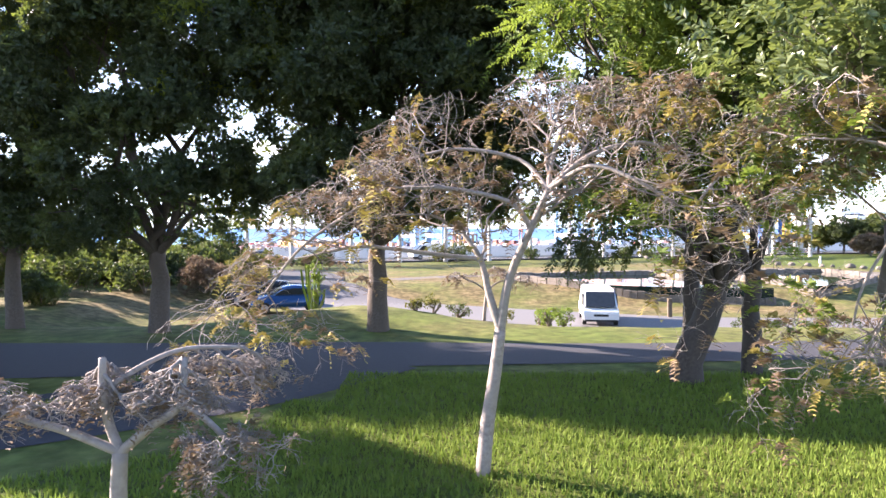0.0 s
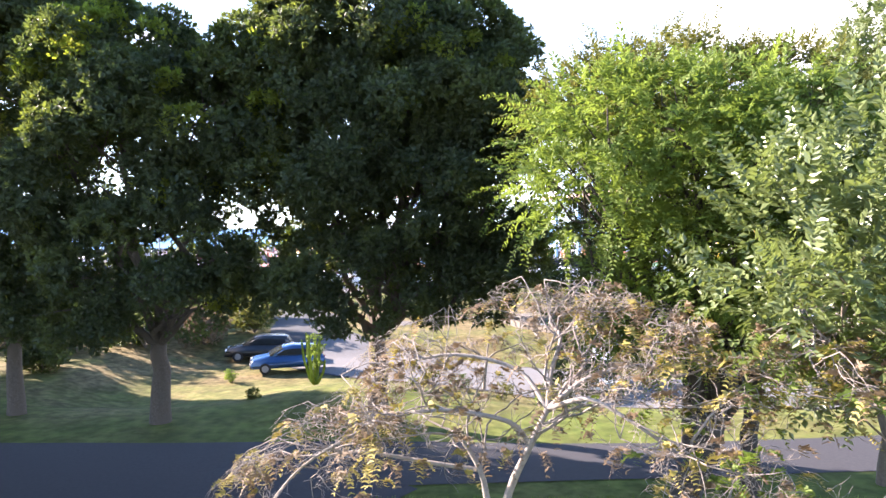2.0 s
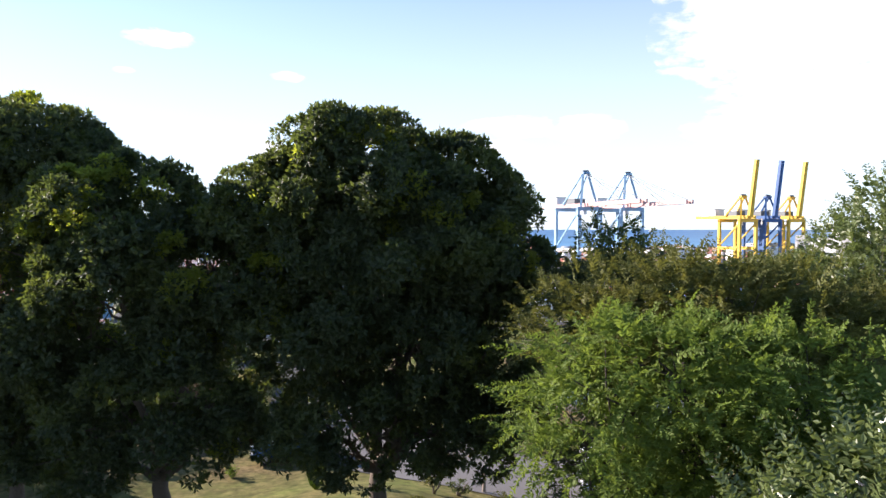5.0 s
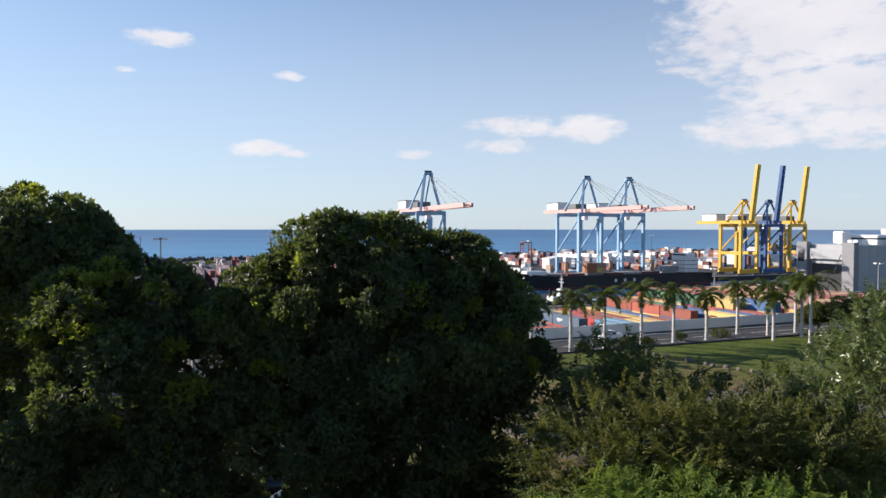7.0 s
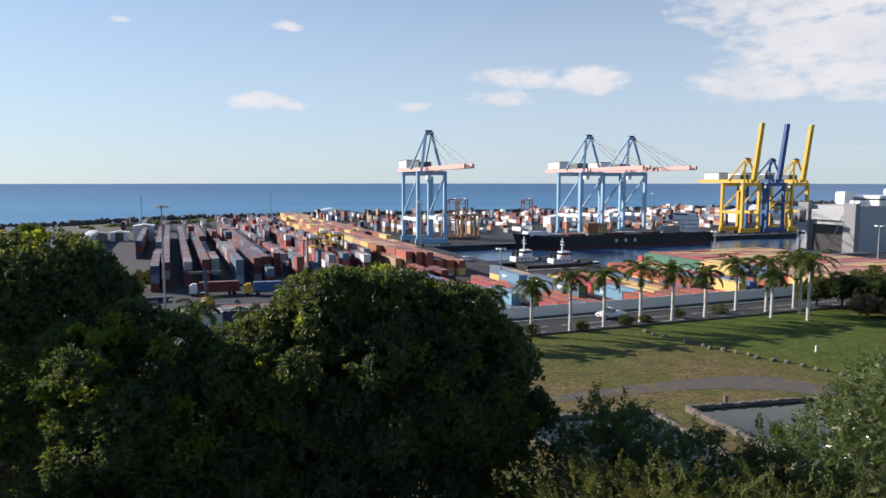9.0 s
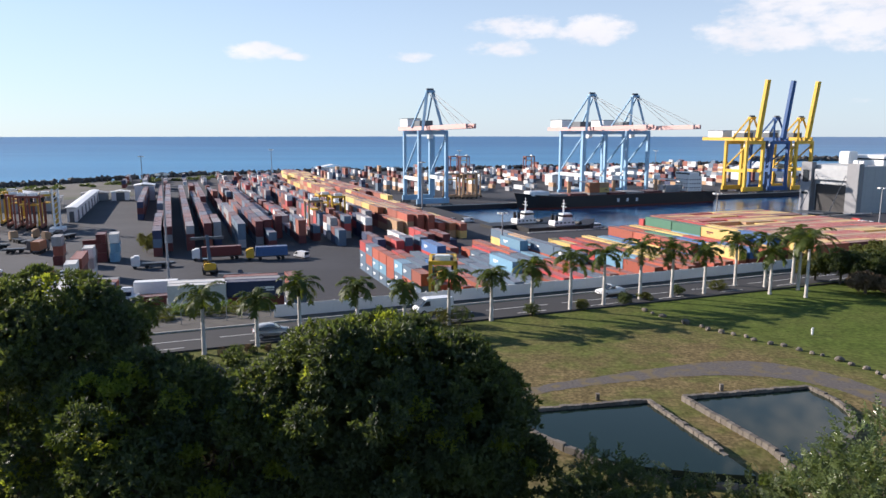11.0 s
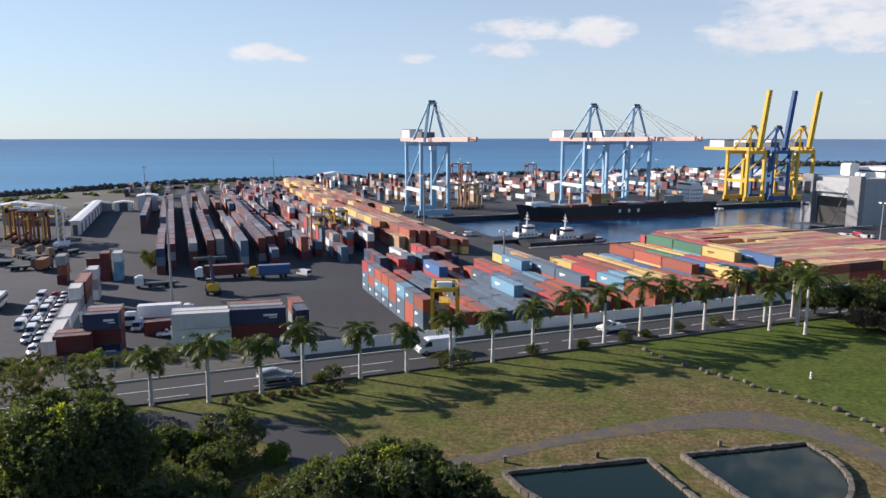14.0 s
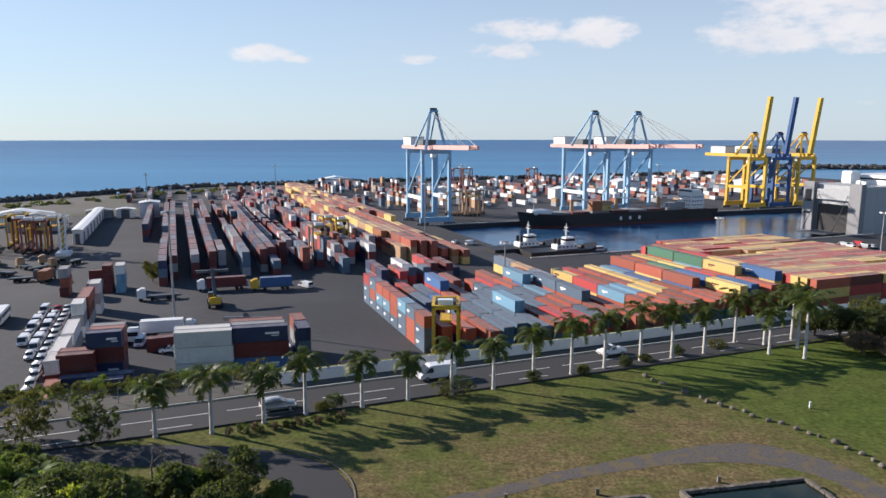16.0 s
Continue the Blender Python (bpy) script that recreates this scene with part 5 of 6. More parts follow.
    part("number_plate", box((prof[-2][0] + 0.03, 0, 0.45), (0.03, 0.5, 0.11)), "paint_white", c)
    _vehicles[key] = c
    return c


material("car_blue", (0.02, 0.07, 0.19), (0.025, 0.085, 0.22), 0.25, 1, 4, 0, metal=0.2, spec=0.6)
material("car_dark", (0.02, 0.022, 0.026), (0.03, 0.032, 0.036), 0.25, 1, 4, 0, spec=0.6)
material("car_silver", (0.42, 0.43, 0.44), (0.48, 0.49, 0.5), 0.3, 1, 4, 0, metal=0.4, spec=0.6)
material("car_white", (0.75, 0.75, 0.75), (0.8, 0.8, 0.8), 0.25, 1, 4, 0, spec=0.6)
material("car_red", (0.4, 0.02, 0.02), (0.45, 0.03, 0.03), 0.25, 1, 4, 0, spec=0.6)
rng = random.Random(8)
IMPORT = "new white car parked in an export line on the quay"
for k in range(15):
    b = 128 + k * 5.0
    car(abpose(-26.8 + (0.6 if b < 145 else 0) + rng.uniform(-0.15, 0.15) - (b - 128) * 0.012, b, PORT, -90 + rng.uniform(-4, 4)), rng.choice(["car_white", "car_white", "car_white", "car_silver"]), "hatchback", "lines of new cars", IMPORT)
for k in range(8):
    b = 157 + k * 5.9
    for a in (-29.6, -32.6):
        if a == -32.6 and k < 2:
            continue
        red = k == 7 and a > -32
        car(abpose(a - (b - 158) * 0.01, b, PORT, -90 + rng.uniform(-3, 3)), "car_red" if red else "car_white", "van" if k % 3 and not red else "hatchback", "lines of new cars", "new vehicle parked in a line on the quay" if not red else "new red car parked in a line")


def lorry(a, b, turn, cab_mat, load=None, load_len=12.0, label="articulated lorry parked in the yard"):
    s = thing("lorry", label, "truck", abpose(a, b, PORT, turn), "lorries in the yard")
    cab = part("cab", box((load_len / 2 + 1.4, 0, 1.95), (2.2, 2.45, 2.5), None, 0.18), cab_mat, s)
    part("windscreen", box((load_len / 2 + 2.52, 0, 2.35), (0.06, 2.1, 0.9)), "glass_dark", cab)
    part("roof_fairing", box((load_len / 2 + 1.1, 0, 3.35), (1.4, 2.2, 0.4), None, 0.12), cab_mat, cab)
    part("chassis", box((0.6, 0, 1.0), (load_len + 3, 1.1, 0.35)), "steel_grey", s)
    for x in (-load_len / 2 + 1.2, -load_len / 2 + 2.5, load_len / 2 - 1.4, load_len / 2 + 1.6):
        for y in (-1, 1):
            part("wheel", rod((x, y * 0.75, 0.5), (x, y * 1.2, 0.5), 0.5, seg=14), "rubber", s)
    if load:
        part("trailer_box", box((-0.2, 0, 2.55), (load_len, 2.5, 2.7), None, 0.04), load, s)
    else:
        part("flatbed", box((-0.2, 0, 1.3), (load_len, 2.4, 0.25)), "steel_grey", s)


lorry(-5.0, 203, 180, "paint_white", None, 8, "white lorry with an empty flatbed")
lorry(-9.6, 166, 262, "paint_white", None, 8, "white lorry with an empty flatbed")
lorry(-4.4, 164.5, -6, "paint_white", "paint_white", 9, "white box lorry beside stacked containers")
lorry(12.2, 209.5, 178, "paint_white", "box_maroon", 11.0, "white lorry with a maroon container trailer")
lorry(25.8, 204.5, 176, "crane_yellow", "box_blue", 9.0, "yellow tractor with a blue container trailer")
for k, (a, b) in enumerate([(-46, 244), (-44, 263), (-39, 241), (-49, 267), (-53, 256), (-41, 276), (-35, 272), (-60, 280), (-66, 272)]):
    lorry(a, b, 40 * k, "box_tan" if k % 2 else "steel_grey", "box_orange" if k == 2 else None, 6, "yard tractor with a low trailer")
container(-4.5, 153.8, PORT + 0.02, False, "maroon", 20, "containers at the foot of the bank", 0, 2.89)
car(abpose(-3.2, 151.2, PORT, 180), "car_white", "pickup", "", "white pickup truck beside a maroon container")
car(abpose(34.5, 204.0, PORT, 120), "car_white", "van", "", "white van standing on the open yard")
car(abpose(-9.0, 159.0, PORT, 262), "car_white", "van", "", "white van in front of a lorry")
car(abpose(113.0, 262.0, PORT, 10), "car_white", "van", "", "white van on the quay")
car(abpose(108.5, 268.0, PORT, 100), "car_silver", "hatchback", "", "silver car on the quay")
for k in range(14):
    car(abpose(236 + (k % 7) * 4.2, 197 + (k // 7) * 6, PORT, 90), ["car_white", "car_red", "car_silver"][k % 3], "van" if k % 2 else "hatchback", "vehicles beside the car carrier", "vehicle waiting beside the car carrier ship")

bus = thing("bus", "white single-deck bus parked beside new cars", "bus", abpose(-41.5, 192, PORT, 90))
part("body", box((0, 0, 1.75), (10.5, 2.5, 2.7), None, 0.2), "paint_white", bus)
part("window_band", box((0, 0, 2.2), (10.0, 2.54, 0.9)), "glass_dark", bus)
part("windscreen", box((-5.24, 0, 2.1), (0.1, 2.2, 1.3)), "glass_dark", bus)
for x in (-3.4, 3.0):
    for y in (-1, 1):
        part("wheel", rod((x, y * 0.9, 0.5), (x, y * 1.27, 0.5), 0.5, seg=14), "rubber", bus)


def reach_stacker(a, b, turn):
    s = thing("reach_stacker", "dark container reach stacker with a raised boom", "forklift", abpose(a, b, PORT, turn))
    part("chassis", box((0, 0, 1.5), (7, 3.2, 1.3), None, 0.15), "steel_grey", s)
    part("cab", box((-0.5, 0.9, 3.0), (1.8, 1.4, 1.9), None, 0.1), "glass_dark", s)
    part("boom", beam((-3, 0, 3.4), (5.5, 0, 9.0), 0.8, 1.0), "steel_grey", s)
    part("spreader", box((5.7, 0, 8.4), (0.9, 8.5, 0.7)), "steel_grey", s)
    part("counterweight", box((-3.4, 0, 2.2), (1.2, 3.0, 1.8), None, 0.2), "crane_yellow", s)
    for x in (-2.4, 2.4):
        for y in (-1.5, 1.5):
            part("wheel", rod((x, y - 0.35, 0.85), (x, y + 0.35, 0.85), 0.85, seg=16), "rubber", s)


reach_stacker(8.0, 190, 90)
reach_stacker(13.5, 146.5, 250)
tw = thing("mobile_crane", "white lattice mobile harbour crane in the yard", "crane", abpose(-40.5, 292, PORT))
for x in (-1, 1):
    for y in (-1, 1):
        part("post", beam((x, y, 0), (x, y, 16), 0.35), "paint_white", tw)
for k in range(8):
    for s in (-1, 1):
        part("brace", beam((-1, s, 2 * k), (1, s, 2 * k + 2), 0.2), "paint_white", tw)
part("carriage", box((0, 0, 1.0), (5, 7, 1.4), None, 0.1), "paint_white", tw)


# ---------------------------------------------------------------- sea wall, breakwater and shore scrub
def rubble(name, line, count, size, z, wide, mat, label, seed):
    """Broken rocks heaped along a line of (x, y)."""
    r = random.Random(seed)
    pts = [Vector((*p, 0)) for p in line]
    lens = [(pts[i + 1] - pts[i]).length for i in range(len(pts) - 1)]
    base = [Vector(v) for v in ((1, 0, 0), (-1, 0.1, 0), (0, 1, 0.1), (0.1, -1, 0), (0, 0, 0.9), (0.05, 0, -1))]
    tris = [(0, 2, 4), (2, 1, 4), (1, 3, 4), (3, 0, 4), (2, 0, 5), (1, 2, 5), (3, 1, 5), (0, 3, 5)]
    verts, faces = [], []
    for _ in range(count):
        i = r.choices(range(len(lens)), lens)[0]
        p = pts[i].lerp(pts[i + 1], r.random())
        d = (pts[i + 1] - pts[i]).normalized()
        off = r.uniform(-1, 1)
        p = p + Vector((-d.y, d.x, 0)) * off * wide + Vector((0, 0, z + (1 - abs(off)) * size * 0.8))
        s = size * r.uniform(0.5, 1.2)
        m = Euler((r.random() * 6, r.random() * 6, r.random() * 6)).to_matrix()
        k = len(verts)
        verts += [tuple(p + m @ Vector((v.x * s * r.uniform(0.7, 1.1), v.y * s, v.z * s * 0.8))) for v in base]
        faces += [tuple(k + j for j in t) for t in tris]
    ob = raw(name, verts, faces, mat)
    return tagged(ob, label, "rocks", kind="stuff")


material("rubble", (0.06, 0.055, 0.05), (0.12, 0.11, 0.10), 0.9, 0.1, 1.0, 0.3)
COAST = [(-900, 520), (-400, 530), (-111, 546), (-50, 596), (18, 650), (146, 658), (640, 660)]
rubble("sea_wall", [tuple(ab(*p)[:2]) for p in COAST], 2600, 2.6, PORT + 0.2, 4.0, "rubble", "dark rock armour of the sea wall along the shore", 2)
rubble("breakwater", [(430, 1010), (1300, 930)], 1500, 4.5, SEA + 1.0, 9.0, "rubble", "long dark rock breakwater far out in the sea", 3)


def scrub(name, spots, n, size, mat, label, seed):
    """Low shrubs in one mesh: spots of x, y, z, radius, height."""
    r = np.random.default_rng(seed)
    s = np.array(spots, float)
    k = r.integers(0, len(s), n)
    d = r.normal(size=(n, 3))
    d /= np.linalg.norm(d, axis=1)[:, None]
    d[:, 2] = np.abs(d[:, 2])
    p = s[k, :3] + d * np.stack([s[k, 3], s[k, 3], s[k, 4]], 1) * (0.6 + 0.45 * r.random((n, 1)))
    ax = r.normal(size=(n, 3))
    ax /= np.linalg.norm(ax, axis=1)[:, None]
    sd = np.cross(ax, d + r.normal(size=(n, 3)) * 0.5)
    sd /= np.linalg.norm(sd, axis=1)[:, None] + 1e-9
    q = size * (0.6 + 0.8 * r.random((n, 1)))
    v = np.stack([p - ax * q / 2, p + sd * q * 0.22, p + ax * q / 2, p - sd * q * 0.22], 1).reshape(-1, 3)
    me = bpy.data.meshes.new(name)
    me.from_pydata(v.tolist(), [], np.arange(4 * n).reshape(-1, 4).tolist())
    me.materials.append(MATS[mat])
    return tagged(new(name, me), label, "shrubs", kind="stuff")


rng = random.Random(12)
spots = []
for i in range(150):
    t = rng.random()
    a = -520 + 560 * t
    b = 505 + max(0, (a + 111)) * 0.75 + rng.uniform(-26, 4)
    spots.append((*ab(a, min(b, 640), PORT), rng.uniform(1.5, 5), rng.uniform(1.0, 3.4)))
scrub("shore_scrub", spots, 14000, 1.6, "leaf_dark", "low dark scrub along the shore", 5)
material("sand_ground", (0.085, 0.078, 0.070), (0.13, 0.118, 0.10), 0.95, 0.02, 0.4, 0.2, c3=(0.055, 0.065, 0.03))
for i, o in enumerate([[(-880, 440), (-60, 432), (-20, 450), (-40, 590), (-111, 540), (-400, 524), (-880, 514)]]):
    ob = part("shore_strip", prism([tuple(ab(*p)[:2]) for p in o], PORT - 0.2, PORT + 0.06), "sand_ground")
    tagged(ob, "dry grey-brown ground with sparse grass by the shore", "ground", kind="structure")

# quay kerbs and rails
for i, (p, q) in enumerate([((121, 326.5), (640, 326.5)), ((121, 224.5), (640, 224.5))]):
    m = abpose((p[0] + q[0]) / 2, p[1], PORT)
    ob = part("quay_kerb", box((0, 0, 0.15), (q[0] - p[0], 0.8, 0.4)), "concrete")
    ob.matrix_basis = m
    tagged(ob, "pale concrete kerb along the quay edge", "kerb", kind="structure")
for i in range(22):
    bo = thing("bollard", "squat dark mooring bollard on the quay", "bollard", abpose(128 + i * 13, 223.2, PORT), "mooring bollards")
    part("post", rod((0, 0, 0), (0, 0, 0.6), 0.28, 0.22, 10), "steel_grey", bo)
    part("head", rod((0, 0, 0.6), (0, 0, 0.8), 0.4, 0.36, 10), "steel_grey", bo)


# ---------------------------------------------------------------- park: roads, paths and walls
def winding(name, pts, w, z, mat, label, category, ragged=0.0, seed=1, parts=10):
    """A strip of changing width, w or a list of widths, along a smooth line."""
    r = random.Random(seed)
    line = smooth_line(pts, parts)
    ws = w if isinstance(w, list) else [w] * len(pts)
    verts, faces = [], []
    cols = 9
    for i, (x, y) in enumerate(line):
        t = i / parts
        k = min(int(t), len(ws) - 2)
        half = (ws[k] + (ws[k + 1] - ws[k]) * (t - k)) / 2
        p, q = line[max(i - 1, 0)], line[min(i + 1, len(line) - 1)]
        d = Vector((q[0] - p[0], q[1] - p[1], 0)).normalized()
        s = Vector((-d.y, d.x, 0))
        lo, hi = -half + ragged * (math.sin(i * 1.7 + seed) + 0.8 * math.sin(i * 0.61) + r.uniform(-0.8, 0.8)), half + ragged * (math.sin(i * 1.3) + 0.9 * math.sin(i * 0.47 + seed) + r.uniform(-0.8, 0.8))
        for c in range(cols):
            v = Vector((x, y, 0)) + s * (lo + (hi - lo) * c / (cols - 1))
            verts.append((v.x, v.y, mound(v.x, v.y) + z))
    for i in range(len(line) - 1):
        for c in range(cols - 1):
            j = i * cols + c
            faces.append((j, j + 1, j + cols + 1, j + cols))
    return tagged(raw(name, verts, faces, mat), label, category, kind="structure")


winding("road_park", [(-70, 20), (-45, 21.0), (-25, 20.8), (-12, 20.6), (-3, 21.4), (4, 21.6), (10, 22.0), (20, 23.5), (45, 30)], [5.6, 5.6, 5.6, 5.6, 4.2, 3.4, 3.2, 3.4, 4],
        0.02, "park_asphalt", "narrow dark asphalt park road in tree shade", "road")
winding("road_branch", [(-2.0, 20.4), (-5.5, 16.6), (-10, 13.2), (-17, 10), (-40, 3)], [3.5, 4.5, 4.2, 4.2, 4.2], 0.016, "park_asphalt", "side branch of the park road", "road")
winding("road_loop", [(-75, 60), (-45, 62.5), (-30, 64.0), (-20, 63.2), (-13.4, 60.2), (-10.6, 55.0), (-9.5, 49), (-6.5, 43), (0, 39), (6, 36), (16, 33), (40, 34)], [4.6, 4.6, 4.6, 4.8, 5.2, 5.2, 5.2, 7.0, 7.5, 6.5, 6, 6], 0.05,
        "asphalt", "curving asphalt drive and car park in the hollow", "road", parts=14)
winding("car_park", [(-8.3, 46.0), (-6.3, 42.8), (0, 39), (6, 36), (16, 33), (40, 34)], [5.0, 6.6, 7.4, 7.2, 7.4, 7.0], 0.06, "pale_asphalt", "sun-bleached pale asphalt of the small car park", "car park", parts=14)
winding("kerb_loop", [(-16.5, 65.4), (-12.4, 63.4), (-9.2, 59.6), (-8.0, 55.0), (-7.6, 50)], 0.16, 0.1, "stone", "weathered stone kerb round the drive's bend", "kerb")
winding("path", [(-4, 52.5), (0.5, 55.6), (4.5, 57.4), (10.8, 60.4), (17, 62.6), (23, 64.4), (29, 65.2), (33.5, 63.6), (36.6, 60.2), (38.5, 55.5), (40, 50), (44, 40)], [2.2, 1.9, 1.7, 1.7, 2.2, 3.0, 4.6, 4.4, 3.6, 3.4, 3.4, 3], 0.016,
        "path", "worn brown-grey gravel path across the lawn", "path", 0.06, 3, 12)

# road markings
for a in range(-150, 200, 11):
    for b, l in ((79.4, 9.0), (76.7, 4.2)):
        sh = 0.0 if b > 78 else 3.0
        m = box((0, 0, 0), (l, 0.13, 0.012))
        ob = part("road_line", m, "white_line")
        ob.matrix_basis = abpose(a + sh + l / 2, b + max(0, a - 60) * 0.02, 0.042, math.degrees(0.02) if a > 60 else 0)
        tagged(ob, "white painted dash on the asphalt road", "road marking", kind="structure")
# park-side kerb takes asphalt's dark colour to imitate a shadow line there
for w, (b, h, lab) in enumerate([(75.2, 0.14, "low park-side kerb, coloured dark for the shadow line along the road"), (83.2, 0.16, "low concrete kerb on the wall side of the road")]):
    ob = part("kerb", box((0, 0, h / 2), (330, 0.22, h + 0.1), None, 0.02), "asphalt" if b < 80 else "concrete")
    ob.matrix_basis = abpose(-20, b, 0, 0)
    tagged(ob, lab, "kerb", kind="structure")

# pale concrete panel wall between road and yard
wall = thing("wall_north", "pale concrete panel wall along the road", "wall", kind="structure")
panel_mesh = post_mesh = None
for i in range(64):
    a = 11 + i * 2.5
    lean = max(0, a - 60) * 0.02
    if panel_mesh is None:
        o = part("panel", box((0, 0, 0.78), (2.36, 0.1, 1.56), None, 0.015), "wall_paint", wall)
        q = part("post", box((0, 0, 0.82), (0.16, 0.18, 1.64), None, 0.015), "wall_paint", wall)
        panel_mesh, post_mesh = o.data, q.data
    else:
        o, q = new("panel", panel_mesh), new("post", post_mesh)
        o.parent = q.parent = wall
    o.matrix_basis = abpose(a + 1.25, 85.9 + lean, random.Random(i).uniform(-0.03, 0.02))
    q.matrix_basis = abpose(a, 85.9 + lean, 0)

fence = thing("fence", "wire fence on grey posts along the verge", "fence")
for i in range(38):
    p = part("post", rod((0, 0, 0), (0, 0, 1.9), 0.05, 0.05, 6), "box_grey", fence)
    p.matrix_basis = abpose(10.5 - i * 2.6, 86.3, 0)
for z in (0.1, 0.5, 0.9, 1.3, 1.7, 1.85):
    part("wire", rod(ab(10.5, 86.3, z), ab(-86, 86.3, z), 0.012, seg=4), "box_grey", fence)
ob = part("verge", prism([tuple(ab(*p)[:2]) for p in ((-120, 84.0), (160, 84.0), (160, 90.5), (-120, 90.5))], -0.1, 0.025), "sand_ground")
tagged(ob, "strip of dry gravel verge beside the wall", "verge", kind="structure")


# ---------------------------------------------------------------- ponds with stone walls
def pond(outline, label, seed):
    """A raised basin: a closed line of stone blocks round still water."""
    rr = random.Random(seed)
    s = thing("pond", label, "pond")
    pts = [Vector((*p, 0)) for p in outline]
    n = len(pts)
    mesh = None
    dense = []
    for i in range(n):
        p, q = pts[i], pts[(i + 1) % n]
        k = max(1, round((q - p).length / 0.62))
        for j in range(k):
            dense.append((p.lerp(q, (j + 0.5) / k), math.degrees(math.atan2(q.y - p.y, q.x - p.x)), (q - p).length / k))
    for c, ang, l in dense:
        if mesh is None:
            o = part("stone_block", box((0, 0, 0.05), (1, 0.4, 0.8), None, 0.03), "stone", s)
            mesh = o.data
        else:
            o = new("stone_block", mesh)
            o.parent = s
        o.matrix_basis = pose(c.x, c.y, mound(c.x, c.y) + rr.uniform(-0.05, 0.05), rr.uniform(-2, 2), rr.uniform(-2, 2), ang + rr.uniform(-2.5, 2.5)) @ Matrix.Diagonal((l * 0.97, rr.uniform(0.92, 1.12), 1, 1))
    z = 0.16
    inner = prism([tuple(p[:2]) for p in pts], -0.6, z)
    part("water", inner, "pond", s)


def arc(points, n=5):
    return smooth_line(points, n)


pond([(4.6, 53.5), (17.1, 56.1), (20.6, 43.2)] + arc([(17.2, 43.6), (12.6, 44.8), (8.6, 47.4), (5.8, 50.6)]), "quarter-round stone-walled pond with dark green water", 1)
pond([(20.3, 56.8)] + arc([(32.3, 59.4), (33.0, 56.0), (32.2, 52.0), (29.6, 48.4), (25.8, 45.8), (24.2, 45.0)]), "half-round stone-walled pond with grey water", 2)


# ---------------------------------------------------------------- boulders and posts
def boulder(x, y, s, seed):
    r = random.Random(seed)
    b = thing("boulder", "rough grey boulder in a line across the lawn", "rock", pose(x, y, 0, 0, 0, r.uniform(0, 360)), "line of boulders")
    bm = bmesh.new()
    bmesh.ops.create_icosphere(bm, subdivisions=2, radius=1)
    for v in bm.verts:
        k = 1 + 0.28 * noise.noise(v.co * 1.4 + Vector((seed, 0, 0))) + 0.1 * noise.noise(v.co * 4 + Vector((0, seed, 0)))
        v.co = Vector((v.co.x * s * 1.1, v.co.y * s * 0.85, v.co.z * s * 0.75)) * k + Vector((0, 0, s * 0.42))
    part("rock", bm, "stone", b)


STONES = [(25.6, 87.3), (26.2, 86.0), (27.0, 84.4), (28.8, 81.3), (30.2, 79.8), (30.5, 78.6), (31.6, 77.4), (32.6, 76.5), (33.7, 75.7), (34.0, 74.3), (35.2, 73.0), (36.3, 72.3), (37.2, 70.8), (38.0, 69.7), (38.7, 69.0),
          (39.6, 67.5), (40.0, 66.1), (40.8, 64.9), (41.1, 63.6), (41.1, 62.3), (41.6, 60.8), (42.4, 59.4)]
for i, (x, y) in enumerate(STONES):
    boulder(x, y, 0.52 if i == 3 else random.Random(i).uniform(0.24, 0.42), i)


def stub(x, y, h, w, mat, label):
    s = thing("bollard", label, "bollard", pose(x, y, mound(x, y)), "short posts on the lawn")
    part("post", box((0, 0, h / 2), (w, w, h), None, 0.03), mat, s)
    part("cap", box((0, 0, h + 0.02), (w * 1.15, w * 1.15, 0.06), None, 0.02), mat, s)


stub(41.7, 76.8, 0.75, 0.2, "paint_white", "white stub post standing on the lawn")
for x, y in ((24.5, 59.2), (13.0, 56.9), (4.9, 55.9)):
    stub(x, y, 0.55, 0.3, "stone", "short square stone post beside a pond")
stub(12.1, 37.0, 1.0, 0.22, "wood_post", "dark wooden post beside the car park")
stub(-25.6, 62.5, 1.0, 0.2, "wood_post", "dark wooden post beside the drive")


# ---------------------------------------------------------------- shrubs
def shrub(x, y, r, h, mat, label, seed, n=2600, size=0.16, z=None, clump=0.4, name="shrub"):
    s = thing(name, label, "shrub", pose(x, y, mound(x, y) if z is None else z))
    rr = random.Random(seed)
    bm = bmesh.new()
    for k in range(5):
        a = k * 1.26 + rr.random()
        add_limb(bm, bend((0, 0, -0.05), (math.cos(a) * r * 0.6, math.sin(a) * r * 0.6, h * 0.75), rr, 0.15, 4), 0.05, 0.015, 5)
    part("stem", bm, "bark", s)
    lobes = [(rr.uniform(-0.35, 0.35) * r, rr.uniform(-0.35, 0.35) * r, h * rr.uniform(0.45, 0.62), r * rr.uniform(0.6, 0.85), r * rr.uniform(0.6, 0.85), h * rr.uniform(0.36, 0.5)) for _ in range(4)]
    leaf_cloud("foliage", lobes, n, size, mat, s, seed, clump=clump, tufts=10, leaves=8)
    return s


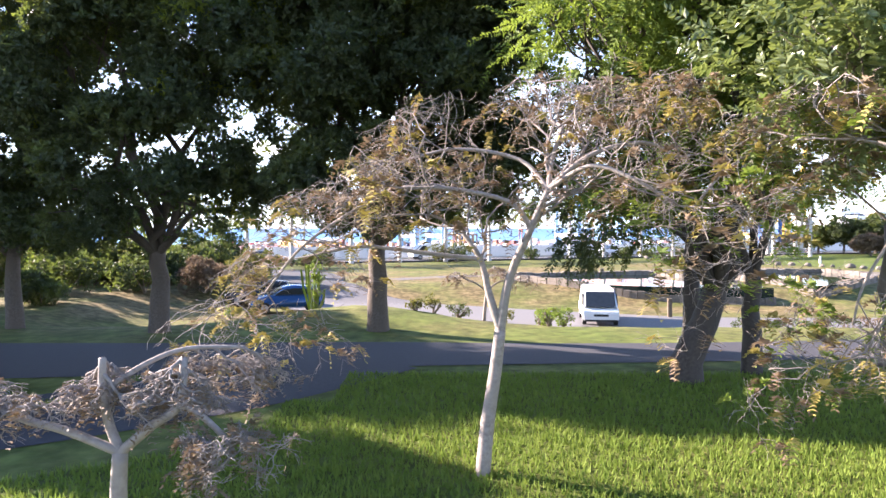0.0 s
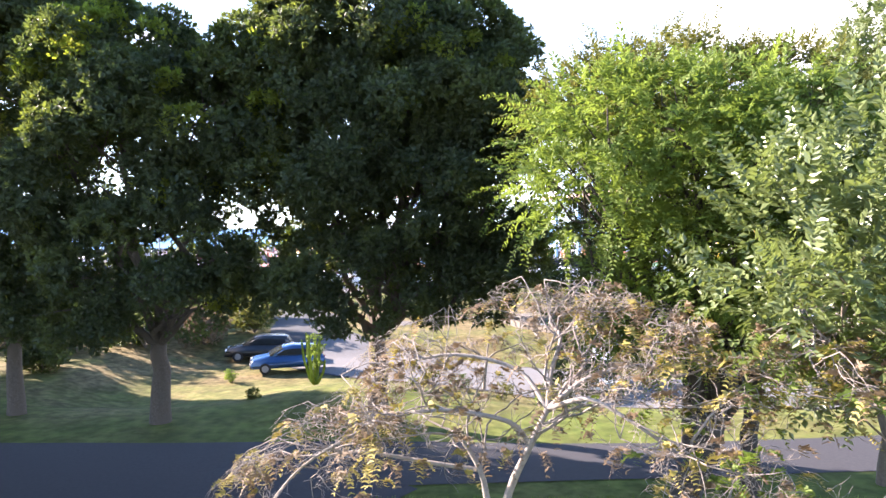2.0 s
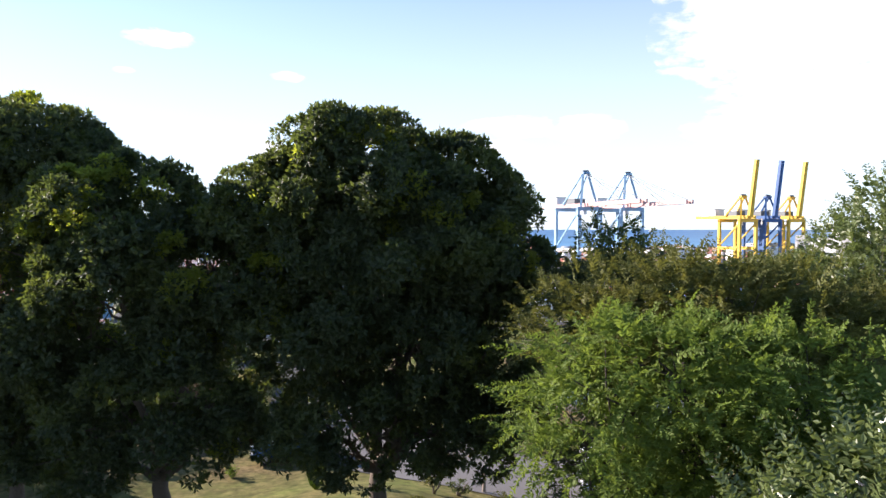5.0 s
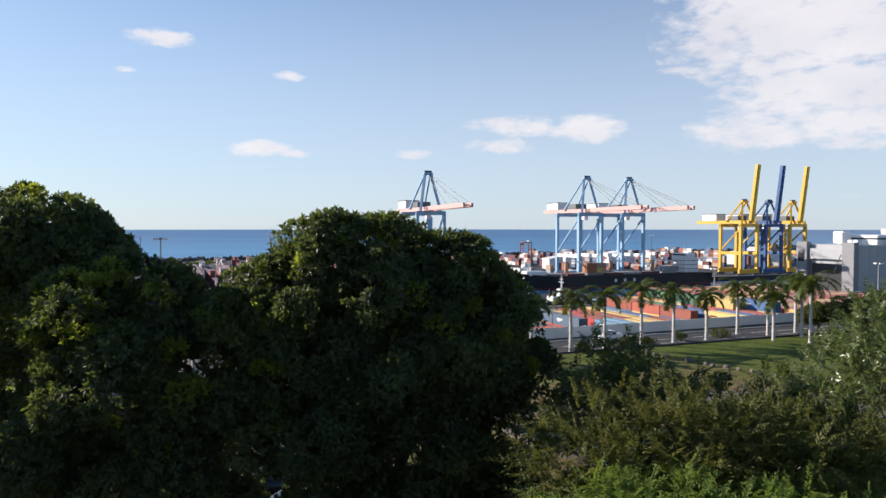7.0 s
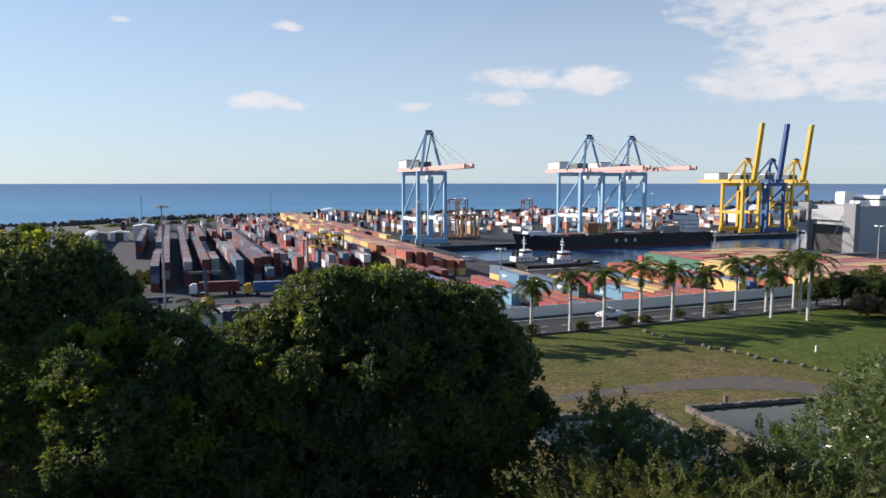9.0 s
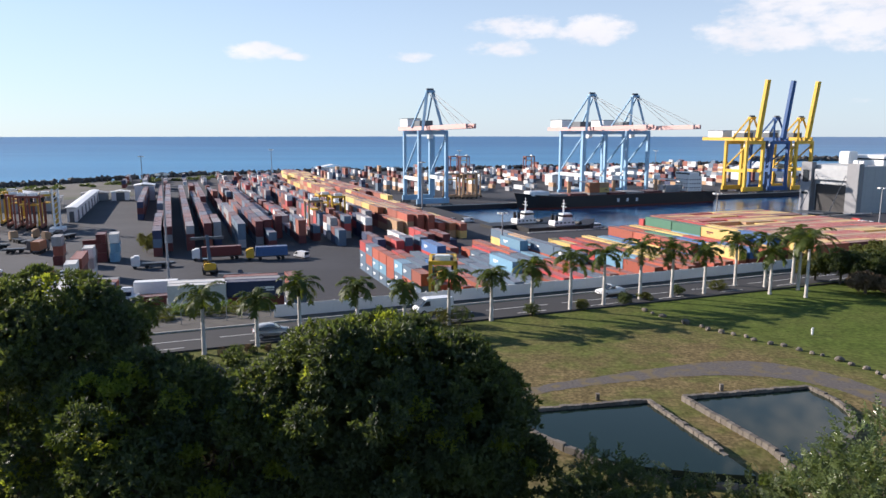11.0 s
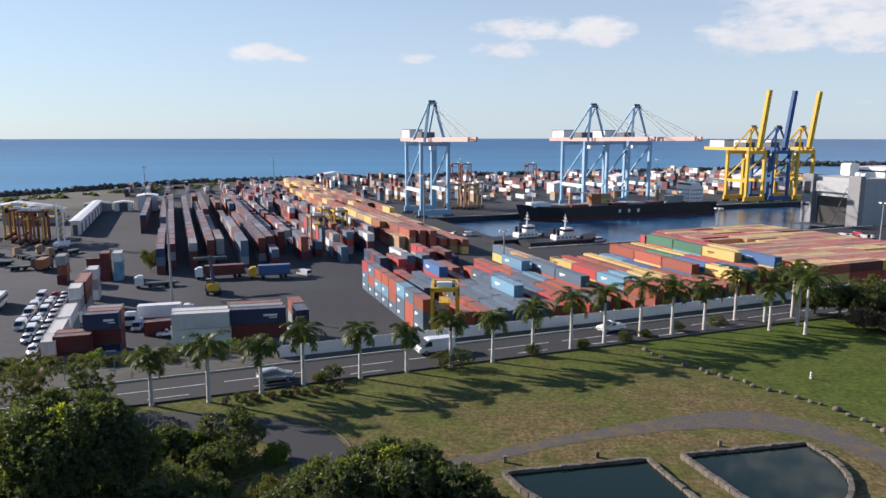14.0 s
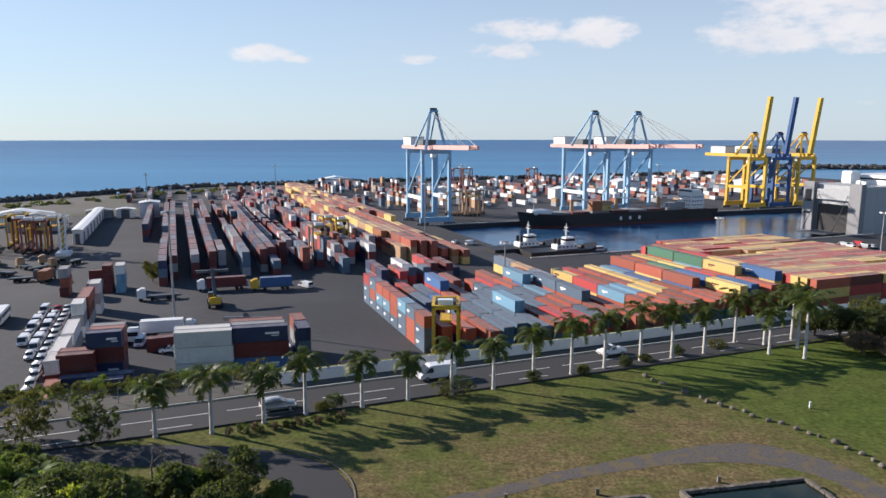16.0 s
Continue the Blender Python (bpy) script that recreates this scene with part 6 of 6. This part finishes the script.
# between the palms
for i, (x, y, r, h) in enumerate([(10.6, 84.9, 1.2, 1.5), (17.6, 88.0, 1.0, 1.2), (24.2, 91.6, 1.1, 1.5), (27.6, 93.8, 1.1, 1.0), (33.0, 96.6, 1.0, 1.2), (40.0, 100.0, 1.6, 1.4), (1.6, 80.6, 2.0, 2.4), (-0.6, 80.2, 1.5, 2.0), (-13.4, 76.2, 1.3, 1.6), (-14.8, 75.6, 1.0, 1.0)]):
    shrub(x, y, r, h, "leaf_olive" if i % 2 else "leaf_dark", "rounded green shrub beside a palm trunk", 40 + i)
for i in range(16):
    x, y = -23.2 + i * 0.75 + (i % 3) * 0.2, 68.6 + i * 0.26 + (i % 2) * 0.7
    shrub(x, y, 0.55, 0.75, "leaf_dark" if i % 3 else "leaf_brown", "low dark clump plant in a roadside bed", 60 + i, 500, 0.16, clump=0.25)
# dark scrubby trees where the road leaves the lawn
for i, (x, y, r, h, m) in enumerate([(60, 104, 3.8, 7.6, "leaf_dark"), (64, 100, 4.0, 8.2, "leaf_dark"), (60, 97.5, 2.4, 4.0, "leaf_brown"), (66, 106, 4.2, 8.6, "leaf_olive"), (63.5, 95, 2.8, 4.4, "leaf_brown"), (70, 100, 4.4, 8.2, "leaf_dark"), (57.5, 106.5, 3.0, 6.0, "leaf_olive"), (68, 94, 3.4, 6.0, "leaf_dark")]):
    h *= 0.78
    leafy_tree(x, y, h * 0.3, 0.16, [(0, 0, h * 0.62, r * 0.8, r * 0.8, h * 0.3), (r * 0.4, 0, h * 0.5, r * 0.6, r * 0.6, h * 0.26), (-r * 0.45, 0, h * 0.48, r * 0.6, r * 0.6, h * 0.26)], 17000, 0.3, m,
               "dark scrubby tree at the edge of the lawn", 80 + i, tufts=16, leaves=8, clump=0.7)
# planting round the drive
for i, (x, y, r, h, m, lab) in enumerate([
    (-43.5, 66.5, 3.4, 5.6, "leaf_olive", "loose olive-green small tree beside the drive"), (-49.5, 66, 3.2, 5.0, "leaf_olive", "loose olive-green small tree beside the drive"), (-36.4, 66.6, 3.0, 4.8, "leaf_dark", "rounded dark green small tree beside the drive"),
    (-37, 57.5, 2.6, 2.6, "leaf_dark", "broad-leaved green shrub by the drive"), (-32.5, 57.0, 2.2, 2.4, "leaf_dark", "broad-leaved green shrub by the drive"), (-29, 54.5, 2.4, 1.8, "leaf_feather", "yellow-green bushy shrub by the drive"),
    (-25.0, 55.5, 2.0, 1.5, "leaf_feather", "yellow-green bushy shrub by the drive"), (-20.8, 57.0, 1.6, 3.6, "leaf_dark", "dense dark upright shrub by the drive"), (-18.2, 56.0, 2.5, 4.6, "leaf_dark", "dense dark upright shrub by the drive"),
    (-14.6, 55.5, 1.3, 1.5, "leaf_feather", "yellow-green bushy shrub by the drive"), (-22.4, 58.8, 1.1, 1.2, "leaf_brown", "low brownish shrub by the drive"), (-41, 60.5, 2.6, 2.6, "leaf_dark", "broad-leaved green shrub by the drive"),
    (-33, 50, 3.0, 3.0, "leaf_dark", "broad-leaved green shrub by the drive"), (-24, 49, 2.6, 2.2, "leaf_olive", "olive shrub by the drive"), (-18, 49, 2.4, 2.2, "leaf_dark", "dense dark shrub by the drive"), (-46, 54, 3.4, 3.4, "leaf_dark", "broad-leaved green shrub by the drive"),
]):
    shrub(x, y, r, h, m, lab, 100 + i, 5200, 0.26 if r > 2 else 0.18, clump=0.5)
rng = random.Random(77)
for i in range(30):
    x, y = rng.uniform(-48, -15), rng.uniform(43, 57)
    if x > -20 and y < 47:
        continue
    shrub(x, y, rng.uniform(1.8, 3.0), rng.uniform(2.2, 4.2), rng.choice(["leaf_dark", "leaf_dark", "leaf_olive", "leaf_feather"]), "dense garden shrub between the drive and the big trees", 300 + i, 4600, 0.26, clump=0.55)
# bank behind the wall
for i in range(34):
    jit = random.Random(500 + i)
    p = ab(-34 + i * 1.35 + jit.uniform(-0.6, 0.6), 90.2 + (i % 3) * 1.7 + jit.uniform(-0.4, 0.4))
    shrub(p.x, p.y, jit.uniform(1.5, 2.2), jit.uniform(1.7, 2.7), ("leaf_olive", "leaf_feather", "leaf_olive", "leaf_dark")[i % 4], "straggling olive shrub on the bank behind the fence", 130 + i, 2600, 0.2, z=-1.1)
for a, b, h in ((-8.3, 229, 6.0), (-6.0, 236, 5.0), (-9.5, 243, 4.0)):
    p = ab(a, b)
    shrub(p.x, p.y, 2.2, h, "leaf_olive", "green shrub growing in the container yard", int(150 + b), 2600, 0.4, z=PORT, clump=0.7)
# round the mound and car park
for i, (x, y, r, h, m) in enumerate([(-0.4, 32.6, 0.5, 0.8, "leaf_olive"), (2.6, 31.6, 0.5, 0.8, "leaf_olive"), (4.2, 30.0, 0.5, 0.9, "leaf_feather"), (4.6, 31.4, 0.45, 0.9, "leaf_dark"), (0.8, 33.0, 0.7, 0.8, "leaf_dark"), (-1.2, 29.6, 0.35, 0.4, "leaf_olive"),
                                    (4.3, 28.2, 0.5, 0.7, "leaf_feather"), (5.0, 28.8, 0.5, 0.8, "leaf_feather"), (-11.2, 36.6, 0.45, 0.7, "leaf_feather"), (-8.0, 29.0, 0.3, 0.3, "leaf_olive"),
                                    (13.4, 30.4, 0.55, 0.7, "leaf_dark"), (14.8, 30.6, 0.5, 0.6, "leaf_dark"), (15.8, 30.7, 0.5, 0.6, "leaf_dark"), (16.8, 31.0, 0.5, 0.6, "leaf_brown"), (18.2, 31.2, 0.6, 0.8, "leaf_dark"), (19.4, 31.4, 0.6, 0.8, "leaf_brown")]):
    shrub(x, y, r, h, m, "small tufted shrub near the car park", 160 + i, 700, 0.1, clump=0.2)
for i, (x, y, r, h, m) in enumerate([(-22, 40, 2.4, 2.8, "leaf_dark"), (-27, 42, 3.0, 3.2, "leaf_olive"), (-18.5, 43, 2.4, 2.4, "leaf_dark"), (-15.6, 45.5, 2.0, 2.2, "leaf_brown"), (-33, 41, 3.4, 3.6, "leaf_dark"), (-24, 48, 3.0, 3.0, "leaf_dark"), (-13.2, 48.5, 1.8, 2.4, "leaf_olive"), (-30, 36, 2.4, 2.4, "leaf_olive"), (-40, 38, 4, 4.2, "leaf_dark"), (-20.5, 35.5, 1.4, 1.4, "leaf_dark")]):
    shrub(x, y, r, h, m, "dense garden shrub behind the big trees", 190 + i, 4200, 0.22, clump=0.5)


# tall spiky euphorbia on the mound
def euphorbia(x, y):
    s = thing("cactus", "tall yellow-green branching cactus on the mound", "cactus", pose(x, y, mound(x, y)))
    rr = random.Random(5)
    for k in range(7):
        a = k * 0.9
        h = rr.uniform(1.3, 2.6)
        bm = bmesh.new()
        o = 0.06 + 0.05 * k
        add_limb(bm, [(0, 0, 0), (math.cos(a) * o, math.sin(a) * o, 0.3), (math.cos(a) * o * 2.2, math.sin(a) * o * 2.2, h * 0.6), (math.cos(a) * o * 2.6, math.sin(a) * o * 2.6, h)], 0.09, 0.05, 6)
        part("stem", bm, "leaf_feather", s)
    leaf_cloud("leaves", [(0, 0, 1.7, 0.35, 0.35, 0.9)], 700, 0.12, "leaf_feather", s, 3, clump=0.2, tufts=5, leaves=6)


euphorbia(-6.2, 33.6)


# broad-leaved banana plants in the bed by the drive
def banana(x, y, h, seed):
    s = thing("banana_plant", "banana plant with long arching bright green leaves", "plant", pose(x, y, mound(x, y)), "banana plants by the drive")
    rr = random.Random(seed)
    part("stem", rod((0, 0, -0.1), (0, 0, h * 0.5), 0.16, 0.1, 8), "leaf_feather", s, smooth=True)
    for k in range(9):
        az, up = k * 2.4 + rr.uniform(-0.3, 0.3), rr.uniform(0.7, 1.35)
        l = h * rr.uniform(0.65, 0.85)
        p, rim = Vector((0, 0, h * 0.45)), []
        side = Vector((-math.sin(az), math.cos(az), 0))
        for i in range(9):
            w = 0.34 * math.sin(math.pi * min(1.0, 0.06 + i / 8.3)) ** 0.6 if i > 1 else 0.04
            rim.append((p.copy(), w))
            p = p + Vector((math.cos(az) * math.cos(up), math.sin(az) * math.cos(up), math.sin(up))) * l / 8
            up -= 0.26
        bm = bmesh.new()
        rows = [[bm.verts.new(c - side * w + Vector((0, 0, 0.1 * w))), bm.verts.new(c), bm.verts.new(c + side * w + Vector((0, 0, 0.1 * w)))] for c, w in rim]
        for q, r in zip(rows, rows[1:]):
            bm.faces.new((q[0], q[1], r[1], r[0]))
            bm.faces.new((q[1], q[2], r[2], r[1]))
        part("leaf", bm, "leaf_feather", s, smooth=True)


for i, (x, y, h) in enumerate([(-38.5, 56.5, 3.6), (-35.2, 55.6, 4.0), (-32.6, 56.8, 3.2), (-41.5, 55.0, 3.4), (-36.6, 58.0, 3.0), (-30.2, 55.4, 2.8)]):
    banana(x, y, h, 700 + i)


# ---------------------------------------------------------------- nearly leafless umbrella trees near the camera
def bare_tree(x, y, stems, label, seed, length=1.0, flat=0.45, top=6.2, fall=0.16, centre=(0, 0), leaves=(("leaf_brown", 0.07), ("leaf_tawny", 0.045)), leaf=0.055, kids=3):
    """Stems are lines from the ground up with their radii; twigs fork from their ends and fill a dome."""
    t = thing("bare_tree", label, "tree", pose(x, y, mound(x, y)))
    rr = random.Random(seed)
    tips = []

    def roof(q):
        return top - fall * ((q.x - centre[0]) ** 2 + (q.y - centre[1]) ** 2)

    def grow(bm, p, d, r, l, k):
        d = d.normalized()
        pts, q, e = [p], p.copy(), d.copy()
        for i in range(4):
            e = (e + Vector((rr.uniform(-1, 1), rr.uniform(-1, 1), rr.uniform(-0.8, 0.8))) * 0.42).normalized()
            over = q.z - roof(q) + rr.uniform(-0.35, 0.35)
            if over > -0.25:
                e.z = min(e.z, rr.uniform(-0.5, 0.0) - max(0, over))
            q = q + e * l / 4
            pts.append(q.copy())
        add_limb(bm, pts, r, r * 0.6, 5 if k > 2 else (4 if k > 1 else 3))
        if k <= 1:
            tips.append((q.copy(), e.copy()))
        if k == 0:
            return
        for c in range(kids):
            s = pts[-1] if c == 0 else pts[rr.randint(1, 4)]
            out = Vector((rr.uniform(-1, 1), rr.uniform(-1, 1), rr.uniform(-flat, flat * 1.5)))
            grow(bm, s, e * 0.6 + out * 0.9, max(0.004, r * 0.64), l * rr.uniform(0.55, 0.85), k - 1)

    for i, (line, ra, rb, k) in enumerate(stems):
        bm = bmesh.new()
        add_limb(bm, smooth_path(line), ra, rb, 9)
        part("trunk" if i == 0 else "limb", bm, "pale_bark", t, smooth=True)
        if k >= 0:
            bm = bmesh.new()
            end, prev = Vector(line[-1]), Vector(line[-2])
            mid = Vector(line[-2])
            for c in range(4):
                s = end if c < 2 else end.lerp(mid, 0.5 * (c - 1))
                grow(bm, s, (end - prev).normalized() * 0.7 + Vector((rr.uniform(-1, 1), rr.uniform(-1, 1), rr.uniform(-0.3, 0.7))) * 0.8, rb * 0.7, length, k)
            part("twig_spray", bm, "twig_bark", t, smooth=True)
    for j, (mat, share) in enumerate(leaves):
        verts, faces = [], []
        for p, d in tips:
            if rr.random() > share:
                continue
            for f in range(4):
                ax = (d * 0.5 + Vector((rr.uniform(-1, 1), rr.uniform(-1, 1), rr.uniform(-0.3, 0.9)))).normalized()
                sd = ax.cross(Vector((rr.uniform(-0.4, 0.4), rr.uniform(-0.4, 0.4), 1))).normalized()
                for n in range(6):
                    c = p + ax * (0.03 + n * leaf * 0.55) + Vector((0, 0, -0.006 * n * n))
                    for s in (-1, 1):
                        e = c + (sd * s * 0.9 + ax * 0.4).normalized() * leaf * rr.uniform(0.7, 1.4) + Vector((0, 0, rr.uniform(-0.4, 0.3) * leaf))
                        w = ax * leaf * 0.26
                        k = len(verts)
                        verts += [tuple(c - w), tuple(c + w), tuple(e + w * 0.8), tuple(e - w * 0.8)]
                        faces.append((k, k + 1, k + 2, k + 3))
        if verts:
            raw("foliage", verts, faces, mat, t)
    return t


def smooth_path(line, n=4):
    p = [Vector(q) for q in line]
    p = [2 * p[0] - p[1]] + p + [2 * p[-1] - p[-2]]
    out = []
    for i in range(1, len(p) - 2):
        for k in range(n):
            t = k / n
            out.append(0.5 * (2 * p[i] + (p[i + 1] - p[i - 1]) * t + (2 * p[i - 1] - 5 * p[i] + 4 * p[i + 1] - p[i + 2]) * t * t + (3 * p[i] - p[i - 1] - 3 * p[i + 1] + p[i + 2]) * t**3))
    return out + [p[-2]]


MAIN_LIMBS = [
    ([(0, 0, -0.1), (0.08, 0, 0.8), (0.2, 0, 1.6), (0.28, 0, 2.3)], 0.125, 0.09, -1),
    ([(0.28, 0, 2.3), (0.1, 0.1, 2.9), (-0.02, 0.2, 3.4), (-0.35, 0.4, 3.9)], 0.07, 0.035, 4),
    ([(0.28, 0, 2.3), (0.42, 0, 3.1), (0.75, -0.1, 3.9), (1.0, -0.2, 4.5)], 0.08, 0.045, 4),
    ([(0.75, -0.1, 3.9), (0.4, -0.2, 4.3), (-0.5, -0.3, 4.5), (-1.1, -0.4, 4.5)], 0.045, 0.028, 4),
    ([(1.0, -0.2, 4.5), (1.1, 0.1, 5.0), (1.3, 0.4, 5.5), (1.2, 0.9, 5.7)], 0.045, 0.028, 4),
]
SIDE_LIMBS = [
    ([(1.0, -0.2, 4.5), (1.6, -0.3, 5.0), (2.4, -0.3, 5.2), (3.0, -0.2, 5.0)], 0.045, 0.025, 4),
    ([(-0.02, 0.2, 3.4), (-0.9, 0.3, 3.5), (-1.9, 0.5, 3.6), (-2.6, 0.6, 3.5)], 0.04, 0.025, 4),
    ([(1.0, -0.2, 4.5), (0.6, 0.3, 5.0), (-0.4, 0.6, 5.2), (-1.4, 0.8, 5.0)], 0.04, 0.025, 4),
    ([(1.0, -0.2, 4.5), (1.5, -0.8, 4.8), (2.0, -1.2, 4.6), (2.6, -1.4, 4.2)], 0.04, 0.022, 4),
    ([(-1.1, -0.4, 4.5), (-1.9, -0.4, 4.2), (-2.8, -0.2, 3.6), (-3.4, 0.0, 2.9)], 0.028, 0.018, 4),
]
bare_tree(0.62, 10.9, MAIN_LIMBS + SIDE_LIMBS, "pale leaning tree with bare twigs and a few brown leaves", 31, top=6.7, fall=0.12, centre=(1.4, 0))
bare_tree(-2.95, 6.3, [
    ([(0, 0, -0.1), (0.02, 0, 0.8), (-0.02, 0, 1.4), (0, 0, 1.85)], 0.095, 0.07, -1),
    ([(0, 0, 1.85), (-0.15, 0.1, 2.1), (-0.2, 0.1, 2.4), (-0.2, 0.1, 2.7)], 0.05, 0.035, 4),
    ([(0, 0, 1.85), (0.3, 0, 2.1), (0.55, 0, 2.3), (0.55, 0.1, 2.7)], 0.05, 0.035, 4),
    ([(0, 0, 1.85), (-0.5, 0, 2.05), (-1.0, 0.1, 2.15), (-1.4, 0.1, 2.4)], 0.045, 0.03, 4),
    ([(0.55, 0, 2.3), (0.8, -0.1, 2.2), (1.0, -0.1, 2.0), (1.1, -0.2, 1.9)], 0.035, 0.022, 4),
    ([(-0.2, 0.1, 2.4), (0.1, 0.4, 2.6), (0.4, 0.6, 2.7), (0.9, 0.7, 2.7)], 0.03, 0.02, 4),
], "low pale leafless tree with knobbly spreading branches", 33, top=2.75, fall=0.12, length=0.3, leaves=(("leaf_brown", 0.02),), leaf=0.035, kids=4)
bare_tree(8.6, 9.4, [
    ([(0, 0, -0.1), (0.05, 0, 1.2), (-0.1, 0, 2.4), (-0.3, 0, 3.4)], 0.14, 0.09, -1),
    ([(-0.3, 0, 3.4), (-0.9, 0.3, 4.2), (-1.8, 0.6, 5.0), (-2.8, 0.8, 5.3)], 0.06, 0.03, 4),
    ([(-0.3, 0, 3.4), (-1.0, -0.4, 4.0), (-2.0, -0.6, 4.6), (-3.0, -0.4, 5.0)], 0.06, 0.03, 4),
    ([(-0.3, 0, 3.4), (-0.2, 0.2, 4.4), (-0.8, 0.4, 5.2), (-1.4, 0.2, 5.7)], 0.06, 0.03, 4),
    ([(-2.0, -0.6, 4.6), (-2.6, -0.4, 4.0), (-3.0, -0.2, 3.2), (-3.1, -0.1, 2.6)], 0.025, 0.015, 3),
    ([(-0.3, 0, 3.4), (-1.2, 0.2, 3.4), (-2.2, 0.2, 3.0), (-2.8, 0.1, 2.2)], 0.04, 0.02, 4),
    ([(-2.8, 0.8, 5.3), (-3.6, 0.9, 5.2), (-4.4, 0.8, 4.8), (-5.0, 0.6, 4.2)], 0.03, 0.018, 4),
], "pale spreading tree with sparse olive feathery leaves", 35, top=6.2, fall=0.08, centre=(-2, 0), leaves=(("leaf_tawny", 0.07), ("leaf_feather", 0.08), ("leaf_brown", 0.05)), leaf=0.06)
bare_tree(2.0, 34.0, [
    ([(0, 0, -0.1), (0.05, 0, 0.6), (0.1, 0, 1.1), (0.15, 0, 1.5)], 0.1, 0.07, -1),
    ([(0.15, 0, 1.5), (-0.4, 0, 1.9), (-0.9, 0, 2.1), (-1.2, 0, 2.3)], 0.05, 0.03, 3),
    ([(0.15, 0, 1.5), (0.6, 0, 1.9), (1.2, 0, 2.1), (1.7, 0, 2.3)], 0.05, 0.03, 3),
    ([(0.15, 0, 1.5), (0.2, 0.2, 2.0), (0.3, 0.3, 2.4), (0.5, 0.4, 2.6)], 0.05, 0.03, 3),
], "small bare pale tree beside the car park", 37, top=2.9, length=0.6, leaves=(("leaf_brown", 0.2),))
bare_tree(-27.4, 59.6, [
    ([(0, 0, -0.1), (0.05, 0, 0.5), (0, 0, 1.0), (0.1, 0, 1.4)], 0.12, 0.08, -1),
    ([(0.1, 0, 1.4), (-0.4, 0, 1.8), (-0.9, 0, 2.1), (-1.3, 0, 2.4)], 0.06, 0.03, 3),
    ([(0.1, 0, 1.4), (0.5, 0, 1.8), (0.9, 0, 2.2), (1.3, 0, 2.4)], 0.06, 0.03, 3),
    ([(0.1, 0, 1.4), (0.1, 0.2, 2.0), (0.0, 0.3, 2.5), (0.2, 0.4, 2.8)], 0.06, 0.03, 3),
], "small dark bare tree beside the drive", 39, top=3.1, length=0.7, leaves=())

# ---------------------------------------------------------------- parked cars in the park, vehicles on the road
car(pose(-8.9, 39.6, mound(-8.9, 39.6) + 0.05, 0, 0, 196), "car_blue", "hatchback", "", "dark blue hatchback parked behind the grassy mound")
car(pose(-11.4, 43.2, mound(-11.4, 43.2) + 0.05, 0, 0, 190), "car_dark", "hatchback", "", "dark grey car parked in the tree shade")
car(pose(7.9, 35.4, mound(7.9, 35.4) + 0.05, 0, 0, 262) @ Matrix.Scale(0.88, 4), "car_white", "van", "", "white van parked in the car park hollow")
car(abpose(9.5, 79.8 - 2.2, 0.04, 0), "car_silver", "hatchback", "", "silver hatchback driving along the palm road")
car(abpose(30.2, 81.0, 0.04, 180), "car_white", "van", "", "white delivery van on the palm road")
car(abpose(57.0, 81.0, 0.04, 180), "car_white", "pickup", "", "white pickup on the palm road")


# ---------------------------------------------------------------- grass blades on the near lawn
def blades(n, seed):
    r = np.random.default_rng(seed)
    x, y = r.uniform(-9, 14, n), 6 + 14 * r.random(n) ** 1.3
    keep = (y < 18.5) & ~((x < -2.5) & (y > 15.5)) & ((x > -3.5) | (np.abs(y - (17.5 + x * 0.6)) > 2.8))
    x, y = x[keep], y[keep]
    k = len(x)
    h, a = 0.05 + 0.11 * r.random(k), r.uniform(0, 6.28, k)
    w = 0.012 + 0.012 * r.random(k)
    z = np.zeros(k)
    lean = r.normal(0, 0.04, (k, 2))
    v = np.stack([np.stack([x - np.cos(a) * w, y - np.sin(a) * w, z], 1), np.stack([x + np.cos(a) * w, y + np.sin(a) * w, z], 1), np.stack([x + lean[:, 0], y + lean[:, 1], h], 1)], 1).reshape(-1, 3)
    me = bpy.data.meshes.new("grass_blades")
    me.from_pydata(v.tolist(), [], np.arange(3 * k).reshape(-1, 3).tolist())
    me.materials.append(MATS["blade"])
    tagged(new("grass_blades", me), "short green grass blades of the near lawn", "grass", kind="stuff")


material("blade", (0.11, 0.175, 0.026), (0.18, 0.23, 0.045), 0.8, 0.3, 2.0, 0, trans=0.35, spec=0.15)
blades(110000, 3)
